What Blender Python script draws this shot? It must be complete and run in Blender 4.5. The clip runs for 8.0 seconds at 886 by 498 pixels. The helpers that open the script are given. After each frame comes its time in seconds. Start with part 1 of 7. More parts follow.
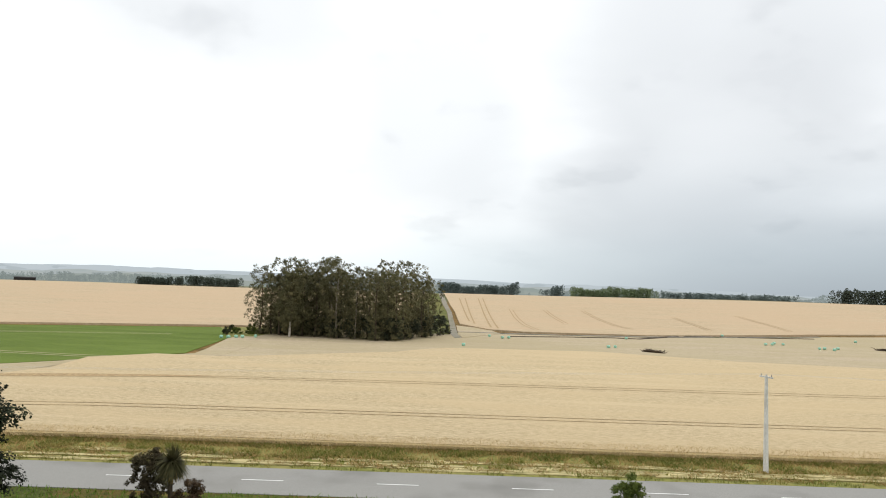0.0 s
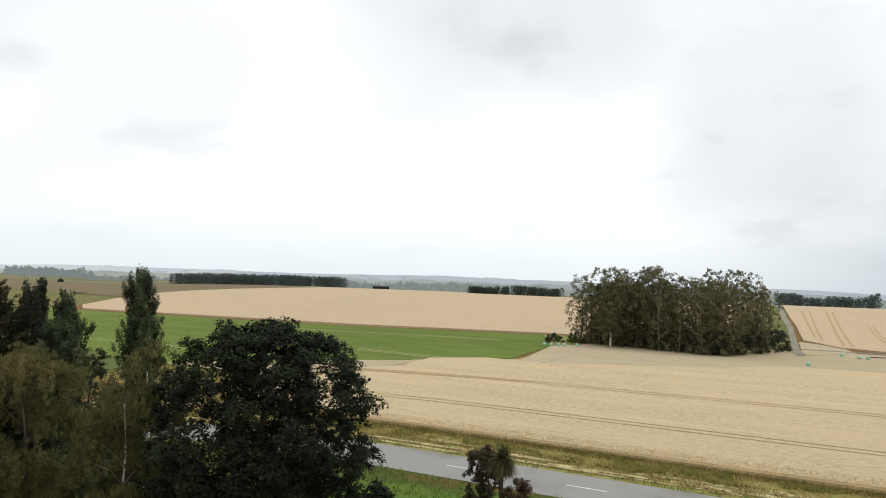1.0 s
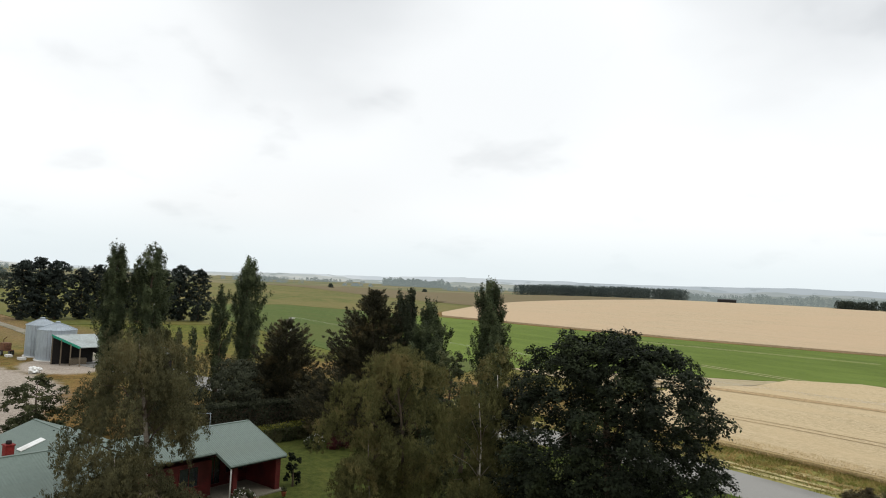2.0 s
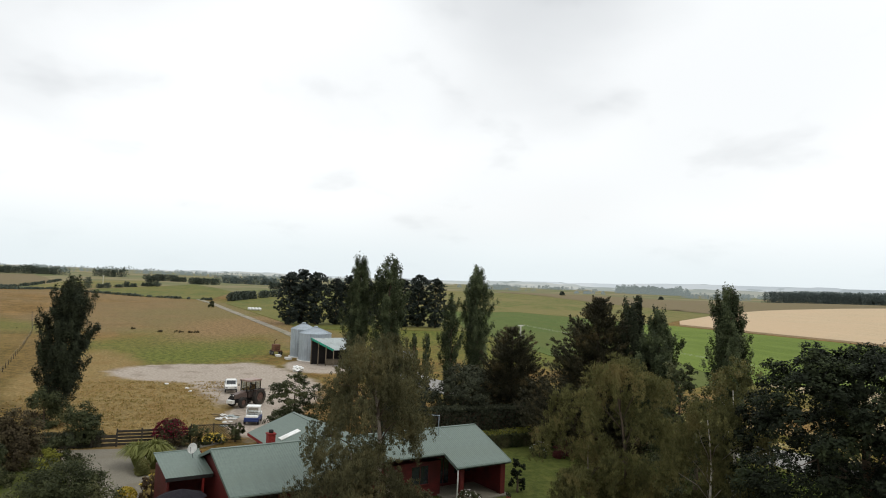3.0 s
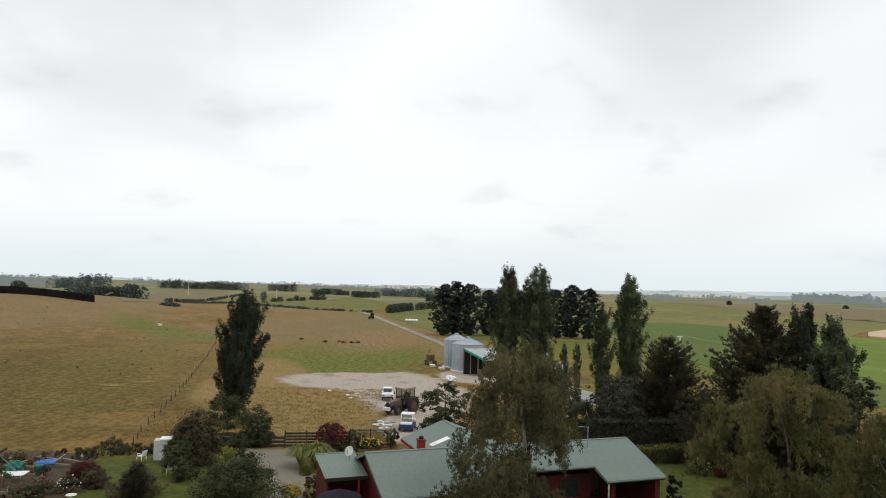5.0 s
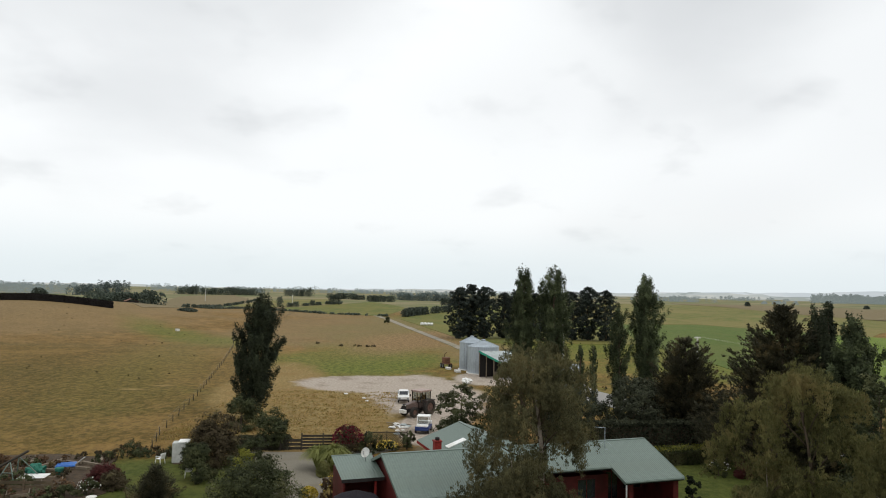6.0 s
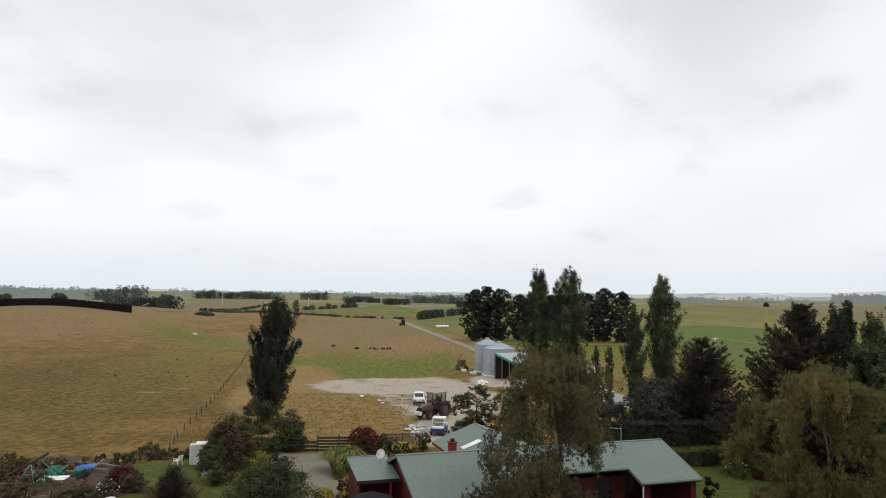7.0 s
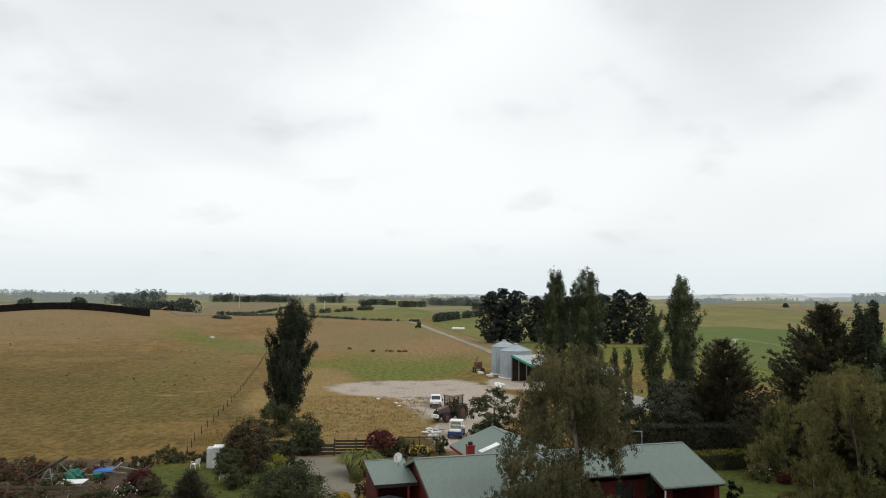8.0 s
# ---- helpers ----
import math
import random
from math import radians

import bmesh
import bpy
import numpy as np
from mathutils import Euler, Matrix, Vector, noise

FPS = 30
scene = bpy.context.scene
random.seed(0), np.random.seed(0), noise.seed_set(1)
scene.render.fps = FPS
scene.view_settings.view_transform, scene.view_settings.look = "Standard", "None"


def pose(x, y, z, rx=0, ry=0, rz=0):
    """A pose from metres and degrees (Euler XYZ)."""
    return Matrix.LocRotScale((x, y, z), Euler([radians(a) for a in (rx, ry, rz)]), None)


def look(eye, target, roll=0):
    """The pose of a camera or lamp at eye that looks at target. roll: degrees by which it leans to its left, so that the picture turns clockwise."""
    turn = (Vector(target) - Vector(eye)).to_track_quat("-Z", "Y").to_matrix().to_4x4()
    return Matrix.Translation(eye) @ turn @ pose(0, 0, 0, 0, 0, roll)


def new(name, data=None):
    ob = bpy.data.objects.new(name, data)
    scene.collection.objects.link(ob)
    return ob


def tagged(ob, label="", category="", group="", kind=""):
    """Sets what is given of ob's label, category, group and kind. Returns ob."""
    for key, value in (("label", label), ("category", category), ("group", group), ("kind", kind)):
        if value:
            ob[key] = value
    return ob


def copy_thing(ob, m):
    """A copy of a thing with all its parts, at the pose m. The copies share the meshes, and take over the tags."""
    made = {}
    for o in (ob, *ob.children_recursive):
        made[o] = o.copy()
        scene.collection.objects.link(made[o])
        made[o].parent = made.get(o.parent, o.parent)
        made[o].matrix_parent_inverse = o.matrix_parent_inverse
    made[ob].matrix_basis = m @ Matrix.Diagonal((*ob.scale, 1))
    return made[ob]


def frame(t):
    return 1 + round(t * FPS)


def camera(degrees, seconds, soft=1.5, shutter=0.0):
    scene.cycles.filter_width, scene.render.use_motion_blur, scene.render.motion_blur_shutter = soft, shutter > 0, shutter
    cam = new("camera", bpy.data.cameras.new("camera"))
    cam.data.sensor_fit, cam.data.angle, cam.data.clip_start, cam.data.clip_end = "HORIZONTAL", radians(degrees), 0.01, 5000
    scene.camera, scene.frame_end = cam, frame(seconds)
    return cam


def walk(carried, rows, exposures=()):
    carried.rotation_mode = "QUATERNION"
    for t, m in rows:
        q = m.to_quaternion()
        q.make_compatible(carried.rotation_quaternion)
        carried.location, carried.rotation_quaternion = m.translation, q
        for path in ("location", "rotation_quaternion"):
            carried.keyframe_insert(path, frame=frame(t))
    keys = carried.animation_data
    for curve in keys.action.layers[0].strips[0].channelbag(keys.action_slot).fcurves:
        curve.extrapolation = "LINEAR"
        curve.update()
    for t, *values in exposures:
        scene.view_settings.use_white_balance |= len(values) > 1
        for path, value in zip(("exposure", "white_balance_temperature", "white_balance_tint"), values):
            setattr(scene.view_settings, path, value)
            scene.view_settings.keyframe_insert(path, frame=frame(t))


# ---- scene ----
cam = camera(65.4, 8.0, 1.0)
EXPOSURES = ((0, 0.28), (0.5, 0.25), (1, 0.13), (1.5, 0.07), (2.2, 0.1), (3.3, 0.1), (4.5, 0.06), (6, 0.04), (8, 0.02))
PATH = [
    (0, (-0.099, -0.601, 14.577), (-0.222, 1.391, 14.695), 2.0),
    (0.5, (-0.067, -0.651, 14.582), (-0.565, 1.282, 14.699), 2.2),
    (1, (-0.069, -0.714, 14.585), (-1.056, 1.022, 14.696), 2.4),
    (1.5, (-0.084, -0.778, 14.558), (-1.463, 0.666, 14.665), 2.6),
    (2, (-0.209, -0.769, 14.56), (-1.886, 0.316, 14.66), 2.9),
    (2.2, (-0.22, -0.681, 14.562), (-1.965, 0.291, 14.66), 2.9),
    (3.3, (0.074, 0.341, 14.6), (-1.894, 0.685, 14.693), 2.4),
    (3.5, (0.129, 0.465, 14.599), (-1.848, 0.753, 14.694), 2.4),
    (3.6, (0.150, 0.492, 14.596), (-1.830, 0.757, 14.691), 2.37),
    (3.7, (0.171, 0.519, 14.592), (-1.811, 0.762, 14.687), 2.33),
    (3.8, (0.193, 0.546, 14.589), (-1.798, 0.711, 14.684), 2.21),
    (3.9, (0.214, 0.573, 14.585), (-1.780, 0.688, 14.681), 2.14),
    (4, (0.235, 0.6, 14.582), (-1.761, 0.689, 14.678), 2.1),
    (4.1, (0.243, 0.618, 14.579), (-1.753, 0.700, 14.676), 2.05),
    (4.5, (0.276, 0.688, 14.565), (-1.72, 0.752, 14.667), 1.9),
    (6, (0.302, 0.778, 14.308), (-1.695, 0.775, 14.426), 1.2),
    (6.5, (0.304, 0.843, 14.252), (-1.692, 0.818, 14.374), 1.0),
    (7, (0.296, 0.89, 14.206), (-1.7, 0.843, 14.331), 0.8),
    (7.5, (0.154, 0.909, 14.18), (-1.841, 0.841, 14.306), 0.6),
    (8, (-0.162, 0.789, 14.167), (-2.155, 0.698, 14.298), 0.5),
]
walk(cam, [(t, look(eye, target, roll)) for t, eye, target, roll in PATH], EXPOSURES)


# ---------------------------------------------------------------- light
world = bpy.data.worlds.new("overcast_sky")
scene.world = world
world.use_nodes = True
wn, wl = world.node_tree.nodes, world.node_tree.links
wn.clear()


def wnode(kind, **values):
    n = wn.new(kind)
    for key, value in values.items():
        n.inputs[key].default_value = value
    return n


def wmath(op, a, b=None, c=None):
    n = wn.new("ShaderNodeMath")
    n.operation = op
    for i, s in enumerate((a, b, c)):
        if s is None:
            continue
        if isinstance(s, (int, float)):
            n.inputs[i].default_value = s
        else:
            wl.new(s, n.inputs[i])
    return n.outputs[0]


SUN_EL, SUN_AZ = radians(52), radians(35)
sky = wn.new("ShaderNodeTexSky")
sky.sky_type = "NISHITA"
sky.sun_disc = False
sky.sun_elevation, sky.sun_rotation = SUN_EL, SUN_AZ
coord = wn.new("ShaderNodeTexCoord")
sep = wn.new("ShaderNodeSeparateXYZ")
wl.new(coord.outputs["Generated"], sep.inputs[0])
up = wmath("MAXIMUM", sep.outputs[2], 0.0)
flat = wmath("ADD", up, 0.3)
comb = wn.new("ShaderNodeCombineXYZ")
wl.new(wmath("DIVIDE", sep.outputs[0], flat), comb.inputs[0])
wl.new(wmath("DIVIDE", sep.outputs[1], flat), comb.inputs[1])
cloud = wnode("ShaderNodeTexNoise", Scale=1.5, Detail=5.0, Roughness=0.45, Distortion=0.15)
wl.new(comb.outputs[0], cloud.inputs["Vector"])
veil = wnode("ShaderNodeTexNoise", Scale=0.7, Detail=2.0, Roughness=0.4)
wl.new(comb.outputs[0], veil.inputs["Vector"])
puff = wnode("ShaderNodeTexNoise", Scale=2.7, Detail=4.0, Roughness=0.5, Distortion=0.1)
wl.new(comb.outputs[0], puff.inputs["Vector"])


def wspan(value, a, b, lo=0.0, hi=1.0):
    n = wnode("ShaderNodeMapRange")
    n.interpolation_type = "SMOOTHSTEP"
    for i, v in ((1, a), (2, b), (3, lo), (4, hi)):
        n.inputs[i].default_value = v
    wl.new(value, n.inputs[0])
    return n.outputs[0]


def cloud_mass(turn, height, wide):
    """How deep a direction lies in a grey mass of cloud, with an edge torn by the noise; turn is to the left of north."""
    v = (-math.sin(radians(turn)) * math.cos(radians(height)), math.cos(radians(turn)) * math.cos(radians(height)), math.sin(radians(height)))
    n = wn.new("ShaderNodeVectorMath")
    n.operation = "DOT_PRODUCT"
    n.inputs[1].default_value = v
    wl.new(coord.outputs["Generated"], n.inputs[0])
    angle = wmath("ARCCOSINE", wmath("MINIMUM", n.outputs["Value"], 0.99999))
    torn = wmath("ADD", wmath("DIVIDE", angle, radians(wide)), wmath("MULTIPLY", wmath("SUBTRACT", cloud.outputs[0], 0.5), 1.6))
    return wspan(torn, 0.35, 1.15, 1.0, 0.0)


mass = None
for turn, height, wide, deep in ((70, 29, 15, 1.0), (113, 30, 21, 1.0), (23, 26, 16, 1.0), (9, 23, 9, 0.6), (-20, 13, 20, 1.25), (4, 14, 11, 0.8), (-28, 27, 15, 1.1), (88, 44, 14, 0.8), (140, 30, 26, 0.8), (-60, 28, 28, 0.8), (190, 32, 30, 0.8)):
    m1 = wmath("MULTIPLY", cloud_mass(turn, height, wide), deep)
    mass = m1 if mass is None else wmath("MAXIMUM", mass, m1)
grey = wmath("MULTIPLY", mass, wmath("ADD", wmath("MULTIPLY", cloud.outputs[0], 0.7), 0.65))
grey = wmath("ADD", wmath("MULTIPLY", grey, 0.62), wmath("MULTIPLY", wspan(veil.outputs[0], 0.45, 0.66), 0.22))
grey = wmath("ADD", grey, wmath("MULTIPLY", wspan(puff.outputs[0], 0.54, 0.72), 0.3))
ramp = wn.new("ShaderNodeValToRGB")
ramp.color_ramp.elements[0].position, ramp.color_ramp.elements[0].color = 0.0, (1.03, 1.05, 1.055, 1)
ramp.color_ramp.elements[1].position, ramp.color_ramp.elements[1].color = 1.0, (0.66, 0.68, 0.695, 1)
wl.new(grey, ramp.inputs[0])
# a paler, bluer rim of sky over the plain
rim = wn.new("ShaderNodeMix")
rim.data_type = "RGBA"
wl.new(wspan(sep.outputs[2], 0.01, 0.11, 0.85, 0.0), rim.inputs[0])
wl.new(ramp.outputs[0], rim.inputs[6])
rim.inputs[7].default_value = (0.82, 0.91, 0.95, 1)
# a heavier, bluer bank of rain cloud low down towards the north-east
side = wmath("ADD", wmath("MULTIPLY", sep.outputs[0], 0.80), wmath("MULTIPLY", sep.outputs[1], 0.60))
rain = wn.new("ShaderNodeMix")
rain.data_type = "RGBA"
wl.new(wmath("MULTIPLY", wmath("MULTIPLY", wspan(side, 0.35, 0.97), wspan(sep.outputs[2], -0.02, 0.24, 1.0, 0.0)), 1.0), rain.inputs[0])
wl.new(rim.outputs[2], rain.inputs[6])
rain.inputs[7].default_value = (0.30, 0.36, 0.42, 1)
# the zenith of a bright overcast is lighter than its rim
lift = wmath("ADD", wmath("MULTIPLY", up, 0.2), 0.95)
bright = wn.new("ShaderNodeVectorMath")
bright.operation = "SCALE"
wl.new(rain.outputs[2], bright.inputs[0])
wl.new(lift, bright.inputs[3])
clear = wn.new("ShaderNodeVectorMath")
clear.operation = "SCALE"
clear.inputs[3].default_value = 0.08
wl.new(sky.outputs[0], clear.inputs[0])
both = wn.new("ShaderNodeMix")
both.data_type = "RGBA"
both.inputs[0].default_value = 0.92
wl.new(clear.outputs[0], both.inputs[6])
wl.new(bright.outputs[0], both.inputs[7])
back = wnode("ShaderNodeBackground", Strength=1.0)
wl.new(both.outputs[2], back.inputs[0])
wl.new(back.outputs[0], wn.new("ShaderNodeOutputWorld").inputs[0])

lamp = bpy.data.lights.new("sun", "SUN")
lamp.energy, lamp.angle, lamp.color = 0.6, radians(14), (1.0, 0.97, 0.92)
sun = new("sun", lamp)
sun.matrix_world = look((math.sin(SUN_AZ) * math.cos(SUN_EL) * 60, math.cos(SUN_AZ) * math.cos(SUN_EL) * 60, math.sin(SUN_EL) * 60), (0, 0, 0))


# ---------------------------------------------------------------- materials
def srgb(r, g, b):
    def lin(c):
        c /= 255
        return c / 12.92 if c < 0.04045 else ((c + 0.055) / 1.055) ** 2.4
    return (lin(r), lin(g), lin(b), 1)


class Nodes:
    """A small node builder for one material."""

    def __init__(self, name):
        self.mat = bpy.data.materials.new(name)
        self.mat.use_nodes = True
        self.n, self.l = self.mat.node_tree.nodes, self.mat.node_tree.links
        self.bsdf = self.n["Principled BSDF"]
        self.out = self.n["Material Output"]
        self.coord = self.n.new("ShaderNodeTexCoord").outputs["Object"]

    def math(self, op, a, b=None, c=None):
        n = self.n.new("ShaderNodeMath")
        n.operation = op
        for i, s in enumerate((a, b, c)):
            if s is None:
                continue
            if isinstance(s, (int, float)):
                n.inputs[i].default_value = s
            else:
                self.l.new(s, n.inputs[i])
        return n.outputs[0]

    def noise(self, scale, detail=4.0, rough=0.55, stretch=None, distort=0.0, turn=0.0):
        n = self.n.new("ShaderNodeTexNoise")
        n.inputs["Scale"].default_value, n.inputs["Detail"].default_value = scale, detail
        n.inputs["Roughness"].default_value, n.inputs["Distortion"].default_value = rough, distort
        vec = self.coord
        if stretch:
            m = self.n.new("ShaderNodeMapping")
            m.inputs["Rotation"].default_value = (0, 0, radians(turn))
            m.inputs["Scale"].default_value = stretch
            self.l.new(vec, m.inputs[0])
            vec = m.outputs[0]
        self.l.new(vec, n.inputs["Vector"])
        return n.outputs[0]

    def span(self, value, a, b, lo=0.0, hi=1.0):
        n = self.n.new("ShaderNodeMapRange")
        n.interpolation_type = "SMOOTHSTEP"
        for i, v in ((1, a), (2, b), (3, lo), (4, hi)):
            n.inputs[i].default_value = v
        self.l.new(value, n.inputs[0])
        return n.outputs[0]

    def mix(self, fac, a, b):
        n = self.n.new("ShaderNodeMix")
        n.data_type = "RGBA"
        for i, s in ((0, fac), (6, a), (7, b)):
            if isinstance(s, (tuple, float, int)):
                n.inputs[i].default_value = s
            else:
                self.l.new(s, n.inputs[i])
        return n.outputs[2]

    def finish(self, color, rough=0.85, bump=None, strength=0.4, distance=0.02, metal=0.0, spec=0.3):
        b = self.bsdf.inputs
        if isinstance(color, tuple):
            b["Base Color"].default_value = color
        else:
            self.l.new(color, b["Base Color"])
        if isinstance(rough, (int, float)):
            b["Roughness"].default_value = rough
        else:
            self.l.new(rough, b["Roughness"])
        b["Metallic"].default_value, b["Specular IOR Level"].default_value = metal, spec
        if bump is not None:
            n = self.n.new("ShaderNodeBump")
            n.inputs["Strength"].default_value, n.inputs["Distance"].default_value = strength, distance
            self.l.new(bump, n.inputs["Height"])
            self.l.new(n.outputs[0], b["Normal"])
        return self.mat


def surface(name, a, b, c=None, fine=8.0, coarse=0.8, rough=0.8, strength=0.4, distance=0.02, metal=0.0, spec=0.3, stretch=None):
    """Two tones by fine grain and a third by coarse stains, with fine relief."""
    m = Nodes(name)
    grain = m.noise(fine, 6, 0.65, stretch)
    stain = m.noise(coarse, 3, 0.5)
    col = m.mix(m.span(grain, 0.32, 0.68), a, b)
    if c:
        col = m.mix(m.span(stain, 0.45, 0.75), col, c)
    r = m.math("ADD", m.math("MULTIPLY", grain, 0.25), rough - 0.12)
    return m.finish(col, r, grain, strength, distance, metal, spec)


def foliage(name, dark, light, tip=None, through_light=0.25, rough=0.7):
    """Leaves that differ one by one and from tree to tree, and let some light through."""
    m = Nodes(name)
    geo = m.n.new("ShaderNodeNewGeometry")
    info = m.n.new("ShaderNodeObjectInfo")
    patch = m.noise(0.55, 2, 0.5)
    spray = m.noise(2.3, 3, 0.6)
    v = m.math("ADD", m.math("MULTIPLY", geo.outputs["Random Per Island"], 0.3), m.math("MULTIPLY", m.span(patch, 0.34, 0.66), 0.4))
    v = m.math("ADD", v, m.math("MULTIPLY", m.span(spray, 0.36, 0.64), 0.3))
    col = m.mix(v, dark, light)
    if tip:
        col = m.mix(m.span(patch, 0.52, 0.72), col, tip)
    hsv = m.n.new("ShaderNodeHueSaturation")
    m.l.new(col, hsv.inputs["Color"])
    m.l.new(m.math("ADD", m.math("MULTIPLY", info.outputs["Random"], 0.3), 0.85), hsv.inputs["Value"])
    m.finish(hsv.outputs[0], rough, spec=0.1)
    tr = m.n.new("ShaderNodeBsdfTranslucent")
    m.l.new(hsv.outputs[0], tr.inputs[0])
    ms = m.n.new("ShaderNodeMixShader")
    ms.inputs[0].default_value = through_light
    m.l.new(m.bsdf.outputs[0], ms.inputs[1])
    m.l.new(tr.outputs[0], ms.inputs[2])
    m.l.new(ms.outputs[0], m.out.inputs[0])
    return m.mat


def pasture():
    """Grazed land: olive turf with dry brown, bright green and bare patches of their own."""
    m = Nodes("pasture_turf")
    sx = m.n.new("ShaderNodeSeparateXYZ")
    m.l.new(m.coord, sx.inputs[0])
    wob = m.math("MULTIPLY", m.math("SUBTRACT", m.noise(0.03, 4, 0.6), 0.5), 1.3)
    ragged = m.math("MULTIPLY", m.math("SUBTRACT", m.noise(0.35, 4, 0.65), 0.5), 0.55)
    wob = m.math("ADD", wob, ragged)

    def patch(cx, cy, rx, ry, turn=0.0, soft=0.35):
        c, s = math.cos(radians(turn)), math.sin(radians(turn))
        dx, dy = m.math("SUBTRACT", sx.outputs[0], cx), m.math("SUBTRACT", sx.outputs[1], cy)
        a = m.math("DIVIDE", m.math("ADD", m.math("MULTIPLY", dx, c), m.math("MULTIPLY", dy, s)), rx)
        b = m.math("DIVIDE", m.math("SUBTRACT", m.math("MULTIPLY", dy, c), m.math("MULTIPLY", dx, s)), ry)
        d = m.math("SQRT", m.math("ADD", m.math("MULTIPLY", a, a), m.math("MULTIPLY", b, b)))
        return m.span(m.math("ADD", d, wob), 1 - soft, 1 + soft, 1.0, 0.0)

    fine = m.noise(1.6, 9, 0.78)
    tuft = m.noise(2.6, 7, 0.7, (1.4, 0.8, 1), 0.4, 8)
    drift = m.noise(0.035, 9, 0.68, (0.8, 1, 1), 0.8, 20)
    blot = m.noise(0.17, 9, 0.74, (0.9, 1, 1), 0.6, 5)
    clump = m.noise(1.1, 10, 0.85, (0.8, 1, 1), 0.3, 8)
    col = m.mix(m.span(fine, 0.36, 0.64), srgb(83, 67, 33), srgb(132, 101, 54))
    col = m.mix(m.math("MULTIPLY", m.span(drift, 0.5, 0.58), 0.6), col, srgb(140, 111, 68))
    col = m.mix(m.math("MULTIPLY", m.span(drift, 0.48, 0.4), 0.6), col, srgb(88, 77, 38))
    col = m.mix(m.math("MULTIPLY", m.span(blot, 0.51, 0.58), 0.65), col, srgb(156, 121, 74))
    col = m.mix(m.math("MULTIPLY", m.span(blot, 0.48, 0.38), 0.3), col, srgb(71, 63, 29))
    col = m.mix(m.math("MULTIPLY", m.span(tuft, 0.52, 0.64), 0.36), col, srgb(82, 66, 33))
    col = m.mix(m.math("MULTIPLY", m.span(clump, 0.51, 0.56), 0.35), col, srgb(146, 118, 72))
    col = m.mix(m.math("MULTIPLY", m.span(clump, 0.48, 0.43), 0.35), col, srgb(66, 59, 27))
    speck = m.noise(5.5, 5, 0.8)
    col = m.mix(m.math("MULTIPLY", m.span(speck, 0.5, 0.62), 0.32), col, srgb(68, 56, 28))
    col = m.mix(m.math("MULTIPLY", m.span(speck, 0.48, 0.38), 0.3), col, srgb(150, 122, 74))
    dry = m.mix(m.span(fine, 0.3, 0.7), srgb(112, 94, 66), srgb(146, 124, 90))
    dry = m.mix(m.math("MULTIPLY", m.span(tuft, 0.48, 0.64), 0.6), dry, srgb(92, 82, 50))
    dry = m.mix(m.math("MULTIPLY", m.span(clump, 0.49, 0.44), 0.6), dry, srgb(96, 82, 52))
    russet = m.mix(m.span(clump, 0.45, 0.55), srgb(108, 89, 58), srgb(144, 118, 82))
    green = m.mix(m.span(clump, 0.44, 0.56), srgb(72, 82, 32), srgb(110, 114, 51))
    olive = m.mix(m.span(clump, 0.44, 0.56), srgb(82, 80, 36), srgb(116, 108, 54))
    lawn = m.mix(m.span(fine, 0.3, 0.7), srgb(56, 65, 29), srgb(86, 92, 43))
    lawn = m.mix(m.math("MULTIPLY", m.span(blot, 0.48, 0.62), 0.5), lawn, srgb(106, 104, 54))
    lush = m.mix(m.span(fine, 0.3, 0.7), srgb(74, 100, 36), srgb(108, 132, 56))
    straw = m.mix(m.span(m.noise(2.2, 8, 0.8), 0.38, 0.62), srgb(104, 90, 54), srgb(152, 129, 84))
    straw = m.mix(m.math("MULTIPLY", m.span(blot, 0.46, 0.6), 0.5), straw, srgb(124, 98, 58))
    gravel = m.mix(m.span(m.noise(3.0, 6, 0.7), 0.3, 0.7), srgb(142, 131, 119), srgb(184, 172, 158))
    gravel = m.mix(m.math("MULTIPLY", m.span(m.noise(0.25, 4, 0.6), 0.5, 0.7), 0.6), gravel, srgb(116, 103, 88))
    # with distance the turf colour turns greyer, haze mixed into its tone
    away = m.math("SQRT", m.math("ADD", m.math("MULTIPLY", sx.outputs[0], sx.outputs[0]), m.math("MULTIPLY", sx.outputs[1], sx.outputs[1])))
    plain = m.mix(m.span(m.noise(0.006, 4, 0.6), 0.44, 0.58), srgb(104, 108, 74), srgb(132, 121, 92))
    col = m.mix(m.span(m.math("ADD", away, m.math("MULTIPLY", wob, 60)), 400, 470), col, plain)
    # greener turf at the hill foot; lens falloff is also darkened into its colour
    foot = m.mix(m.span(clump, 0.45, 0.55), srgb(58, 56, 24), srgb(106, 90, 46))
    col = m.mix(m.math("MULTIPLY", patch(-92, -78, 66, 62, 0, 0.75), 0.75), col, foot)
    turf = ((patch(-240, -140, 85, 48, 0, 0.6), dry), (patch(-360, 70, 260, 100, -8, 0.2), green), (patch(-300, 25, 130, 60, -8), green), (patch(-250, -40, 95, 34, -4), dry), (patch(-420, -70, 120, 45, 0), dry),
                       (patch(-300, -170, 70, 60, 0), dry), (patch(-140, -16, 34, 17, 0), green), (patch(-132, -12, 22, 9, 0), green), (patch(-207, -77, 54, 9, 36, 0.7), green), (patch(-140, -54, 62, 9, 14, 0.8), olive), (patch(-94, -41, 0.6, 1.6, 0, 0.7), straw), (patch(-98, -38.4, 0.6, 1.4, 10, 0.7), straw),
                       (patch(-165, 10, 30, 10, 0), dry), (patch(-150, 85, 90, 40, 0), green), (patch(-200, -6, 48, 14, -10, 0.6), russet))
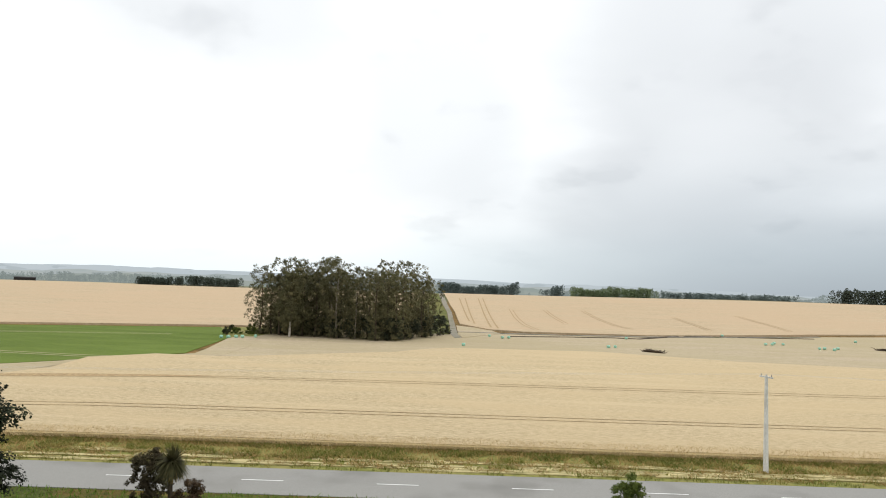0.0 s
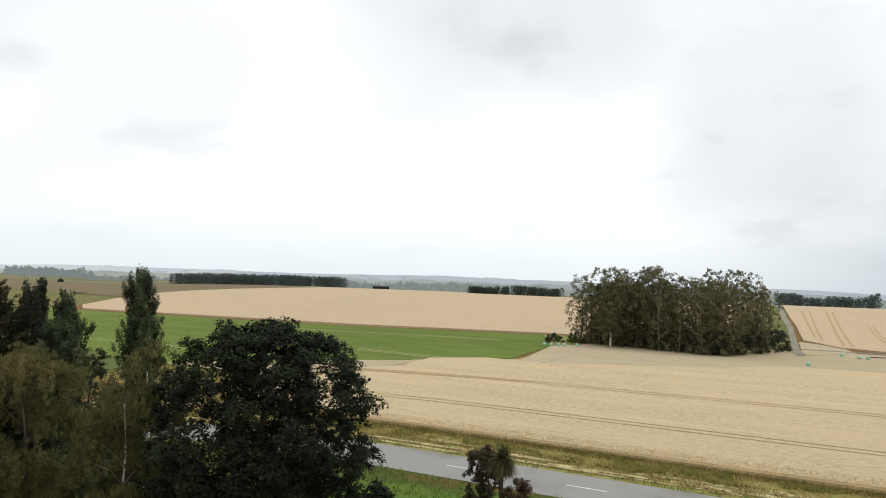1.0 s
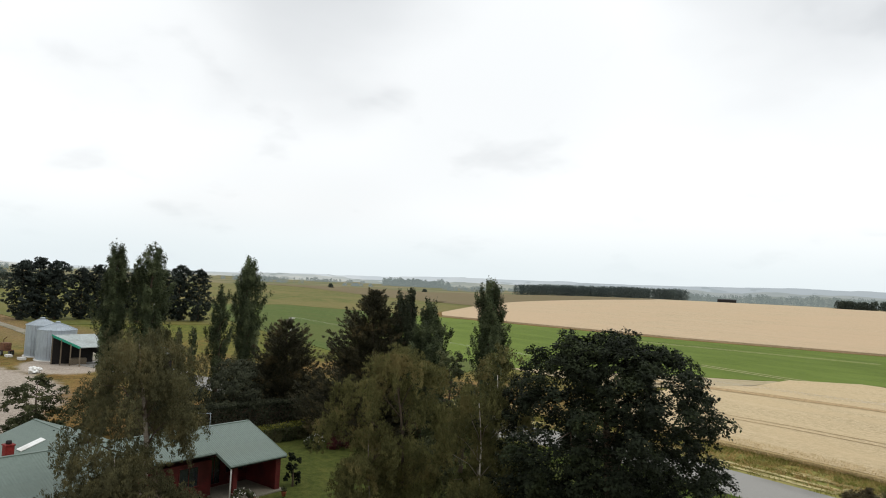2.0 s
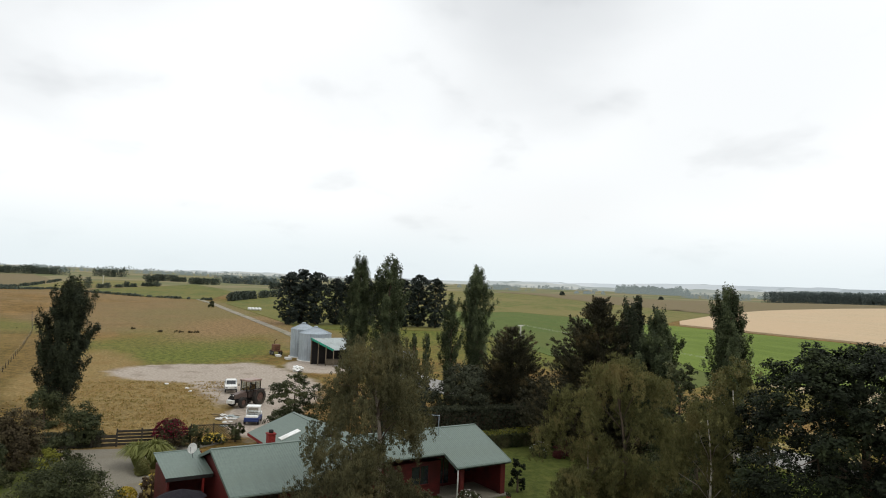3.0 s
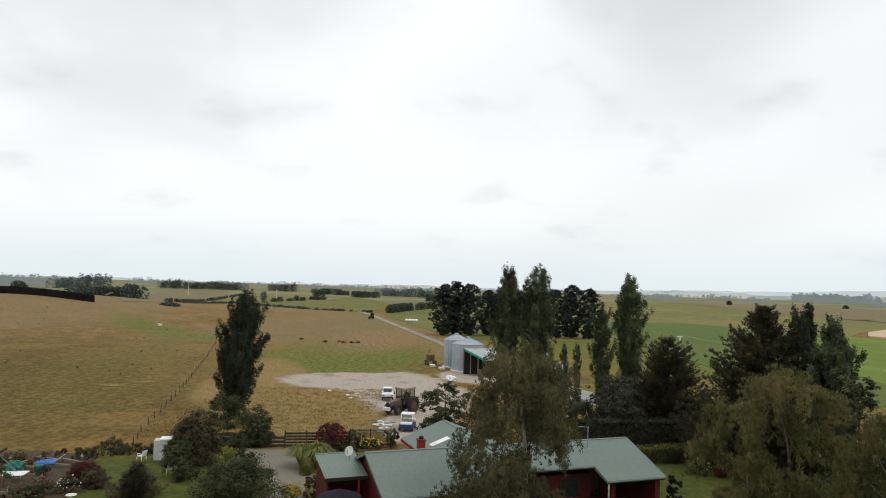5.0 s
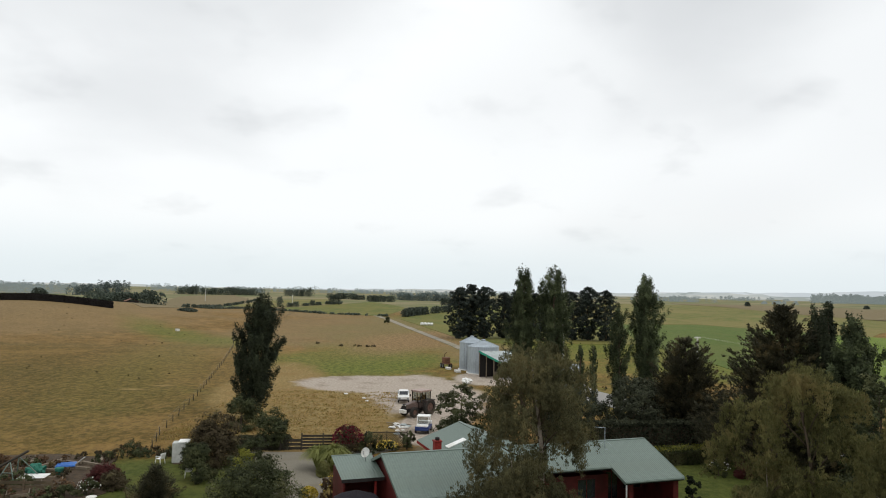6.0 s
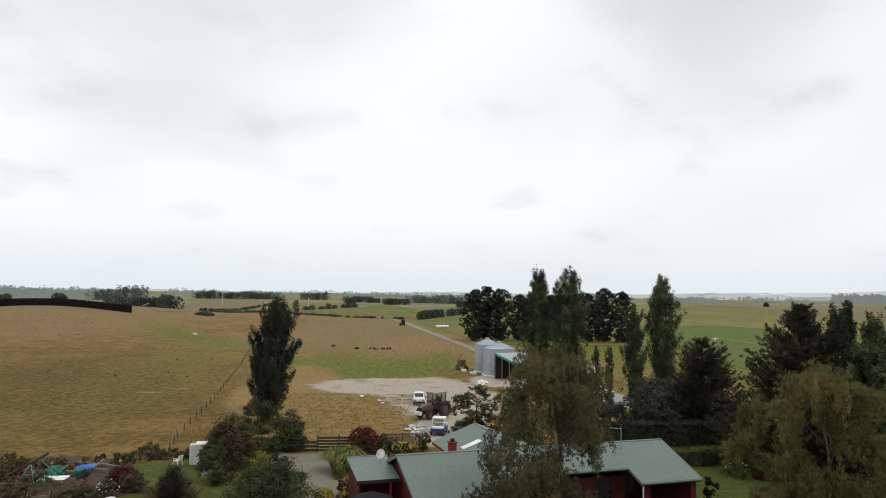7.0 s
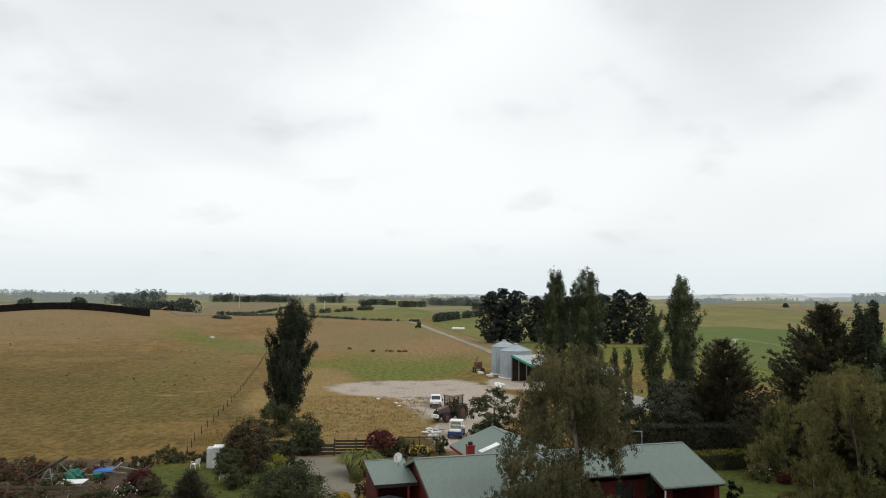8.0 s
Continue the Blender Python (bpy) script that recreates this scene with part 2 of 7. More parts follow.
    yard = ((patch(-90, -20, 40, 8, 12, 0.2), straw), (patch(-82, -13, 17, 10, 10, 0.25), straw),
                       (patch(-105, -10, 9.5, 11, 0, 0.12), gravel), (patch(-94, -1, 22, 8, 10, 0.12), gravel), (patch(-75, 0.5, 12, 4.2, 0, 0.12), gravel), (patch(-113, 8, 9, 5, 0, 0.15), gravel),
                       (patch(-46, 26, 24, 18, 0), lawn), (patch(-49, -19, 9, 10, 0, 0.2), lawn), (patch(-10, 34, 60, 13, 4, 0.15), lawn), (patch(12, 42, 44, 7, 4, 0.15), lush))
    for mask, tone in turf + yard:
        col = m.mix(m.math("MULTIPLY", mask, 0.72 if tone in (green, dry) else 0.36 if tone is olive else 1.0), col, tone)
    return m.finish(col, 0.95, fine, 0.9, 0.12, spec=0.1)


def crop(name, a, b, c, stripes=None, fine=3.0):
    """A standing crop: grainy heads, broad uneven ripeness and faint drill lines."""
    m = Nodes(name)
    grain = m.math("ADD", m.math("MULTIPLY", m.noise(fine * 2.0, 8, 0.75), 0.45), m.math("MULTIPLY", m.noise(fine * 0.6, 6, 0.7, (0.7, 1.5, 1), 0.2, -4), 0.55))
    broad = m.noise(0.045, 4, 0.55, (1, 3.0, 1), 0.3, -5)
    lines = m.noise(0.35, 3, 0.6, (0.05, 1, 1), 0.0, -4)
    col = m.mix(m.span(grain, 0.36, 0.64), a, b)
    col = m.mix(m.math("MULTIPLY", m.span(broad, 0.35, 0.7), 0.7), col, c)
    col = m.mix(m.math("MULTIPLY", m.span(lines, 0.5, 0.7), 0.35), col, b)
    col = m.mix(m.math("MULTIPLY", m.span(m.noise(0.009, 4, 0.6), 0.42, 0.62), 0.6), col, c)
    return m.finish(col, 0.9, grain, 1.0, 0.25, spec=0.1)


M = {}
M["pasture"] = pasture()
M["wheat"] = crop("ripe_wheat", srgb(158, 138, 104), srgb(217, 198, 162), srgb(201, 179, 141))
M["margin"] = crop("thin_leaning_wheat", srgb(142, 126, 86), srgb(204, 184, 140), srgb(184, 164, 120), fine=4.0)
M["gold"] = crop("far_ripe_barley", srgb(166, 146, 116), srgb(200, 180, 149), srgb(192, 167, 136), fine=1.2)
M["stubble"] = crop("cut_stubble", srgb(162, 147, 121), srgb(196, 179, 152), srgb(172, 158, 124), fine=1.6)
M["greencrop"] = crop("green_crop", srgb(74, 92, 31), srgb(102, 118, 48), srgb(108, 125, 54), fine=1.6)
M["paddock"] = crop("paddock_grass", srgb(70, 80, 38), srgb(104, 110, 58), srgb(114, 107, 58), fine=0.7)
M["lush"] = crop("lush_paddock_grass", srgb(64, 84, 36), srgb(94, 108, 52), srgb(92, 98, 50), fine=0.7)
M["brownfield"] = crop("tilled_soil", srgb(104, 92, 68), srgb(128, 114, 88), srgb(114, 104, 74), fine=0.8)
M["asphalt"] = surface("chip_seal", srgb(138, 136, 131), srgb(154, 152, 147), srgb(128, 126, 121), 14, 0.15, 0.9, 0.2, spec=0.1)
M["paint"] = surface("road_paint", srgb(226, 226, 222), srgb(240, 240, 236), None, 10, 1, 0.7, 0.2)
M["gravel"] = surface("yard_gravel", srgb(104, 99, 87), srgb(132, 126, 112), srgb(106, 98, 82), 11, 0.3, 0.95, 0.35, 0.03)
M["verge"] = surface("verge_turf", srgb(96, 102, 44), srgb(142, 138, 70), srgb(150, 138, 84), 1.6, 0.12, 0.95, 1.0, 0.15)
M["hay"] = surface("mown_hay", srgb(134, 124, 78), srgb(212, 196, 146), srgb(118, 114, 64), 1.2, 0.3, 0.95, 1.0, 0.15, stretch=(0.35, 2.0, 1))
M["soil"] = surface("dug_soil", srgb(54, 45, 34), srgb(82, 67, 50), None, 2.5, 0.3, 0.95, 1.0, 0.1)
M["track"] = surface("track_gravel", srgb(124, 118, 104), srgb(152, 144, 130), srgb(108, 106, 76), 3, 0.2, 0.95, 0.8, 0.05)
M["tramline"] = surface("wheel_track_soil", srgb(140, 116, 80), srgb(186, 160, 118), None, 2, 0.3, 0.95, 0.8, 0.05)
M["roof"] = surface("green_painted_iron", srgb(94, 108, 100), srgb(106, 120, 111), srgb(98, 110, 100), 3, 0.5, 0.5, 0.1, spec=0.4)
M["red"] = surface("red_stained_boards", srgb(72, 25, 23), srgb(96, 33, 30), srgb(62, 22, 20), 5, 0.6, 0.6, 0.3, stretch=(1, 1, 6))
M["brick"] = surface("red_chimney_paint", srgb(112, 32, 28), srgb(140, 44, 38), None, 9, 1, 0.7, 0.5)
M["white"] = surface("white_paint", srgb(222, 222, 218), srgb(238, 238, 236), srgb(206, 204, 196), 6, 0.8, 0.5, 0.15)
M["dark"] = surface("dark_void_paint", srgb(30, 28, 28), srgb(44, 40, 38), None, 6, 0.8, 0.7, 0.2)
M["galv"] = surface("galvanised_steel", srgb(158, 168, 176), srgb(178, 188, 195), srgb(146, 153, 158), 2.5, 0.4, 0.55, 0.15, metal=0.35, spec=0.4, stretch=(2, 2, 0.3))
M["steel"] = surface("worn_steel", srgb(120, 122, 124), srgb(150, 152, 154), None, 8, 1, 0.5, 0.2, metal=0.7)
M["concrete"] = surface("pale_concrete", srgb(204, 202, 196), srgb(224, 222, 216), srgb(190, 186, 178), 5, 0.6, 0.85, 0.4)
M["wood"] = surface("weathered_timber", srgb(96, 86, 72), srgb(134, 122, 104), srgb(84, 76, 60), 6, 0.7, 0.85, 0.6, stretch=(1, 1, 8))
M["bark"] = surface("rough_bark", srgb(66, 56, 46), srgb(98, 86, 72), None, 6, 0.8, 0.95, 1.0, 0.05, stretch=(1, 1, 0.25))
M["pale_bark"] = surface("pale_bark", srgb(186, 178, 164), srgb(214, 208, 196), srgb(120, 108, 96), 4, 1.2, 0.85, 0.5, stretch=(1, 1, 2.5))
M["grey_bark"] = surface("grey_birch_bark", srgb(116, 107, 94), srgb(150, 140, 126), srgb(84, 74, 64), 4, 1.2, 0.85, 0.5, stretch=(1, 1, 2.5))
M["green_trim"] = surface("green_trim_paint", srgb(38, 138, 112), srgb(52, 156, 130), None, 6, 0.8, 0.5, 0.2)
M["ironroof"] = surface("pale_weathered_iron", srgb(150, 158, 158), srgb(172, 180, 178), srgb(140, 144, 140), 3, 0.6, 0.6, 0.15, spec=0.3)
M["rubber"] = surface("tyre_rubber", srgb(38, 36, 34), srgb(58, 54, 50), srgb(78, 70, 60), 7, 1.0, 0.85, 0.6)
M["tractor"] = surface("dusty_dark_red_enamel", srgb(58, 50, 47), srgb(80, 68, 62), srgb(76, 68, 60), 5, 0.9, 0.5, 0.2)
M["rim_red"] = surface("dusty_red_rim", srgb(92, 70, 62), srgb(118, 92, 82), srgb(84, 74, 66), 5, 0.9, 0.6, 0.2)
M["rust"] = surface("rusty_iron", srgb(92, 62, 46), srgb(126, 88, 66), srgb(74, 56, 44), 6, 0.9, 0.8, 0.4)
M["tankgrey"] = surface("weathered_white_plastic", srgb(172, 174, 170), srgb(192, 194, 189), srgb(158, 158, 150), 4, 0.7, 0.6, 0.1)
M["bonnet"] = surface("dusty_bonnet_enamel", srgb(84, 70, 65), srgb(112, 95, 88), srgb(96, 86, 78), 5, 0.9, 0.45, 0.2)
M["cabroof"] = surface("faded_red_cab_roof", srgb(140, 118, 108), srgb(168, 146, 134), None, 4, 0.8, 0.5, 0.2)
M["blue"] = surface("dark_blue_plastic", srgb(36, 52, 96), srgb(48, 64, 112), None, 5, 1, 0.5, 0.2)
M["tarp"] = surface("blue_tarpaulin", srgb(34, 84, 150), srgb(52, 110, 184), None, 3, 1, 0.5, 0.6, 0.05)
M["net"] = surface("green_netting", srgb(36, 92, 78), srgb(52, 116, 98), None, 8, 1, 0.8, 0.8, 0.05)
M["glass"] = surface("dark_glazing", srgb(26, 30, 34), srgb(36, 42, 46), None, 2, 1, 0.12, 0.02, spec=0.6)
M["dark_wood"] = surface("dark_weathered_timber", srgb(48, 44, 38), srgb(76, 70, 60), srgb(40, 38, 32), 6, 0.7, 0.85, 0.6, stretch=(1, 1, 8))
M["old_rail"] = surface("brown_weathered_rails", srgb(82, 70, 54), srgb(112, 98, 78), srgb(70, 62, 46), 6, 0.7, 0.85, 0.6, stretch=(1, 1, 8))
M["tube_green"] = surface("grey_green_tube_paint", srgb(92, 108, 98), srgb(120, 134, 122), None, 8, 1, 0.5, 0.2)
M["olive"] = crop("olive_pasture", srgb(78, 86, 42), srgb(108, 112, 60), srgb(126, 113, 70), fine=0.5)
M["wrap"] = surface("pale_green_bale_wrap", srgb(128, 182, 156), srgb(172, 212, 190), None, 3, 1, 0.4, 0.4, 0.04)
M["navy"] = surface("charcoal_canvas", srgb(44, 42, 48), srgb(58, 55, 62), None, 10, 1, 0.8, 0.3)
M["terracotta"] = surface("terracotta", srgb(134, 70, 50), srgb(160, 90, 66), None, 6, 1, 0.8, 0.3)


def clear_glass():
    m = Nodes("clear_glass")
    t = m.n.new("ShaderNodeBsdfTransparent")
    t.inputs[0].default_value = (0.86, 0.89, 0.89, 1)
    g = m.n.new("ShaderNodeBsdfGlossy")
    g.inputs["Roughness"].default_value = 0.06
    s = m.n.new("ShaderNodeMixShader")
    s.inputs[0].default_value = 0.18
    m.l.new(t.outputs[0], s.inputs[1])
    m.l.new(g.outputs[0], s.inputs[2])
    m.l.new(s.outputs[0], m.out.inputs[0])
    return m.mat


M["clear"] = clear_glass()
M["l_big"] = foliage("dark_broad_leaves", srgb(19, 23, 16), srgb(42, 50, 32), srgb(54, 62, 38), 0.07)
M["l_birch"] = foliage("birch_leaves", srgb(53, 54, 38), srgb(113, 110, 78), srgb(114, 106, 73), 0.3)
M["l_birch_light"] = foliage("light_birch_leaves", srgb(53, 56, 34), srgb(121, 119, 75), srgb(118, 108, 70), 0.32)
M["l_poplar"] = foliage("poplar_leaves", srgb(42, 49, 35), srgb(86, 95, 66), srgb(106, 114, 82), 0.25)
M["l_poplar_dark"] = foliage("dark_poplar_leaves", srgb(34, 40, 30), srgb(68, 74, 54), None, 0.14)
M["l_pine"] = foliage("pine_needles", srgb(42, 46, 36), srgb(78, 81, 62), None, 0.14)
M["l_macro"] = foliage("blue_black_pine_needles", srgb(34, 40, 37), srgb(62, 69, 62), None, 0.08)
M["l_conifer"] = foliage("cypress_foliage", srgb(42, 43, 34), srgb(84, 81, 61), srgb(108, 97, 68), 0.18)
M["l_gum"] = foliage("gum_leaves", srgb(74, 74, 52), srgb(126, 122, 88), srgb(136, 126, 92), 0.28)
M["l_shrub"] = foliage("shrub_leaves", srgb(42, 48, 32), srgb(84, 88, 58), srgb(96, 96, 66), 0.2)
M["l_grey"] = foliage("grey_green_leaves", srgb(58, 64, 42), srgb(96, 100, 70), None, 0.2)
M["l_lime"] = foliage("yellow_green_leaves", srgb(88, 92, 36), srgb(138, 136, 60), None, 0.25)
M["l_ball"] = foliage("clipped_olive_leaves", srgb(84, 86, 48), srgb(128, 126, 78), None, 0.2)
M["l_brown"] = foliage("bronze_leaves", srgb(66, 52, 40), srgb(102, 84, 62), None, 0.2)
M["l_purple"] = foliage("dark_red_leaves", srgb(58, 31, 32), srgb(94, 52, 48), None, 0.15)
M["l_rank"] = foliage("rank_russet_leaves", srgb(74, 57, 44), srgb(122, 97, 72), srgb(104, 98, 62), 0.2)
M["l_dusk"] = foliage("dusky_brown_green_leaves", srgb(54, 47, 36), srgb(92, 83, 60), srgb(96, 92, 62), 0.2)
M["l_fresh"] = foliage("fresh_green_leaves", srgb(62, 76, 34), srgb(112, 122, 60), None, 0.25)
M["f_red"] = foliage("crimson_flowers", srgb(76, 24, 35), srgb(116, 38, 53), None, 0.2)
M["f_yellow"] = foliage("yellow_flowers", srgb(178, 154, 60), srgb(214, 190, 92), None, 0.2)
M["f_white"] = foliage("white_flowers", srgb(226, 222, 212), srgb(244, 242, 236), None, 0.2)
M["l_cabbage"] = foliage("cabbage_tree_leaves", srgb(46, 47, 30), srgb(98, 94, 62), None, 0.15)
M["l_flax"] = foliage("flax_blades", srgb(84, 92, 46), srgb(146, 148, 88), None, 0.2)
# far leaves: distance haze is put into these greyer, paler base colours
M["l_far"] = foliage("hazed_wood_leaves", srgb(66, 74, 66), srgb(90, 98, 86), None, 0.15)
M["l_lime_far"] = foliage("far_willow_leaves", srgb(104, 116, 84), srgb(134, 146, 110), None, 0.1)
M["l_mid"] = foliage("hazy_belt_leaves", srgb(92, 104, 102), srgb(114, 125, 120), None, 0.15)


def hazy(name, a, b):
    """Woods at the edge of sight, part of the hazy distance; the haze is put into an emission colour."""
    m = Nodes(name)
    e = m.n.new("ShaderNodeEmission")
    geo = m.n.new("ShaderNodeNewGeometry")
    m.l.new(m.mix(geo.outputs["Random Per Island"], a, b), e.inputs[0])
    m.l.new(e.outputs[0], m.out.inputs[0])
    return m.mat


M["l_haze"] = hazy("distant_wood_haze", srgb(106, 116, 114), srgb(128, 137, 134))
M["l_hedge"] = foliage("dark_hedge_leaves", srgb(22, 19, 17), srgb(40, 34, 30), None, 0.05)
M["grass_dry"] = foliage("dry_grass_blades", srgb(138, 116, 68), srgb(196, 168, 114), srgb(122, 110, 62), 0.3)
M["grass_green"] = foliage("verge_grass_blades", srgb(86, 96, 40), srgb(142, 138, 74), srgb(158, 144, 86), 0.3)
M["grass_lush"] = foliage("lush_grass_blades", srgb(86, 112, 40), srgb(122, 146, 66), None, 0.3)
M["grass_rough"] = foliage("rough_grass_blades", srgb(140, 118, 74), srgb(184, 156, 104), srgb(150, 128, 78), 0.4)
M["grass_olive"] = foliage("olive_grass_blades", srgb(122, 110, 62), srgb(156, 138, 84), None, 0.4)
M["straw"] = foliage("wheat_straw", srgb(168, 146, 104), srgb(214, 192, 148), None, 0.35)


# ---------------------------------------------------------------- mesh helpers
def mesh_of(name, verts, faces, material=None, smooth=False):
    me = bpy.data.meshes.new(name)
    me.from_pydata([tuple(v) for v in verts], [], faces)
    if material:
        me.materials.append(M[material])
    if smooth:
        me.shade_smooth()
    return me


def from_bm(name, bm, material=None, smooth=False):
    bmesh.ops.recalc_face_normals(bm, faces=bm.faces)
    me = bpy.data.meshes.new(name)
    bm.to_mesh(me)
    bm.free()
    if material:
        me.materials.append(M[material])
    if smooth:
        me.shade_smooth()
    return me


def part(name, data, material, parent, label=""):
    """Links a bmesh or mesh as one object under a thing or a part."""
    if isinstance(data, bmesh.types.BMesh):
        data = from_bm(name, data, material)
    ob = new(name, data)
    ob.parent = parent
    return tagged(ob, label)


def thing(name, label, category, m=None, group="", kind=""):
    ob = new(name)
    ob.empty_display_size = 0.3
    if m is not None:
        ob.matrix_world = m
    return tagged(ob, label, category, group, kind)


def box(bm, x0, y0, z0, x1, y1, z1, bevel=0.0, m=None):
    r = bmesh.ops.create_cube(bm, size=1.0)
    for v in r["verts"]:
        v.co = Vector((x0 + (v.co.x + 0.5) * (x1 - x0), y0 + (v.co.y + 0.5) * (y1 - y0), z0 + (v.co.z + 0.5) * (z1 - z0)))
    if bevel:
        edges = list({e for v in r["verts"] for e in v.link_edges})
        out = bmesh.ops.bevel(bm, geom=edges, offset=bevel, segments=2, affect="EDGES", profile=0.6)
        r["verts"] = list({v for f in out["faces"] for v in f.verts} | {v for v in r["verts"] if v.is_valid})
    if m is not None:
        bmesh.ops.transform(bm, matrix=m, verts=r["verts"])
    return bm


def boxed(*a, **k):
    return box(bmesh.new(), *a, **k)


def tube(points, radii, sides=8):
    """Vertices and faces of a tapered tube along points, closed at both ends."""
    verts, faces = [], []
    for i, (p, r) in enumerate(zip(points, radii)):
        p, r = Vector(p), float(r)
        a = Vector(points[max(i - 1, 0)])
        b = Vector(points[min(i + 1, len(points) - 1)])
        d = (b - a).normalized()
        s = d.cross(Vector((0.31, 0.95, 0.07))).normalized()
        w = d.cross(s)
        for k in range(sides):
            t = 2 * math.pi * k / sides
            verts.append(p + r * (math.cos(t) * s + math.sin(t) * w))
        if i:
            o = (i - 1) * sides
            for k in range(sides):
                n = (k + 1) % sides
                faces.append((o + k, o + n, o + sides + n, o + sides + k))
    faces.append(tuple(range(sides - 1, -1, -1)))
    o = (len(points) - 1) * sides
    faces.append(tuple(range(o, o + sides)))
    return verts, faces


def tubed(name, points, radii, material, sides=8):
    v, f = tube(points, radii, sides)
    return mesh_of(name, v, f, material, True)


def cards(name, verts, material):
    """A mesh of separate four-cornered leaves from an array of n x 4 x 3."""
    n = len(verts)
    me = bpy.data.meshes.new(name)
    me.vertices.add(n * 4)
    me.vertices.foreach_set("co", verts.reshape(-1).astype(np.float32))
    me.loops.add(n * 4)
    me.loops.foreach_set("vertex_index", np.arange(n * 4, dtype=np.int32))
    me.polygons.add(n)
    me.polygons.foreach_set("loop_start", np.arange(0, n * 4, 4, dtype=np.int32))
    me.update(calc_edges=True)
    me.materials.append(M[material])
    return me


def unit(a):
    return a / np.maximum(np.linalg.norm(a, axis=-1, keepdims=True), 1e-6)


def leaf_cards(rng, centres, size, width=0.6, down=0.0, outward=None):
    """Folded leaf blades of about that size at the centres; down pulls the tips to the ground."""
    n = len(centres)
    d = unit(rng.normal(size=(n, 3)))
    if outward is not None:
        d = unit(d + outward)
    d = unit(d + np.array((0, 0, -down)))
    s = unit(np.cross(d, unit(rng.normal(size=(n, 3)))))
    up = np.cross(d, s)
    ln = (size * rng.uniform(0.65, 1.35, n))[:, None]
    out = np.empty((n, 4, 3))
    out[:, 0] = centres - d * ln * 0.5
    out[:, 2] = centres + d * ln * 0.5
    out[:, 1] = centres + s * ln * width * 0.5 + up * ln * 0.12
    out[:, 3] = centres - s * ln * width * 0.5 + up * ln * 0.12
    return out


def in_clump(rng, centre, radii, n, hollow=0.5):
    d = unit(rng.normal(size=(n, 3)))
    r = hollow + (1 - hollow) * rng.random(n) ** 0.6
    return np.asarray(centre) + d * r[:, None] * np.asarray(radii), d


def tufts(rng, tips, outs, radii, per, size, width=0.6, up=0.5, loose=0.6, along=None):
    """Leaves gathered in tufts round the tips; they face outwards and up, as leaves on a twig do."""
    m = len(tips)
    k = np.repeat(np.arange(m), per)
    n = len(k)
    d = unit(rng.normal(size=(n, 3)))
    r = rng.random(n)[:, None] ** 0.5
    off = d * r * np.asarray(radii)
    c = tips[k] + off * rng.uniform(0.75, 1.25, m)[k][:, None]
    face = unit(outs[k] * 0.7 + d * 0.5 + np.array((0, 0, up)) + rng.normal(size=(n, 3)) * loose)
    ax = unit(np.cross(face, rng.normal(size=(n, 3))))
    if along is not None:
        along = np.asarray(along)
        ax = unit(ax * 0.5 + (along[k] if along.ndim > 1 else along))
        face = unit(face - ax * np.sum(face * ax, axis=1, keepdims=True))
    s = np.cross(ax, face)
    ln = (size * rng.uniform(0.65, 1.35, n))[:, None]
    v = np.empty((n, 4, 3))
    v[:, 0], v[:, 2] = c - ax * ln * 0.5, c + ax * ln * 0.5
    v[:, 1], v[:, 3] = c + s * ln * width * 0.5 - face * ln * 0.1, c - s * ln * width * 0.5 - face * ln * 0.1
    return v


# ---------------------------------------------------------------- land
def smooth(a, b, v):
    t = min(max((v - a) / (b - a), 0.0), 1.0)
    return t * t * (3 - 2 * t)


def bell(x, y, cx, cy, sx, sy):
    return math.exp(-(((x - cx) / sx) ** 2 + ((y - cy) / sy) ** 2))


def land(x, y):
    """Height of the land: a level farmyard by the road, a low brow in the wheat, a shallow dip, long rises beyond."""
    z = 1.3 * math.exp(-((y - 138) / 30) ** 2) * smooth(-80, 5, x)
    z += (10.6 + 4.2 * smooth(-20, 300, x)) * smooth(225, 560, y) * smooth(-1000, -300, x) - 9.0 * smooth(620, 1500, y) * smooth(-1000, -300, x)
    z += 6.3 * bell(x, y, -290, -164, 80, 46) + 2.0 * bell(x, y, -270, -250, 120, 50)
    z -= 1.5 * bell(x, y, -235, -75, 60, 30)
    z += 2.2 * bell(x, y, -640, -60, 170, 200) + 2.0 * bell(x, y, -560, -330, 200, 120)
    z += 0.9 * math.sin(x * 0.011 + 1.3) * math.sin(y * 0.013 + 0.4) * smooth(150, 420, math.hypot(x, y))
    far = smooth(1300, 4200, math.hypot(x, y))
    return z * (1 - 0.6 * far)


def ground_sheet():
    n, a = 210, 60.0
    b = math.asinh(4600 / a)
    xs = [a * math.sinh(b * (2 * i / n - 1)) for i in range(n + 1)]
    verts = [(x, y, land(x, y)) for y in xs for x in xs]
    faces = [(j * (n + 1) + i, j * (n + 1) + i + 1, (j + 1) * (n + 1) + i + 1, (j + 1) * (n + 1) + i) for j in range(n) for i in range(n)]
    return mesh_of("ground", verts, faces, "pasture", True)


tagged(new("ground", ground_sheet()), "rolling grazed pasture with dry brown and green patches", "ground", kind="structure")


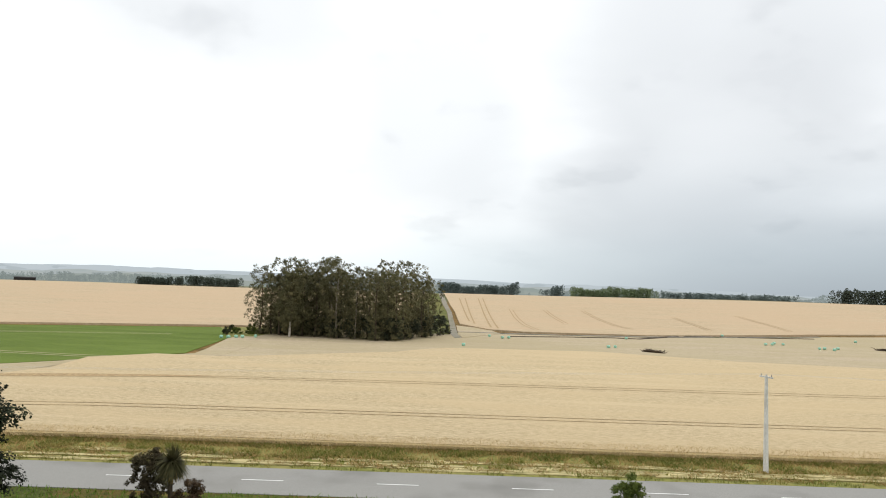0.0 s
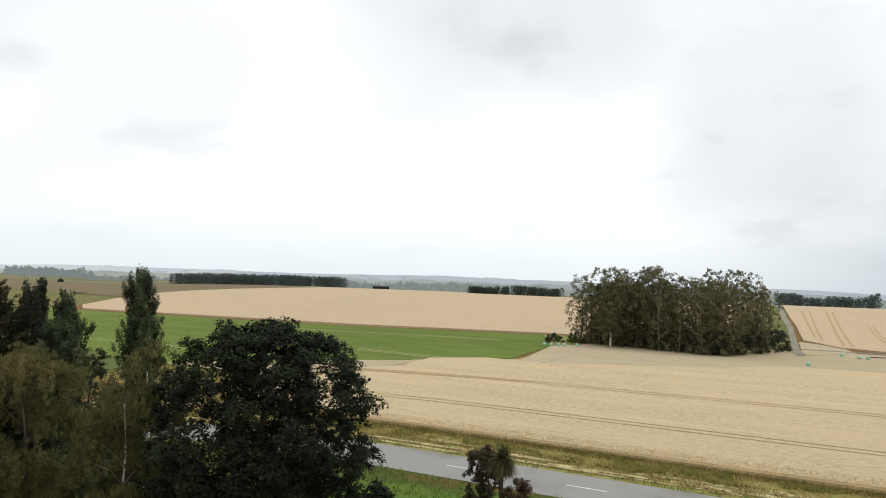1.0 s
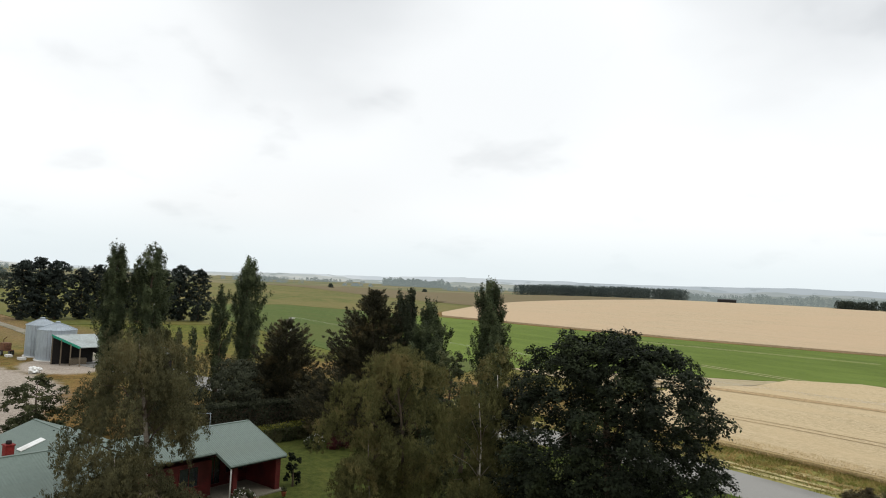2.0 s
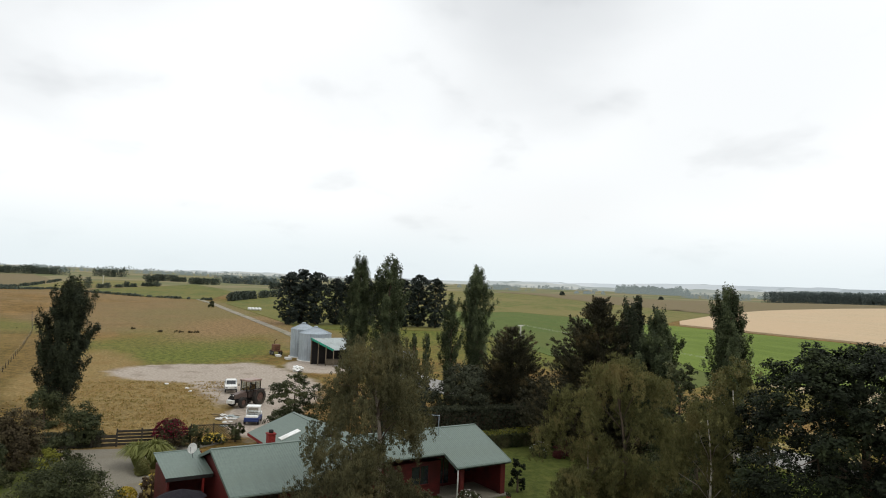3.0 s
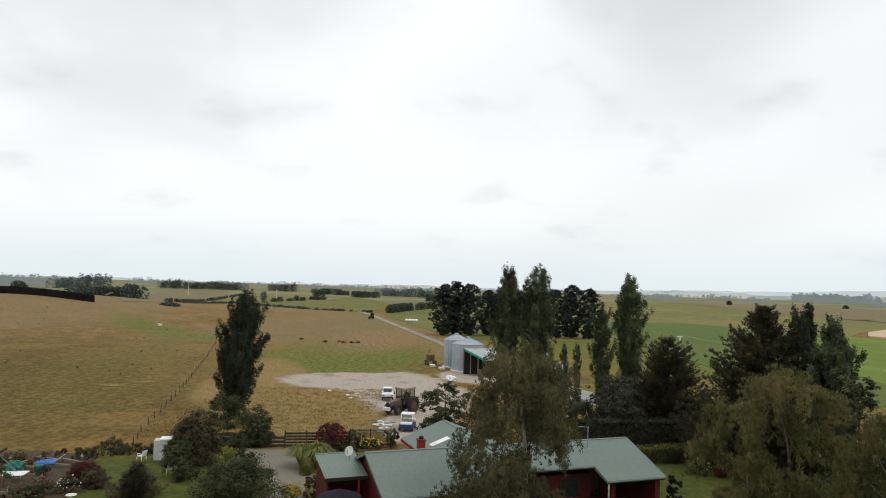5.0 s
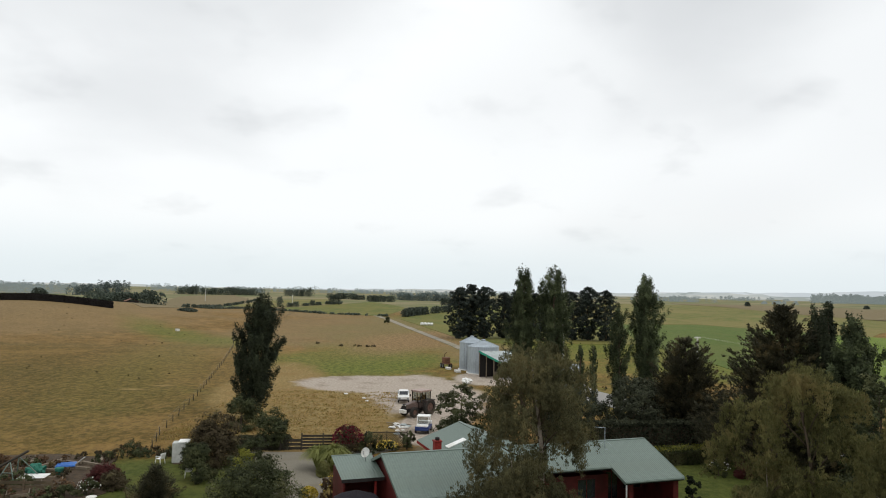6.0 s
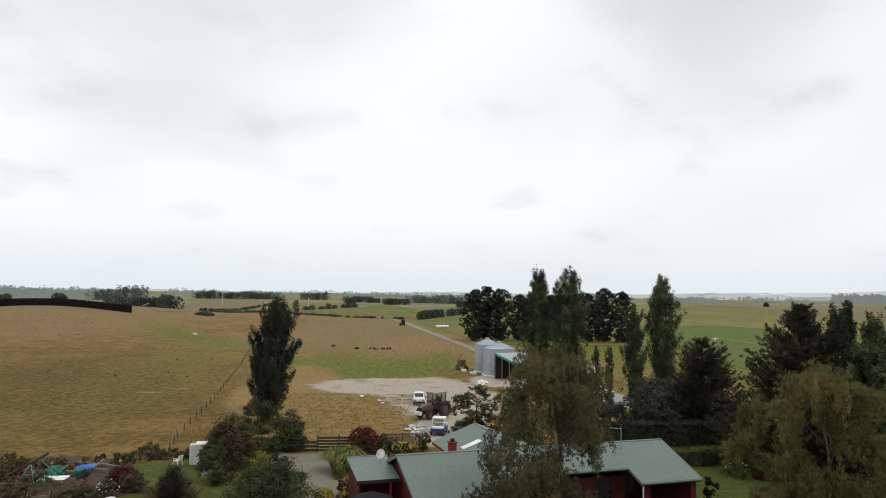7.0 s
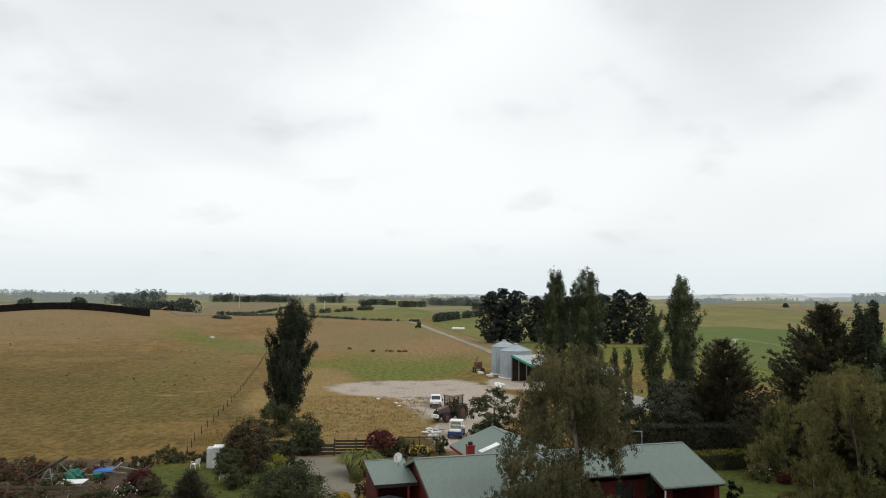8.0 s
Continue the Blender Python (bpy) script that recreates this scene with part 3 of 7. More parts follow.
def drape(name, outline, material, lift, step, label, category, skirt=0.0):
    """A field, road or yard: its outline in plan laid on the land, lifted by its own height, with sides."""
    bm = bmesh.new()
    bm.faces.new([bm.verts.new((x, y, 0)) for x, y in outline])
    bmesh.ops.triangulate(bm, faces=bm.faces)
    x0, x1 = min(p[0] for p in outline), max(p[0] for p in outline)
    y0, y1 = min(p[1] for p in outline), max(p[1] for p in outline)
    for lo, hi, nrm in ((x0, x1, (1, 0, 0)), (y0, y1, (0, 1, 0))):
        k = max(1, int((hi - lo) / step))
        for i in range(1, k):
            co = tuple(c * (lo + (hi - lo) * i / k) for c in nrm)
            bmesh.ops.bisect_plane(bm, geom=bm.verts[:] + bm.edges[:] + bm.faces[:], plane_co=co, plane_no=nrm, dist=1e-4)
    for f in bm.faces:
        if f.normal.z < 0:
            f.normal_flip()
    rim = [e for e in bm.edges if e.is_boundary]
    if skirt:
        ex = bmesh.ops.extrude_edge_only(bm, edges=rim)["geom"]
        lowered = {v for v in ex if isinstance(v, bmesh.types.BMVert)}
    else:
        lowered = set()
    for v in bm.verts:
        v.co.z = land(v.co.x, v.co.y) + lift - (skirt if v in lowered else 0)
    me = bpy.data.meshes.new(name)
    bm.to_mesh(me)
    bm.free()
    me.materials.append(M[material])
    return tagged(new(name, me), label, category, kind="structure")


def road_y(x):
    """Middle of the road: straight past the wheat, bending south-west towards the farmyard."""
    y = 51.6 + 0.065 * x
    if x < -34:
        y -= 0.375 * (-34 - x) * smooth(-34, -78, x)
    return y


def strip(x0, x1, d0, d1, step=6.0):
    """Outline of a strip that runs along the road, between two distances from its middle."""
    n = max(1, round((x1 - x0) / step))
    near, far = [], []
    for i in range(n + 1):
        x = x0 + (x1 - x0) * i / n
        k = (road_y(x + 0.5) - road_y(x - 0.5))
        w = math.hypot(1, k)
        near.append((x - k / w * d0, road_y(x) + d0 / w))
        far.append((x - k / w * d1, road_y(x) + d1 / w))
    return near + far[::-1]


drape("road", strip(-118, 420, -3.4, 3.4), "asphalt", 0.05, 6, "grey chip-sealed country road with a dashed centre line", "road", 0.08)
for k in range(-5, 30):
    x = -27.6 + 10 * k + 1.55
    bm = boxed(-1.55, -0.055, 0, 1.55, 0.055, 0.012)
    ob = new("lane_dash", from_bm("lane_dash", bm, "paint"))
    ob.matrix_world = pose(x, road_y(x), land(x, road_y(x)) + 0.052, 0, 0, math.degrees(math.atan(road_y(x + 0.5) - road_y(x - 0.5))))
    tagged(ob, "white painted centre line dash on the road", "road marking", "centre line dashes", "structure")
drape("verge", strip(-80, 420, 3.4, 13.5), "verge", 0.02, 6, "rough grass verge between road and wheat", "verge", 0.05)
SWATH = random.Random(31)
for k in range(72):
    x0 = -64 + 2.9 * k + SWATH.uniform(-4, 4)
    d0 = SWATH.choice((4.4, 5.3, 6.2, 7.1)) + SWATH.uniform(-0.3, 0.3)
    drape("hay_swath", strip(x0, x0 + SWATH.uniform(6, 17), d0, d0 + SWATH.uniform(0.3, 1.0), 3.0), "hay", 0.07 + 0.004 * (k % 16), 3, "pale broken swath of mown dry grass on the verge", "verge", 0.08)
WHEAT = [(-62, 59.4), (90, 69.9), (240, 80.9), (240, 158), (120, 148), (82, 145), (53, 150), (28, 170), (-9, 160), (-18, 141), (-47, 126), (-62, 128), (-70, 119), (-67, 104), (-70, 90)]
drape("wheat_field", WHEAT, "wheat", 0.5, 7, "ripe golden wheat field with wheel tracks", "field", 0.6)
drape("field_margin", strip(-60, 240, 11.4, 12.6), "margin", 0.44, 5, "leaning thin wheat along the field edge", "field", 0.2)
drape("stubble_field", [(-75, 108), (-62, 128), (-47, 124), (-18, 139), (-9, 158), (28, 168), (53, 148), (82, 143), (240, 155), (300, 175), (300, 330), (133, 284), (60, 250), (-8, 236), (-30, 236), (-62, 222), (-64, 175), (-57, 134)],
      "stubble", 0.12, 8, "pale cut stubble field in the shallow valley", "field", 0.15)
drape("green_field", [(-78, 109), (-59, 134), (-66, 175), (-84, 219), (-149, 188), (-262, 163), (-250, 120), (-150, 88), (-100, 74)],
      "greencrop", 0.12, 8, "bright green young crop field", "field", 0.14)
drape("stubble_field", [(-104, 77), (-84, 102), (-78, 108.5), (-63, 127), (-72, 119), (-69, 104), (-72, 90), (-76, 80)], "stubble", 0.1, 6, "pale headland between green crop and wheat", "field", 0.1)
drape("stubble_wedge", [(-55, 128), (-66, 176), (-65, 184), (-60, 184), (-52, 150), (-50, 130)], "stubble", 0.16, 6, "bare pale corner between green crop and stubble", "field", 0.2)
drape("grass_margin", [(-66, 178), (-84, 217), (-76, 224), (-62, 222), (-62, 186)], "verge", 0.15, 6, "weedy grass corner beside the copse", "margin", 0.2)
for a, b in (((-92, 124), (-66, 122)), ((-93.5, 126.5), (-66, 124.5)), ((-150, 160), (-84, 182)), ((-151, 162), (-84.5, 184))):
    drape("wheel_track", [(a[0], a[1] - 0.25), (b[0], b[1] - 0.25), (b[0], b[1] + 0.25), (a[0], a[1] + 0.25)], "stubble", 0.14, 8, "pale wheel track through the green crop", "wheel track")
drape("olive_pasture", [(-262, 163), (-345, 128), (-330, 84), (-420, 66), (-760, 160), (-1000, 250), (-900, 326), (-720, 388), (-560, 344), (-495, 338), (-440, 304), (-370, 264), (-349, 243), (-290, 184)],
      "olive", 0.1, 14, "broad olive pasture on the plain", "field", 0.15)
drape("paddock", [(-262, 163), (-345, 128), (-330, 84), (-210, 60), (-112, 56), (-92, 62), (-100, 74), (-150, 88), (-250, 120)],
      "lush", 0.07, 8, "green grazed paddock beyond the road", "field", 0.09)
drape("paddock", [(-352, -17), (-326, -19), (-280, -9), (-190, 9), (-196, 58), (-330, 80), (-420, 60), (-430, -4)],
      "paddock", 0.1, 10, "green grazed paddock beside the farm lane", "field", 0.15)
drape("tilled_field", [(-362, -134), (-470, -148), (-612, -170), (-1000, -300), (-900, -330), (-533, -212)], "brownfield", 0.15, 16, "far brown tilled field on a slope", "field", 0.2)
drape("tilled_field", [(-296, -128), (-335, -124), (-500, -196), (-480, -236), (-330, -150)], "brownfield", 0.15, 10, "far bare brown field behind the brow", "field", 0.2)
drape("paddock", [(-430, -119), (-470, -143), (-606, -158), (-720, -120), (-566, -88), (-464, -112)], "olive", 0.15, 16, "far olive field between hedges", "field", 0.2)
drape("paddock", [(-356, -29), (-366, -60), (-398, -92), (-462, -104), (-566, -78), (-620, -64), (-552, -40), (-480, -24)], "paddock", 0.12, 12, "far grazed paddock behind a low hedge", "field", 0.2)
drape("barley_field", [(-84, 224), (-62, 226), (-60, 270), (-42, 300), (-44, 585), (-200, 590), (-330, 562), (-416, 502), (-434, 420), (-431, 366), (-421, 340), (-394, 296), (-349, 246), (-290, 188), (-262, 170), (-149, 194)],
      "gold", 0.6, 14, "ripe barley field on a long slope", "field", 0.7)
drape("barley_field", [(2, 256), (14, 250), (60, 256), (133, 290), (300, 338), (470, 380), (520, 600), (-35, 585), (-27.5, 491), (-20, 408), (-15, 359), (-9.5, 282)],
      "gold", 0.6, 14, "ripe barley field with tramlines on a long slope", "field", 0.7)
drape("stubble_field", [(-424, 512), (-640, 648), (-540, 760), (-330, 640), (-330, 572)], "stubble", 0.2, 25, "pale stubble strip before the shelterbelt", "field", 0.3)
drape("tilled_field", [(-372, 268), (-397, 296), (-434, 362), (-438, 420), (-422, 508), (-640, 640), (-1000, 560), (-1150, 380), (-900, 330), (-720, 390), (-560, 346), (-495, 340), (-440, 306)], "brownfield", 0.3, 25, "brown tilled field on the plain", "field", 0.4)
drape("farm_track", [(-8.5, 209), (-6.5, 213), (-8.2, 226), (-11.2, 276), (-16.6, 359), (-21.4, 408), (-28.6, 491), (-36, 585), (-39, 585), (-31.6, 491), (-24.2, 408), (-19, 359), (-13.4, 276), (-10.6, 226)], "track", 0.18, 8, "pale farm track between the fields", "track", 0.06)
drape("farm_track", [(-118, 13.0), (-118, 16.6), (-176, 5.6), (-240, -6.9), (-322, -23), (-470, -60.8), (-471, -64), (-324, -26.4), (-241, -9.6), (-178, 2.9)], "track", 0.1, 8, "pale gravel farm lane between paddocks", "track", 0.12)
drape("driveway", [(-66, -3.5), (-62, -3), (-60.6, -9), (-60.2, -15.6), (-55, -14.6), (-49, -11), (-45, -9.5), (-45, -7.5), (-51, -7.2), (-57, -8.5)],
      "gravel", 0.025, 2, "grey gravel driveway beside the house", "driveway", 0.04)
for d in (26.2, 50.6):
    for e in (-0.9, 0.9):
        drape("wheel_track", strip(-64, 150, d + e - 0.11, d + e + 0.11), "tramline", 0.54, 6, "thin wheel track through the wheat", "wheel track")


# ---------------------------------------------------------------- trees
def limb_points(rng, a, b, sag=0.0, n=4):
    a, b = Vector(a), Vector(b)
    pts = []
    for i in range(n + 1):
        t = i / n
        p = a.lerp(b, t) + Vector(rng.normal(size=3)) * 0.06 * (b - a).length * math.sin(math.pi * t)
        p.z += sag * math.sin(math.pi * t)
        pts.append(p)
    return pts


def wood_parts(rng, h, top, r, ends, bark, lean=0.0, twig="", bend=0.2):
    """Trunk to the height top and one limb to each end."""
    pts = [Vector((lean * t * t + 0.05 * h * bend * math.sin(5 * t + h), 0.04 * h * bend * math.sin(4 * t), top * t)) for t in (0, 0.15, 0.35, 0.55, 0.75, 0.9, 1.0)]
    rr = [r * 1.35, r, r * 0.88, r * 0.72, r * 0.5, r * 0.3, r * 0.14]
    out = [("trunk", tubed("trunk", pts, rr, bark, 9))]
    for e in ends:
        k = min(max(e[2] / top * 0.72, 0.18), 0.9)
        i = min(int(k * 6), 5)
        base = pts[i].lerp(pts[i + 1], k * 6 - i)
        lr = r * (0.5 - 0.36 * k)
        out.append(("limb", tubed("limb", limb_points(rng, base, e, 0.04 * h), [lr, lr * 0.8, lr * 0.6, lr * 0.4, lr * 0.18], twig or bark, 6)))
    return out


def broad_tree(seed, h, r, base, boughs, per, leaf, size, bark="bark", crad=0.26, trunk=0.03, shape=0.5, flat=0.75, limbs=9, tips=14, droop=0.0, up=0.5, rise=0.0, core=0.6, ragged=0.4):
    """A crown of boughs, each bearing leafy tufts on its outer side; base is the height at which leaves begin."""
    rng = np.random.default_rng(seed)
    cs = []
    ch = h - base
    for i in range(boughs):
        t = (i + rng.random()) / boughs
        a = i * 2.39996 + rng.uniform(-0.5, 0.5)
        prof = min(1.0, 0.35 + 0.65 * (t / shape) ** 0.6 if t < shape else math.sqrt(max(0.0, 1 - ((t - shape) / (1.02 - shape)) ** 2.2)))
        prof *= 1 + ragged * noise.noise(Vector((math.cos(a) * 1.4 + seed, math.sin(a) * 1.4, t * 3.5)))
        q = prof * (rng.uniform(0.1, 0.75) if rng.random() > core else rng.uniform(0.72, 1.02))
        cs.append((math.cos(a) * q * r * 0.86, math.sin(a) * q * r * 0.86, base + t * ch * 0.92, crad * r * rng.uniform(0.6, 1.3)))
    rng.shuffle(cs)
    ends, outs = [], []
    mid = np.array((0, 0, base + 0.35 * ch))
    for x, y, z, c in cs:
        n = max(4, int(tips * rng.uniform(0.7, 1.3)))
        lean = unit(np.array((x, y, z)) - mid)
        d = unit(rng.normal(size=(n, 3)) + lean * 0.6 + np.array((0, 0, rise)))
        ends.append(np.array((x, y, z)) + d * c * np.array((1, 1, flat)) * rng.uniform(0.55, 1.1, n)[:, None])
        outs.append(unit(d + lean * 0.4))
    ends, outs = np.concatenate(ends), np.concatenate(outs)
    ends[:, 2] = np.maximum(ends[:, 2], 0.1)
    tr = crad * r * 0.36
    v = tufts(rng, ends, outs, (tr, tr, tr * (0.7 + droop)), per, size, 0.6, up, 0.55, (0, 0, -droop) if droop else None)
    stems = [(c[0] * 0.8, c[1] * 0.8, c[2]) for c in cs[:limbs]]
    return wood_parts(rng, h, base + ch * 0.78, h * trunk, stems, bark) + [("crown", cards("crown", v, leaf))]


def poplar_tree(seed, h, r, base, leaf, plumes=60, per=30, size=0.23, peak=0.4, lean=0.0, flame=1.0):
    """A tall crown of steep leafy plumes, widest at the share peak of its height."""
    rng = np.random.default_rng(seed)
    tips, outs, ends = [], [], []
    for i in range(plumes):
        t = (i + rng.random()) / plumes
        a = i * 2.39996 + rng.uniform(-0.7, 0.7)
        prof = (0.68 + 0.32 * (t / peak) ** 0.7) if t < peak else max(0.0, 1 - ((t - peak) / (1.06 - peak)) ** 2.4)
        prof *= 0.95 + 0.75 * noise.noise(Vector((math.cos(a) * 1.3 + seed, math.sin(a) * 1.3, t * 4)))
        q = r * max(prof, 0.04) * rng.uniform(0.45, 1.05)
        foot = np.array((math.cos(a) * q * 0.5, math.sin(a) * q * 0.5, base + (h - base) * t * 0.88))
        top = foot + np.array((math.cos(a) * q * 0.45, math.sin(a) * q * 0.45, (h - base) * rng.uniform(0.1, 0.2) * flame * (1.1 - 0.5 * t)))
        n = int((6 + 17 * max(prof, 0.1)) * flame)
        u = rng.random(n)[:, None]
        p = foot * (1 - u) + top * u + rng.normal(size=(n, 3)) * min(r, 2.2) * 0.09 * (1.15 - 0.85 * u)
        tips.append(p)
        outs.append(np.repeat(np.array((math.cos(a), math.sin(a), 0.3))[None], n, 0))
        if i % 6 == 0:
            ends.append(tuple(top * 0.96))
    tips, outs = np.concatenate(tips), np.concatenate(outs)
    tips[:, 2] = np.minimum(tips[:, 2], h - 0.2)
    tips[:, 0] += lean * (tips[:, 2] / h) ** 2
    tr = 0.12 + 0.06 * min(r, 2.4)
    v = tufts(rng, tips, outs, (tr, tr, tr * 2.0), per, size, 0.6, 0.35, 0.5)
    return wood_parts(rng, h, h * 0.95, 0.014 * h + 0.04, ends[:10], "bark", lean) + [("crown", cards("crown", v, leaf))]


def weeping_tree(seed, h, r, leaf, boughs=80, per=21, size=0.105, base=0.8, bark="pale_bark", twig="bark", mounds=15, low=0.24, slim=1.0, apart=1.0):
    """A birch whose arching boughs make leafy mounds, each fringed with hanging tassels, with gaps between."""
    rng = np.random.default_rng(seed)
    tips, outs, ends = [], [], []
    heads = []
    for i in range(mounds):
        t = ((i + rng.random()) / mounds) ** 0.85
        a = i * 2.39996 + rng.uniform(-0.5, 0.5)
        q = r * (math.sqrt(max(0.0, 1 - ((t - 0.3) / 0.76) ** 2)) if t > 0.3 else 0.82 + 0.18 * t / 0.3) * rng.uniform(0.28, 0.8) * apart
        heads.append((np.array((math.cos(a) * q, math.sin(a) * q, h * (low + (0.94 - low) * t))), r * rng.uniform(0.3, 0.48) / apart ** 1.5))
    for i in range(boughs):
        c, w = heads[i % mounds]
        out = c * (1, 1, 0) / (np.linalg.norm(c[:2]) + 0.1)
        b, u = rng.uniform(0, 2 * math.pi), math.sqrt(rng.random())
        side = np.array((math.cos(b), math.sin(b), 0.0))
        top = c + side * w * u + np.array((0, 0, 0.05 * h - w * 0.7 * u ** 2))
        if i < 2 * mounds:
            ends.append(tuple(top * (0.92, 0.92, 0.97)))
        lean = unit(out * 0.6 + side * u)
        for k in range(int(rng.uniform(6, 12))):
            s = top + rng.normal(size=3) * (r * 0.09, r * 0.09, r * 0.03)
            ln = min(rng.uniform(0.25, 0.65 + 0.9 * u) * h / 10, max(0.2, s[2] - max(base * 0.3, (low - 0.24) * h)))
            n = max(2, int(ln / 0.17))
            v = np.linspace(0, 1, n)[:, None]
            tips.append(s + lean * v * ln * 0.3 - np.array((0, 0, 1.0)) * v ** 1.3 * ln + rng.normal(size=(n, 3)) * 0.06)
            outs.append(np.repeat((lean + (0, 0, 0.5))[None], n, 0))
    tips, outs = np.concatenate(tips), np.concatenate(outs)
    tips[:, 2] = np.maximum(tips[:, 2], 0.15)
    v = tufts(rng, tips, outs, (0.15, 0.15, 0.14), per, size, 0.42, 0.55, 0.5, (0, 0, -0.8))
    return wood_parts(rng, h, h * 0.9, (0.011 * h + 0.04) * slim, [e for e in ends if e[2] > 0.3 * h][:14], bark, 0.0, twig, 0.7) + [("crown", cards("crown", v, leaf))]


def conifer_tree(seed, h, r, leaf, tiers=30, arms=10, per=26, size=0.2, base=0.3, taper=0.9):
    """Tiers of spreading, upturned sprays that shorten to the tip."""
    rng = np.random.default_rng(seed)
    tips, outs, ends = [], [], []
    for i in range(tiers):
        t = i / tiers
        ln = r * (1 - t) ** taper * (0.95 + 0.3 * noise.noise(Vector((t * 9, seed, 0.0)))) + 0.2
        for k in range(max(4, int(arms * (1 - 0.55 * t)))):
            a = rng.uniform(0, 2 * math.pi)
            l2 = ln * rng.uniform(0.55, 1.15)
            z = base + (h - base) * min(0.98, t + rng.uniform(-0.03, 0.03)) * 0.97
            n = max(5, int(16 * l2 / r * 1.6))
            u = rng.uniform(0.25, 1, n)
            side = (rng.random(n) - 0.5) * 0.8 * l2 * (1.05 - u)
            dx, dy = math.cos(a), math.sin(a)
            tips.append(np.stack((dx * u * l2 - dy * side, dy * u * l2 + dx * side, z - 0.12 * l2 * np.sin(u * 3.1) + 0.3 * l2 * u ** 2.5), 1))
            outs.append(np.repeat(np.array((dx, dy, 0.4))[None], n, 0))
            if k == 0 and i % 3 == 0:
                ends.append((dx * l2 * 0.8, dy * l2 * 0.8, z + 0.1))
    tips, outs = np.concatenate(tips), np.concatenate(outs)
    v = tufts(rng, tips, outs, (0.24, 0.24, 0.2), per, size, 0.34, 0.6, 0.4, outs * 0.9 + np.array((0, 0, 0.25)))
    return wood_parts(rng, h, h * 0.97, 0.018 * h, ends[:8], "bark") + [("crown", cards("crown", v, leaf))]


def shrub(seed, h, r, leaf, clumps=16, per=150, size=0.14, down=0.0):
    """A bush of leafy tufts over a few stems."""
    rng = np.random.default_rng(seed)
    tips, outs, ends = [], [], []
    for i in range(clumps):
        a, t = rng.uniform(0, 2 * math.pi), rng.random() ** 0.8
        q = r * math.sqrt(max(0, 1 - (t * 0.92) ** 2)) * rng.uniform(0.3, 0.85)
        c = 0.34 * min(r, h) * rng.uniform(0.6, 1.25)
        o = np.array((math.cos(a) * q, math.sin(a) * q, max(c * 0.5, (h - c * 0.8) * t)))
        d = unit(rng.normal(size=(11, 3)) + unit(o - np.array((0, 0, h * 0.3))) * 0.7)
        tips.append(o + d * c * rng.uniform(0.4, 1.05, 11)[:, None])
        outs.append(d)
        if i < 4:
            ends.append((o[0] * 0.8, o[1] * 0.8, max(o[2] * 0.9, 0.2)))
    tips, outs = np.concatenate(tips), np.concatenate(outs)
    tr = 0.14 * min(r, h)
    v = tufts(rng, tips, outs, (tr, tr, tr * 0.8), max(7, per // 9), size, 0.6, 0.5, 0.55)
    v[:, :, 2] = np.maximum(v[:, :, 2], 0.02)
    return wood_parts(rng, h, h * 0.6, 0.025 * h + 0.015, ends, "bark") + [("crown", cards("crown", v, leaf))]


def plant(name, parts, x, y, label, category="tree", group="", turn=0.0, scale=1.0):
    ob = thing(name, label, category, pose(x, y, land(x, y) - 0.03, 0, 0, turn) @ Matrix.Scale(scale, 4), group)
    trunk = None
    for n, me in parts:
        p = part(n, me, None, ob if n != "limb" or trunk is None else trunk)
        if n == "trunk":
            trunk = p
    return ob


# gums of the copse, from a few kinds of crown
rngc = random.Random(5)
gums = [broad_tree(40 + i, 20.8, 4.2 + 0.3 * i, 0.3, 78, 11, "l_gum", 0.29, "grey_bark" if i == 1 else "bark", 0.24, 0.011, shape=0.45, limbs=5, tips=10, rise=0.8, droop=0.3, core=0.8, ragged=0.7) for i in range(4)]
deep = [broad_tree(46 + i, 21.0, 4.8, 3.0, 34, 6, "l_gum", 0.5, "bark", 0.27, 0.011, shape=0.6, limbs=4, tips=9, rise=0.9, droop=0.3, core=0.8, ragged=0.7) for i in range(2)]
spots = []
while len(spots) < 58:
    x, y = rngc.uniform(-65, -18), rngc.uniform(186, 256)
    front = 194 - 9 * smooth(-60, -28, x) + 40 * smooth(-26, -10, x)
    if y < front or (len(spots) < 34 and y > front + 12):
        continue
    if all((x - a) ** 2 + (y - b) ** 2 > 10 for a, b in spots):
        spots.append((x, y))
first = {}
for i, (x, y) in enumerate(spots):
    k = i % 4 if i < 34 else 4 + i % 2
    s = rngc.uniform(0.84, 1.02) if i % 5 else rngc.uniform(1.08, 1.2)
    m = pose(x, y, land(x, y) - 0.05, 0, 0, rngc.uniform(0, 360)) @ Matrix.Scale(s, 4)
    if k not in first:
        first[k] = plant("gum_tree", (gums + deep)[k], x, y, "tall olive-green gum tree with a pale trunk in a dense copse", "tree", "gum copse", 0, s)
    else:
        ob = copy_thing(first[k], m)
        ob.scale = (s, s, s)

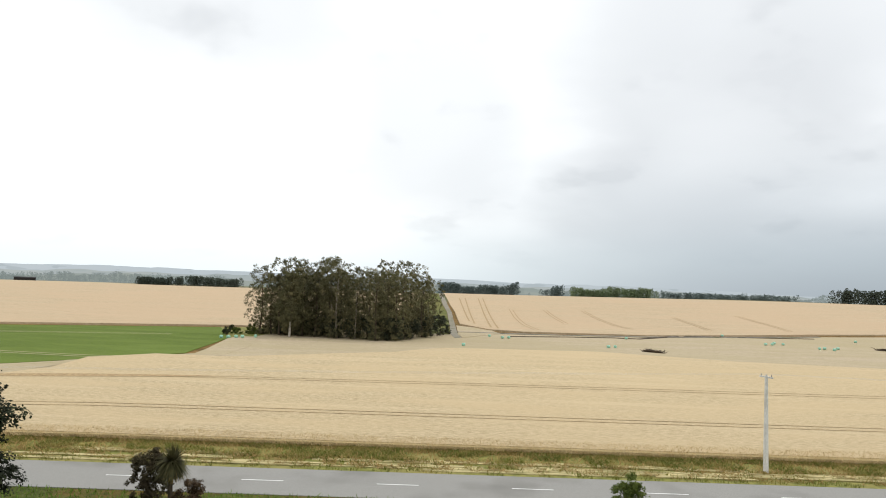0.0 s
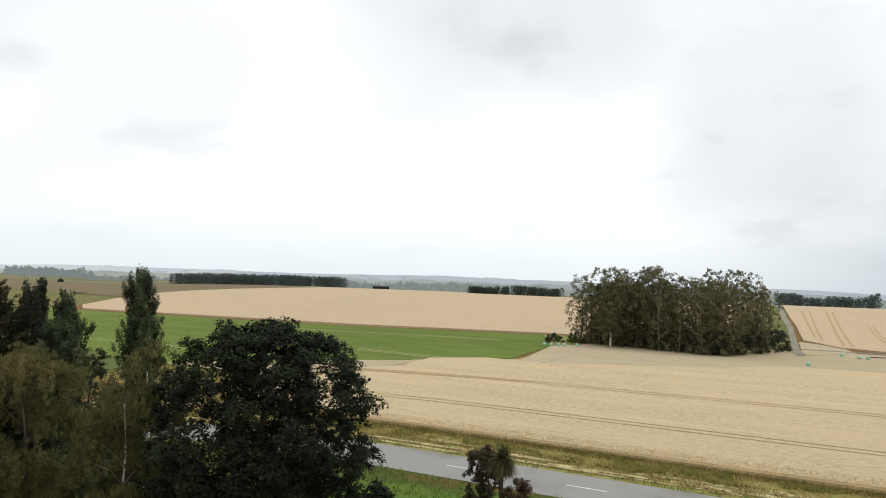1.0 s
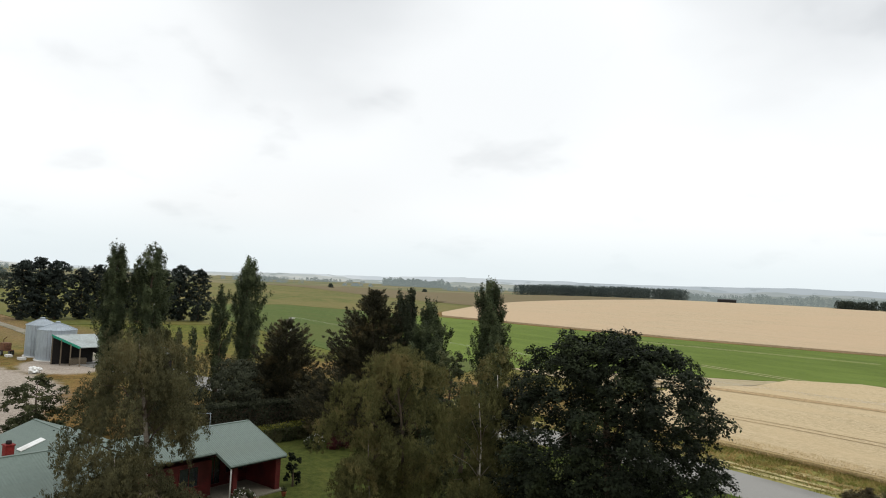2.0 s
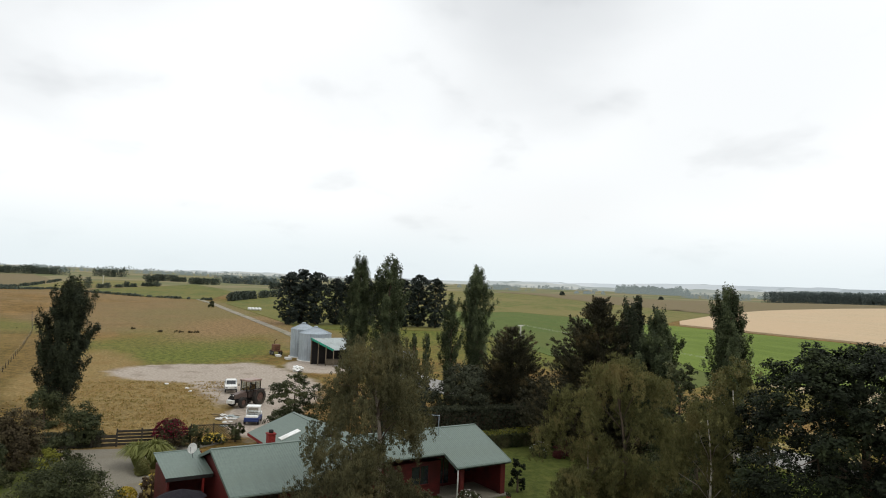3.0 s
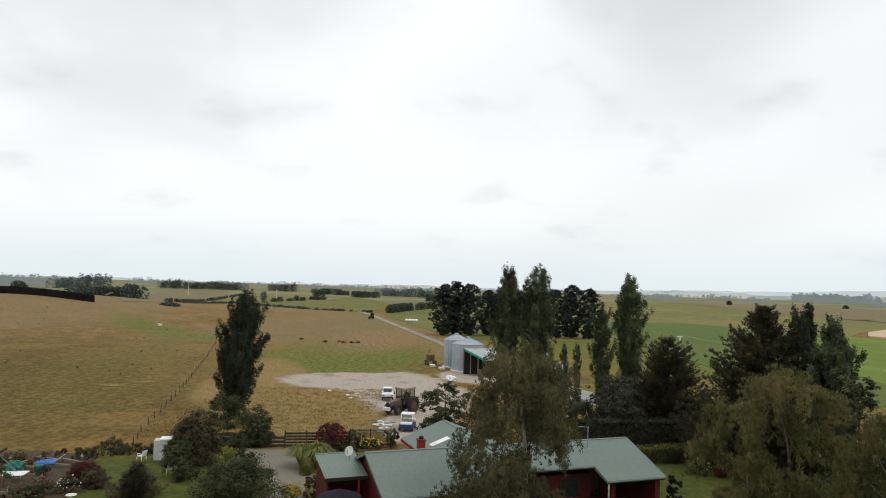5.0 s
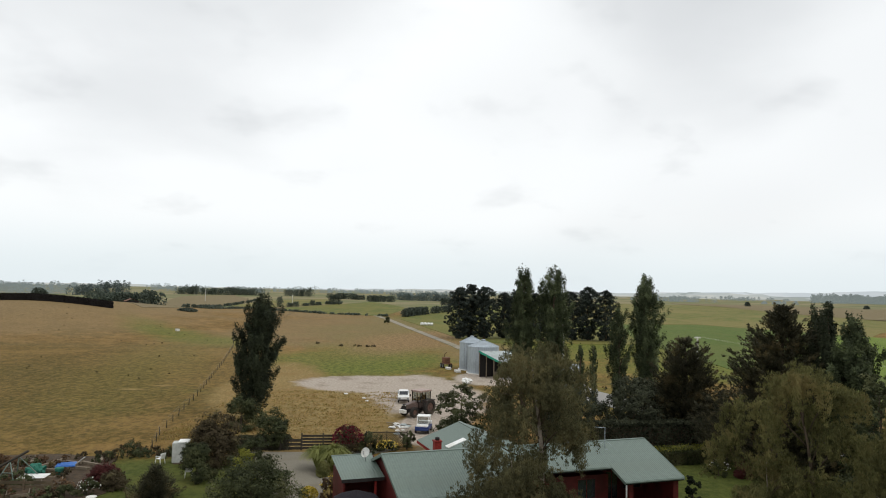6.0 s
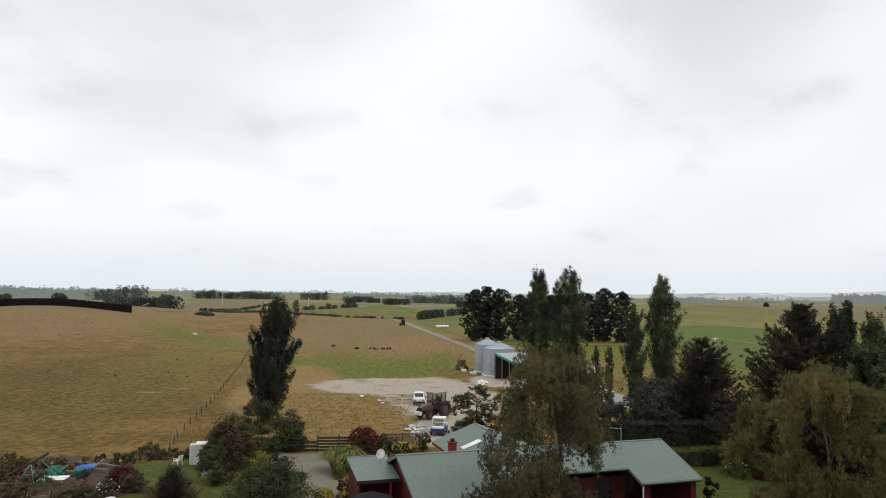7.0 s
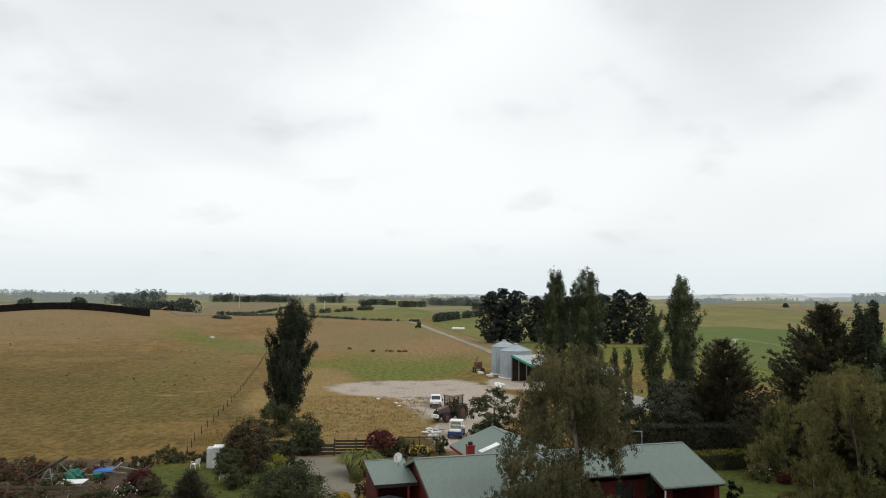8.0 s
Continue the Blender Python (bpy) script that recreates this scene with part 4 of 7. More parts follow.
# added undergrowth, for the dark foot that crown shade gives the copse
under = [shrub(70 + i, 6.5, 3.6, "l_pine", 22, 72, 0.45) for i in range(2)]
firstu = {}
for i in range(20):
    x, y = -62 + 50 * (i + rngc.random() * 0.8) / 20, 0
    y = 197 - 9 * smooth(-60, -28, x) + 40 * smooth(-26, -10, x) + rngc.uniform(0, 4)
    m = pose(x, y, land(x, y) - 0.05, 0, 0, rngc.uniform(0, 360))
    if i < 2:
        firstu[i] = plant("understorey_shrub", under[i], x, y, "dark shrub added to deepen the shade under the gums", "shrub", "copse undergrowth")
    else:
        copy_thing(firstu[i % 2], m)
edge_gum = plant("gum_tree", broad_tree(48, 18.5, 4.2, 3.0, 150, 9, "l_gum", 0.33, "bark", 0.28, 0.011, shape=0.25, limbs=5, tips=10, rise=0.6, droop=0.3, core=0.8, ragged=0.6), -53.2, 187.5, "tall gum with a bare white trunk before the copse", "tree", "gum copse")
part("trunk_base", tubed("trunk_base", [(0, 0, 0), (0.02, 0.02, 1.6), (0.05, 0.03, 3.6), (0.06, 0.03, 4.6)], [0.34, 0.3, 0.27, 0.2], "pale_bark", 10), None, edge_gum, "bare white lower trunk")
plant("broadleaf_tree", broad_tree(11, 13.1, 6.2, 0.0, 460, 22, "l_big", 0.16, "bark", 0.13, 0.022, shape=0.62, limbs=18, tips=15, up=0.7, core=0.6, ragged=0.22, rise=0.25), -23.4, 24.1, "large dark-leaved spreading tree with gaps in its crown")
plant("birch_tree", weeping_tree(29, 11.8, 3.65, "l_birch", 112, 20, bark="grey_bark", mounds=16, low=0.44), -38.7, 6.1, "weeping birch with grey trunk and hanging twigs", "tree", "weeping birches")
plant("birch_tree", weeping_tree(22, 6.8, 3.5, "l_birch", 150, bark="grey_bark", mounds=24), -33.6, 4.4, "small weeping birch before the house", "tree", "weeping birches")
plant("birch_tree", weeping_tree(23, 11.3, 3.45, "l_birch_light", 116, 25, 0.095, bark="bark", mounds=14, apart=1.12, slim=0.7), -32.9, 18.0, "weeping birch with olive and rust-tinged leaves", "tree", "weeping birches")
plant("birch_tree", weeping_tree(24, 9.8, 2.8, "l_birch_light", 84, twig="grey_bark", slim=0.55), -28.0, 19.8, "weeping birch with a bare pale trunk", "tree", "weeping birches")
plant("birch_tree", weeping_tree(25, 7.7, 2.1, "l_birch_light", 56, bark="grey_bark", slim=0.6), -31.2, 15.6, "small weeping birch on the lawn", "tree", "weeping birches")
plant("sapling_tree", broad_tree(26, 10.4, 1.7, 2.0, 26, 26, "l_shrub", 0.17, trunk=0.012, crad=0.36, rise=0.4), -41.1, 26.8, "slender young tree behind the birches")
plant("sapling_tree", broad_tree(27, 11.0, 2.2, 1.5, 36, 26, "l_birch_light", 0.15, "pale_bark", 0.32, 0.012, droop=0.5), -35.5, 26.8, "slender pale-trunked tree beside the large dark tree")

for seed, x, y, h, r, kind, peak in ((31, -74.6, -19.4, 13.5, 2.9, "l_poplar_dark", 0.4), (32, -84.7, 10.7, 17.8, 2.3, "l_poplar", 0.5), (33, -82.8, 14.2, 17.7, 2.5, "l_poplar", 0.62), (34, -85.4, 25.9, 16.9, 2.5, "l_poplar", 0.62),
                                     (35, -81.4, 21.5, 13.2, 1.7, "l_poplar", 0.6), (36, -77.5, 16.3, 8.8, 0.85, "l_poplar", 0.4), (37, -77.5, 17.7, 8.7, 0.85, "l_poplar", 0.4), (38, -56.6, 42.0, 15.7, 2.3, "l_poplar", 0.6),
                                     (39, -55.9, 32.0, 14.3, 1.5, "l_poplar_dark", 0.5), (40, -58.2, 32.2, 14.1, 1.3, "l_poplar_dark", 0.5), (41, -53.0, 32.4, 13.2, 2.1, "l_poplar", 0.45)):
    big = r > 1.9
    plant("poplar_tree", poplar_tree(seed, h, r, 1.0 if big else 0.6, kind, 150 if seed == 31 else 130 if big else 24 if r < 1 else 60, 9 if r < 1 else 13, 0.19 if big else 0.17, peak, -0.9 if seed == 31 else 0.0, 1.35 if seed == 31 else 1.15), x, y,
          ("broad dark poplar leaning a little by the rough grass" if seed == 31 else "tall narrow poplar with upswept branches" if big else "young narrow poplar by the garden"), "tree", "poplars", 270 if seed == 31 else seed * 40)
plant("cypress_tree", conifer_tree(51, 14.1, 7.6, "l_conifer", 46, 26, 10, 0.28, taper=0.72), -58.5, 29.6, "bushy dark conifer with olive-tinged tips")
plant("shrub_tree", conifer_tree(52, 10.4, 4.9, "l_conifer", 34, 24, 9, 0.24, 0.1, taper=0.5), -69.1, 25.1, "dense dark bushy conifer with grey twigs behind the house")
plant("shrub_tree", broad_tree(53, 6.0, 2.5, 0.3, 34, 24, "l_shrub", 0.18, crad=0.3, rise=0.4), -61.0, 2.6, "leafy garden tree behind the roof")
plant("shrub_tree", broad_tree(54, 6.0, 3.8, 0.1, 50, 26, "l_pine", 0.2, crad=0.28, shape=0.35), -67.8, 19.6, "dark evergreen shrub mass behind the house")
plant("shrub_tree", broad_tree(55, 5.4, 3.6, 0.1, 46, 26, "l_pine", 0.2, crad=0.28, shape=0.35), -66.0, 13.0, "dark evergreen shrub mass behind the house")

pines = [broad_tree(60 + i, 16.3, 4.3, 0.8, 125, 19, "l_macro", 0.36, "bark", 0.25, 0.018, shape=0.3, flat=0.6, limbs=7, tips=10, up=0.8, core=0.5, ragged=0.5) for i in range(3)]
for i, (x, y, s) in enumerate(((-206, 5.6, 0.98), (-208, 9.4, 1.04), (-207, 13.4, 1.0), (-210, 19.6, 0.9), (-212, 23.6, 0.97), (-211, 29, 0.9), (-212, 34, 0.95), (-208, 40.0, 0.94), (-209, 44.6, 1.04), (-207, 49.5, 0.98))):
    plant("pine_tree", pines[i % 3], x, y, "dark rounded pine in a row beyond the farmyard", "tree", "pine row", i * 67, s)


def far_wood(name, line, height, deep, count, leaf, label, size=1.3, clump=1.6, gaps=None, even=False):
    """A wood, belt or hedge far off: uneven clumps of leaves along a line in plan."""
    rng = np.random.default_rng(len(name) + int(abs(line[0][0]) * 7) + count)
    leaves = []
    seg = [math.dist(a, b) for a, b in zip(line, line[1:])]
    for i in range(count):
        d = rng.random() * sum(seg)
        for k, l in enumerate(seg):
            if d <= l:
                break
            d -= l
        t = d / seg[k]
        x = line[k][0] + (line[k + 1][0] - line[k][0]) * t + rng.uniform(-0.5, 0.5) * deep
        y = line[k][1] + (line[k + 1][1] - line[k][1]) * t + rng.uniform(-0.5, 0.5) * deep
        h = height * (0.75 + 0.25 * rng.random() + (0.06 if even else 0.5) * noise.noise(Vector((x * 0.04, y * 0.04, 3))))
        if gaps and noise.noise(Vector((x * 0.012, y * 0.012, 9))) < gaps:
            continue
        z0 = land(x, y)
        n = int(26 * clump)
        w = rng.random(n) ** 0.8
        a, q = rng.uniform(0, 2 * math.pi, n), np.sqrt(rng.random(n)) * 1.6 * clump * np.sqrt(1 - 0.9 * w ** 2.2)
        pts = np.stack((x + np.cos(a) * q, y + np.sin(a) * q, z0 + h * w), 1)
        leaves.append(leaf_cards(rng, pts, size * 0.8, 0.8))
    return tagged(new(name, cards(name, np.concatenate(leaves), leaf)), label, "trees", kind="stuff")


def az(deg, dist):
    """A place in plan by compass turn to the left of north and distance from the origin."""
    return (-math.sin(radians(deg)) * dist, math.cos(radians(deg)) * dist)


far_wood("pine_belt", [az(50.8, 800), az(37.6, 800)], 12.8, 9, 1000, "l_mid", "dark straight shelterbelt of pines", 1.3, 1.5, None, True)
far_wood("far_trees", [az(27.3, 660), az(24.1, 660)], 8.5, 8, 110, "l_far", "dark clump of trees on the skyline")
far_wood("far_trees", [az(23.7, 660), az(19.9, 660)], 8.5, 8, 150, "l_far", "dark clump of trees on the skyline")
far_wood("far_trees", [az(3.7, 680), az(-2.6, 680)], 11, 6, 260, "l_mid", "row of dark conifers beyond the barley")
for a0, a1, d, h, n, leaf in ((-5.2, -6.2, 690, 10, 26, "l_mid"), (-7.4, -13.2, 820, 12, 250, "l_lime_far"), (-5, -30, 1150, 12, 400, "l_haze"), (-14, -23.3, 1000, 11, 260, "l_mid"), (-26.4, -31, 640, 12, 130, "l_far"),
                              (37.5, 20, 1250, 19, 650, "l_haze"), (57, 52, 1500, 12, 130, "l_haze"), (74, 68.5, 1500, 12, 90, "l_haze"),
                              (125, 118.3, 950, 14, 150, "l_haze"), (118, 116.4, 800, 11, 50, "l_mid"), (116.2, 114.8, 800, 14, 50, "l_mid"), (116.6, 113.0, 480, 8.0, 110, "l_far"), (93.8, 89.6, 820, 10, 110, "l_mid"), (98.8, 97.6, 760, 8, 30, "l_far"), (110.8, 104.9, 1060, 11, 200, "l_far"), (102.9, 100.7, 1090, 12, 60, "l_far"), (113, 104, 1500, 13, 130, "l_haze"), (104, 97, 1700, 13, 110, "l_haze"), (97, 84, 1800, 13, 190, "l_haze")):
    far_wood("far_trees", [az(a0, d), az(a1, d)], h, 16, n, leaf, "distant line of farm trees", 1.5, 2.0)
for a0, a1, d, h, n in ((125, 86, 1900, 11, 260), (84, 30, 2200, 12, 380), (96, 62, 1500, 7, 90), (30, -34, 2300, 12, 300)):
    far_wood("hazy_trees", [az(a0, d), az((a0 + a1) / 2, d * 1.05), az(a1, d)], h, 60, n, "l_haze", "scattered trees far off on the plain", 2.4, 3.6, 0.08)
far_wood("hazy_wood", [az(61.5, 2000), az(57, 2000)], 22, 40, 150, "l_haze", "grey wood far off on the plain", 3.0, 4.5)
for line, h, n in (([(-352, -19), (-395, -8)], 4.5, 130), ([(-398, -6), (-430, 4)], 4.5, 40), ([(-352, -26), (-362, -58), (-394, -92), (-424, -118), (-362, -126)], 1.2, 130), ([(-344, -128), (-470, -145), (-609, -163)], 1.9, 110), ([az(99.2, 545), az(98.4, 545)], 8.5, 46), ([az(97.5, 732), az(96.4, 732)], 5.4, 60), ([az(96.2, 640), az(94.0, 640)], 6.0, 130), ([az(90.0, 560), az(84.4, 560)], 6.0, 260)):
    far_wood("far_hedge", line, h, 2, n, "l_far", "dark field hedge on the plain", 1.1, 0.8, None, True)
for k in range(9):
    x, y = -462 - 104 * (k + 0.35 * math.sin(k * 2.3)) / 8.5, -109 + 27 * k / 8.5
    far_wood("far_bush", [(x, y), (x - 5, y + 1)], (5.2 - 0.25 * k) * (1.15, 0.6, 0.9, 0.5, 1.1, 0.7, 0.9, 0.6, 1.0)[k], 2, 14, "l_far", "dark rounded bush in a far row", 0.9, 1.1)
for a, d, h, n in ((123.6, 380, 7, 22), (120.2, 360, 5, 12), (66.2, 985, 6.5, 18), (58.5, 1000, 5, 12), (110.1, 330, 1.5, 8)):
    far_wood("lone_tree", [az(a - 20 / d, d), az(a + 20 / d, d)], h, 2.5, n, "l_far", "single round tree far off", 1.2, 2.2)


def crest_hedge(line, h, w):
    """A clipped hedge over the hill: a dark core with leaves all over it."""
    pts = []
    for a, b in zip(line, line[1:]):
        n = max(1, round(math.dist(a, b) / 2))
        pts += [(a[0] + (b[0] - a[0]) * i / n, a[1] + (b[1] - a[1]) * i / n) for i in range(n)]
    pts.append(line[-1])
    ob = thing("crest_hedge", "long clipped dark brown hedge over the hill", "hedge", pose(0, 0, 0))
    verts, faces = [], []
    for x, y in pts:
        z = land(x, y)
        verts += [(x - w * 0.4, y, z - 0.2), (x - w * 0.4, y, z + h * 0.92), (x + w * 0.4, y, z + h * 0.92), (x + w * 0.4, y, z - 0.2)]
    for i in range(len(pts) - 1):
        o = 4 * i
        faces += [(o + k, o + k + 1, o + k + 5, o + k + 4) for k in range(3)]
    part("stem_core", mesh_of("stem_core", verts, faces, "dark"), None, ob)
    rng = np.random.default_rng(4)
    k = rng.integers(0, len(pts) - 1, 16000)
    f = rng.random((16000, 1))
    p = np.array(pts)
    xy = p[k] * (1 - f) + p[k + 1] * f
    z = np.array([land(x, y) for x, y in xy])
    top = rng.random(16000) < 0.3
    side = np.where(rng.random(16000) < 0.5, -1, 1)
    c = np.stack((xy[:, 0] + np.where(top, rng.uniform(-w / 2, w / 2, 16000), side * w / 2), xy[:, 1], z + np.where(top, h, rng.random(16000) * h)), 1) + rng.normal(size=(16000, 3)) * 0.07
    part("leaves", cards("leaves", leaf_cards(rng, c, 0.34, 0.7), "l_hedge"), None, ob)


crest_hedge([(-272, -230), (-273, -191), (-274, -162), (-275, -146), (-276, -131)], 2.6, 1.4)


# ---------------------------------------------------------------- hills at the edge of sight
def far_hills(name, dist, low, swing, north, rough, tones, seed, label):
    """One hazy ridge all round, far beyond the plain; its haze is put into glowing colours."""
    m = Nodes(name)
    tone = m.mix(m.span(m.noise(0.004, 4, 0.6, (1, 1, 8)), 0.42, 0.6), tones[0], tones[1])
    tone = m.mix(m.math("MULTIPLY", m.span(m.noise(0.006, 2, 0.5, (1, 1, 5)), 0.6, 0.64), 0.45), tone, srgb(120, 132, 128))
    # gloom under the northern rain cloud, put into the ridge colour
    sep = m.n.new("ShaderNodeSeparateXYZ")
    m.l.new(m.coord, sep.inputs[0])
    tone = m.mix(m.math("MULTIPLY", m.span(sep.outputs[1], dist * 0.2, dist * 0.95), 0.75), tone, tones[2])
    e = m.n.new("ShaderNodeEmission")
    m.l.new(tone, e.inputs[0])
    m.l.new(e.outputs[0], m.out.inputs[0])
    M[name] = m.mat
    verts, faces = [], []
    n = 900
    for i in range(n + 1):
        a = 2 * math.pi * i / n
        x, y = math.sin(a) * dist, math.cos(a) * dist
        t = noise.fractal(Vector((math.sin(a) * rough, math.cos(a) * rough, seed)), 0.9, 2.1, 5)
        step = 3.0 * noise.cell(Vector((a * 40, seed, 0)))
        h = low + swing * max(-0.6, min(0.45, t)) + step + north * max(0.0, math.cos(a + radians(16))) ** 2
        verts += [(x, y, -60), (x, y, h)]
    for i in range(n):
        faces.append((2 * i, 2 * i + 2, 2 * i + 3, 2 * i + 1))
    tagged(new("backdrop", mesh_of("backdrop", verts, faces, name)), label, "hills", kind="structure")


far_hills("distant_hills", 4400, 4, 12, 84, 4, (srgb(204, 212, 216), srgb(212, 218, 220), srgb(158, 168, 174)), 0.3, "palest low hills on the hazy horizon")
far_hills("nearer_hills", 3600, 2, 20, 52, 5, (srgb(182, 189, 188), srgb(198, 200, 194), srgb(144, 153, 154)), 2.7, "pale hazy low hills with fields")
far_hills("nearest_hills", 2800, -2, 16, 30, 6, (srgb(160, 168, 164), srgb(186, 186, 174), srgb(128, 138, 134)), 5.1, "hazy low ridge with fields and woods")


# ---------------------------------------------------------------- house
def iron(parent, a, b, y0, y1, wide=0.78):
    """Corrugated roof sheets side by side along y, from a = (x, z) at the top down to b = (x, z)."""
    length = math.dist(a, b)
    n = max(1, round((y1 - y0) / wide))
    w = (y1 - y0) / n
    steps = 24
    verts, faces = [], []
    for i in range(steps + 1):
        y, z = w * i / steps, 0.006 * math.cos(2 * math.pi * 5 * i / steps)
        verts += [(0, y, z), (length, y, z), (0, y, z - 0.03), (length, y, z - 0.03)]
    for i in range(steps):
        o = 4 * i
        faces += [(o, o + 1, o + 5, o + 4), (o + 2, o + 6, o + 7, o + 3), (o, o + 4, o + 6, o + 2), (o + 1, o + 3, o + 7, o + 5)]
    faces += [(0, 2, 3, 1), (4 * steps, 4 * steps + 1, 4 * steps + 3, 4 * steps + 2)]
    me = mesh_of("roof_sheet", verts, faces, "roof")
    angle = math.degrees(math.atan2(a[1] - b[1], abs(b[0] - a[0])))
    for i in range(n):
        ob = new("roof_sheet", me)
        ob.parent = parent
        k = y0 + (y1 - y0) * i / n
        if b[0] > a[0]:
            ob.matrix_local = pose(a[0], k, a[1], 0, angle, 0)
        else:
            ob.matrix_local = pose(a[0], k + w, a[1], 0, 0, 180) @ pose(0, 0, 0, 0, angle, 0)


def slab(parent, name, pts, thick, material, label=""):
    """A flat plate on the corners pts, thickened downwards."""
    bm = bmesh.new()
    top = [bm.verts.new(p) for p in pts]
    bot = [bm.verts.new((p[0], p[1], p[2] - thick)) for p in pts]
    bm.faces.new(top)
    bm.faces.new(bot[::-1])
    for i in range(len(pts)):
        j = (i + 1) % len(pts)
        bm.faces.new((top[i], bot[i], bot[j], top[j]))
    return part(name, bm, material, parent, label)


def window(parent, x, y0, y1, z0, z1, face=1):
    """A window in a wall that runs along y: frame, sill and dark panes."""
    w = part("window", boxed(x - 0.03 * face, y0, z0, x + 0.012 * face, y1, z1), "glass", parent, "dark glazed window with red frame")
    for k, (a, b, c, d) in enumerate(((y0 - 0.05, y0, z0, z1), (y1, y1 + 0.05, z0, z1), (y0 - 0.05, y1 + 0.05, z1, z1 + 0.05), ((y0 + y1) / 2 - 0.02, (y0 + y1) / 2 + 0.02, z0, z1))):
        part("window_frame", boxed(x - 0.03 * face, a, c, x + 0.04 * face, b, d), "red", w)
    part("window_sill", boxed(x - 0.03 * face, y0 - 0.08, z0 - 0.06, x + 0.1 * face, y1 + 0.08, z0), "red", w)


HOUSE = pose(-43.5, -2.85, 0, 0, 0, 19.3)
RZ, SL = 4.0, 0.367


def roof_z(x):
    return RZ - SL * abs(x)


def build_house():
    h = thing("house", "low farmhouse with green iron roofs and dark red walls", "house", HOUSE)
    front = part("main_roof", boxed(-0.12, 0, RZ - 0.05, 0.12, 19.3, RZ + 0.03, 0.02), "roof", h, "green corrugated iron roof")
    iron(front, (0.05, RZ), (4.35, roof_z(4.35)), 0.0, 6.6)
    iron(front, (0.05, RZ), (2.85, roof_z(2.85)), 6.6, 14.8)
    iron(front, (0.05, RZ), (4.42, roof_z(4.42)), 14.8, 19.3)
    iron(front, (-0.05, RZ), (-4.35, roof_z(4.35)), 0.0, 19.3)
    for y0, y1, x in ((0, 6.6, 4.35), (6.6, 14.8, 2.85), (14.8, 19.3, 4.42)):
        z = roof_z(x)
        part("fascia", boxed(x - 0.06, y0, z - 0.2, x - 0.03, y1, z - 0.03), "dark", h, "dark fascia board")
        g = boxed(x - 0.02, y0, z - 0.1, x + 0.09, y1, z - 0.02, 0.02)
        part("gutter", g, "roof", h, "green gutter")
    for y, e in ((0, -1), (19.3, 1)):
        for s in (1, -1):
            x = 4.4 * s
            slab(h, "barge_board", [(0, y, RZ + 0.03), (x, y, roof_z(x) + 0.03), (x, y + 0.05 * e, roof_z(x) + 0.03), (0, y + 0.05 * e, RZ + 0.03)], 0.2, "roof")
    slab(h, "barge_board", [(2.85, 14.78, roof_z(2.85) + 0.02), (4.42, 14.78, roof_z(4.42) + 0.02), (4.42, 14.82, roof_z(4.42) + 0.02), (2.85, 14.82, roof_z(2.85) + 0.02)], 0.2, "roof")
    # walls as hollow blocks with the ceiling under the roof
    walls = ((-3.7, 0.35, 3.5, 6.4), (-3.7, 6.4, 2.3, 14.9), (-3.7, 14.9, 0.9, 18.9))
    for x0, y0, x1, y1 in walls:
        part("wall", boxed(x0, y0, 0, x1, y1, 2.36), "red", h, "dark red stained wall")
    for y in (0.36, 18.85):
        bm = bmesh.new()
        vs = [bm.verts.new(p) for p in ((-3.7, y, 2.3), (3.5, y, 2.3), (3.5, y, roof_z(3.5) - 0.06), (0, y, RZ - 0.07), (-3.7, y, roof_z(3.7) - 0.06))]
        r = bmesh.ops.extrude_face_region(bm, geom=[bm.faces.new(vs)])
        bmesh.ops.translate(bm, verts=[v for v in r["geom"] if isinstance(v, bmesh.types.BMVert)], vec=(0, 0.1, 0))
        part("gable", bm, "red", h)
    for y0, y1 in ((1.4, 3.0), (4.0, 5.4)):
        window(h, 3.5, y0, y1, 0.9, 2.1)
    for y0, y1 in ((8.2, 9.6), (12.6, 13.9)):
        window(h, 2.3, y0, y1, 0.9, 2.1)
    window(h, 0.9, 15.6, 16.5, 0.3, 2.1)
    window(h, 0.9, 17.0, 18.4, 0.9, 2.1)
    d = part("door", boxed(2.3, 10.6, 0.05, 2.34, 11.5, 2.1, 0.005), "wood", h, "weathered timber front door")
    part("door_handle", boxed(2.34, 10.7, 1.0, 2.4, 10.74, 1.12, 0.01), "steel", d)
    # verandah
    part("patio", boxed(0.9, 14.7, 0.0, 4.45, 19.3, 0.1, 0.02), "gravel", h, "pale concrete verandah floor")
    part("pillar", boxed(3.75, 18.65, 0.1, 4.15, 19.05, roof_z(4.15) - 0.05, 0.01), "red", h, "red verandah pillar")
    part("pillar", boxed(3.75, 15.35, 0.1, 4.05, 15.65, roof_z(4.05) - 0.05, 0.01), "red", h, "red verandah pillar")
    part("end_wall", boxed(0.9, 18.72, 0.1, 3.76, 18.92, 2.35, 0.01), "red", h, "dark red verandah end wall")
    part("downpipe", tubed("downpipe", [(4.32, 14.95, 0), (4.32, 14.95, 2.0), (4.32, 14.95, 2.36)], [0.05] * 3, "white", 8), None, h, "white downpipe")
    # west wing
    zr, hw, yc, x0, x1 = 3.85, 3.5, 8.8, -9.6, -2.0
    wing = part("wing_roof", boxed(x0, yc - 0.12, zr - 0.05, x1, yc + 0.12, zr + 0.03, 0.02), "roof", h, "green iron roof of the rear wing")
    for s in (1, -1):
        holder = part("wing_slope", boxed(0.3, -0.03, -0.1, 0.4, 0.03, -0.06), "dark", wing)
        holder.matrix_local = pose((x0 + x1) / 2, yc, zr, 0, 0, 90 * s)
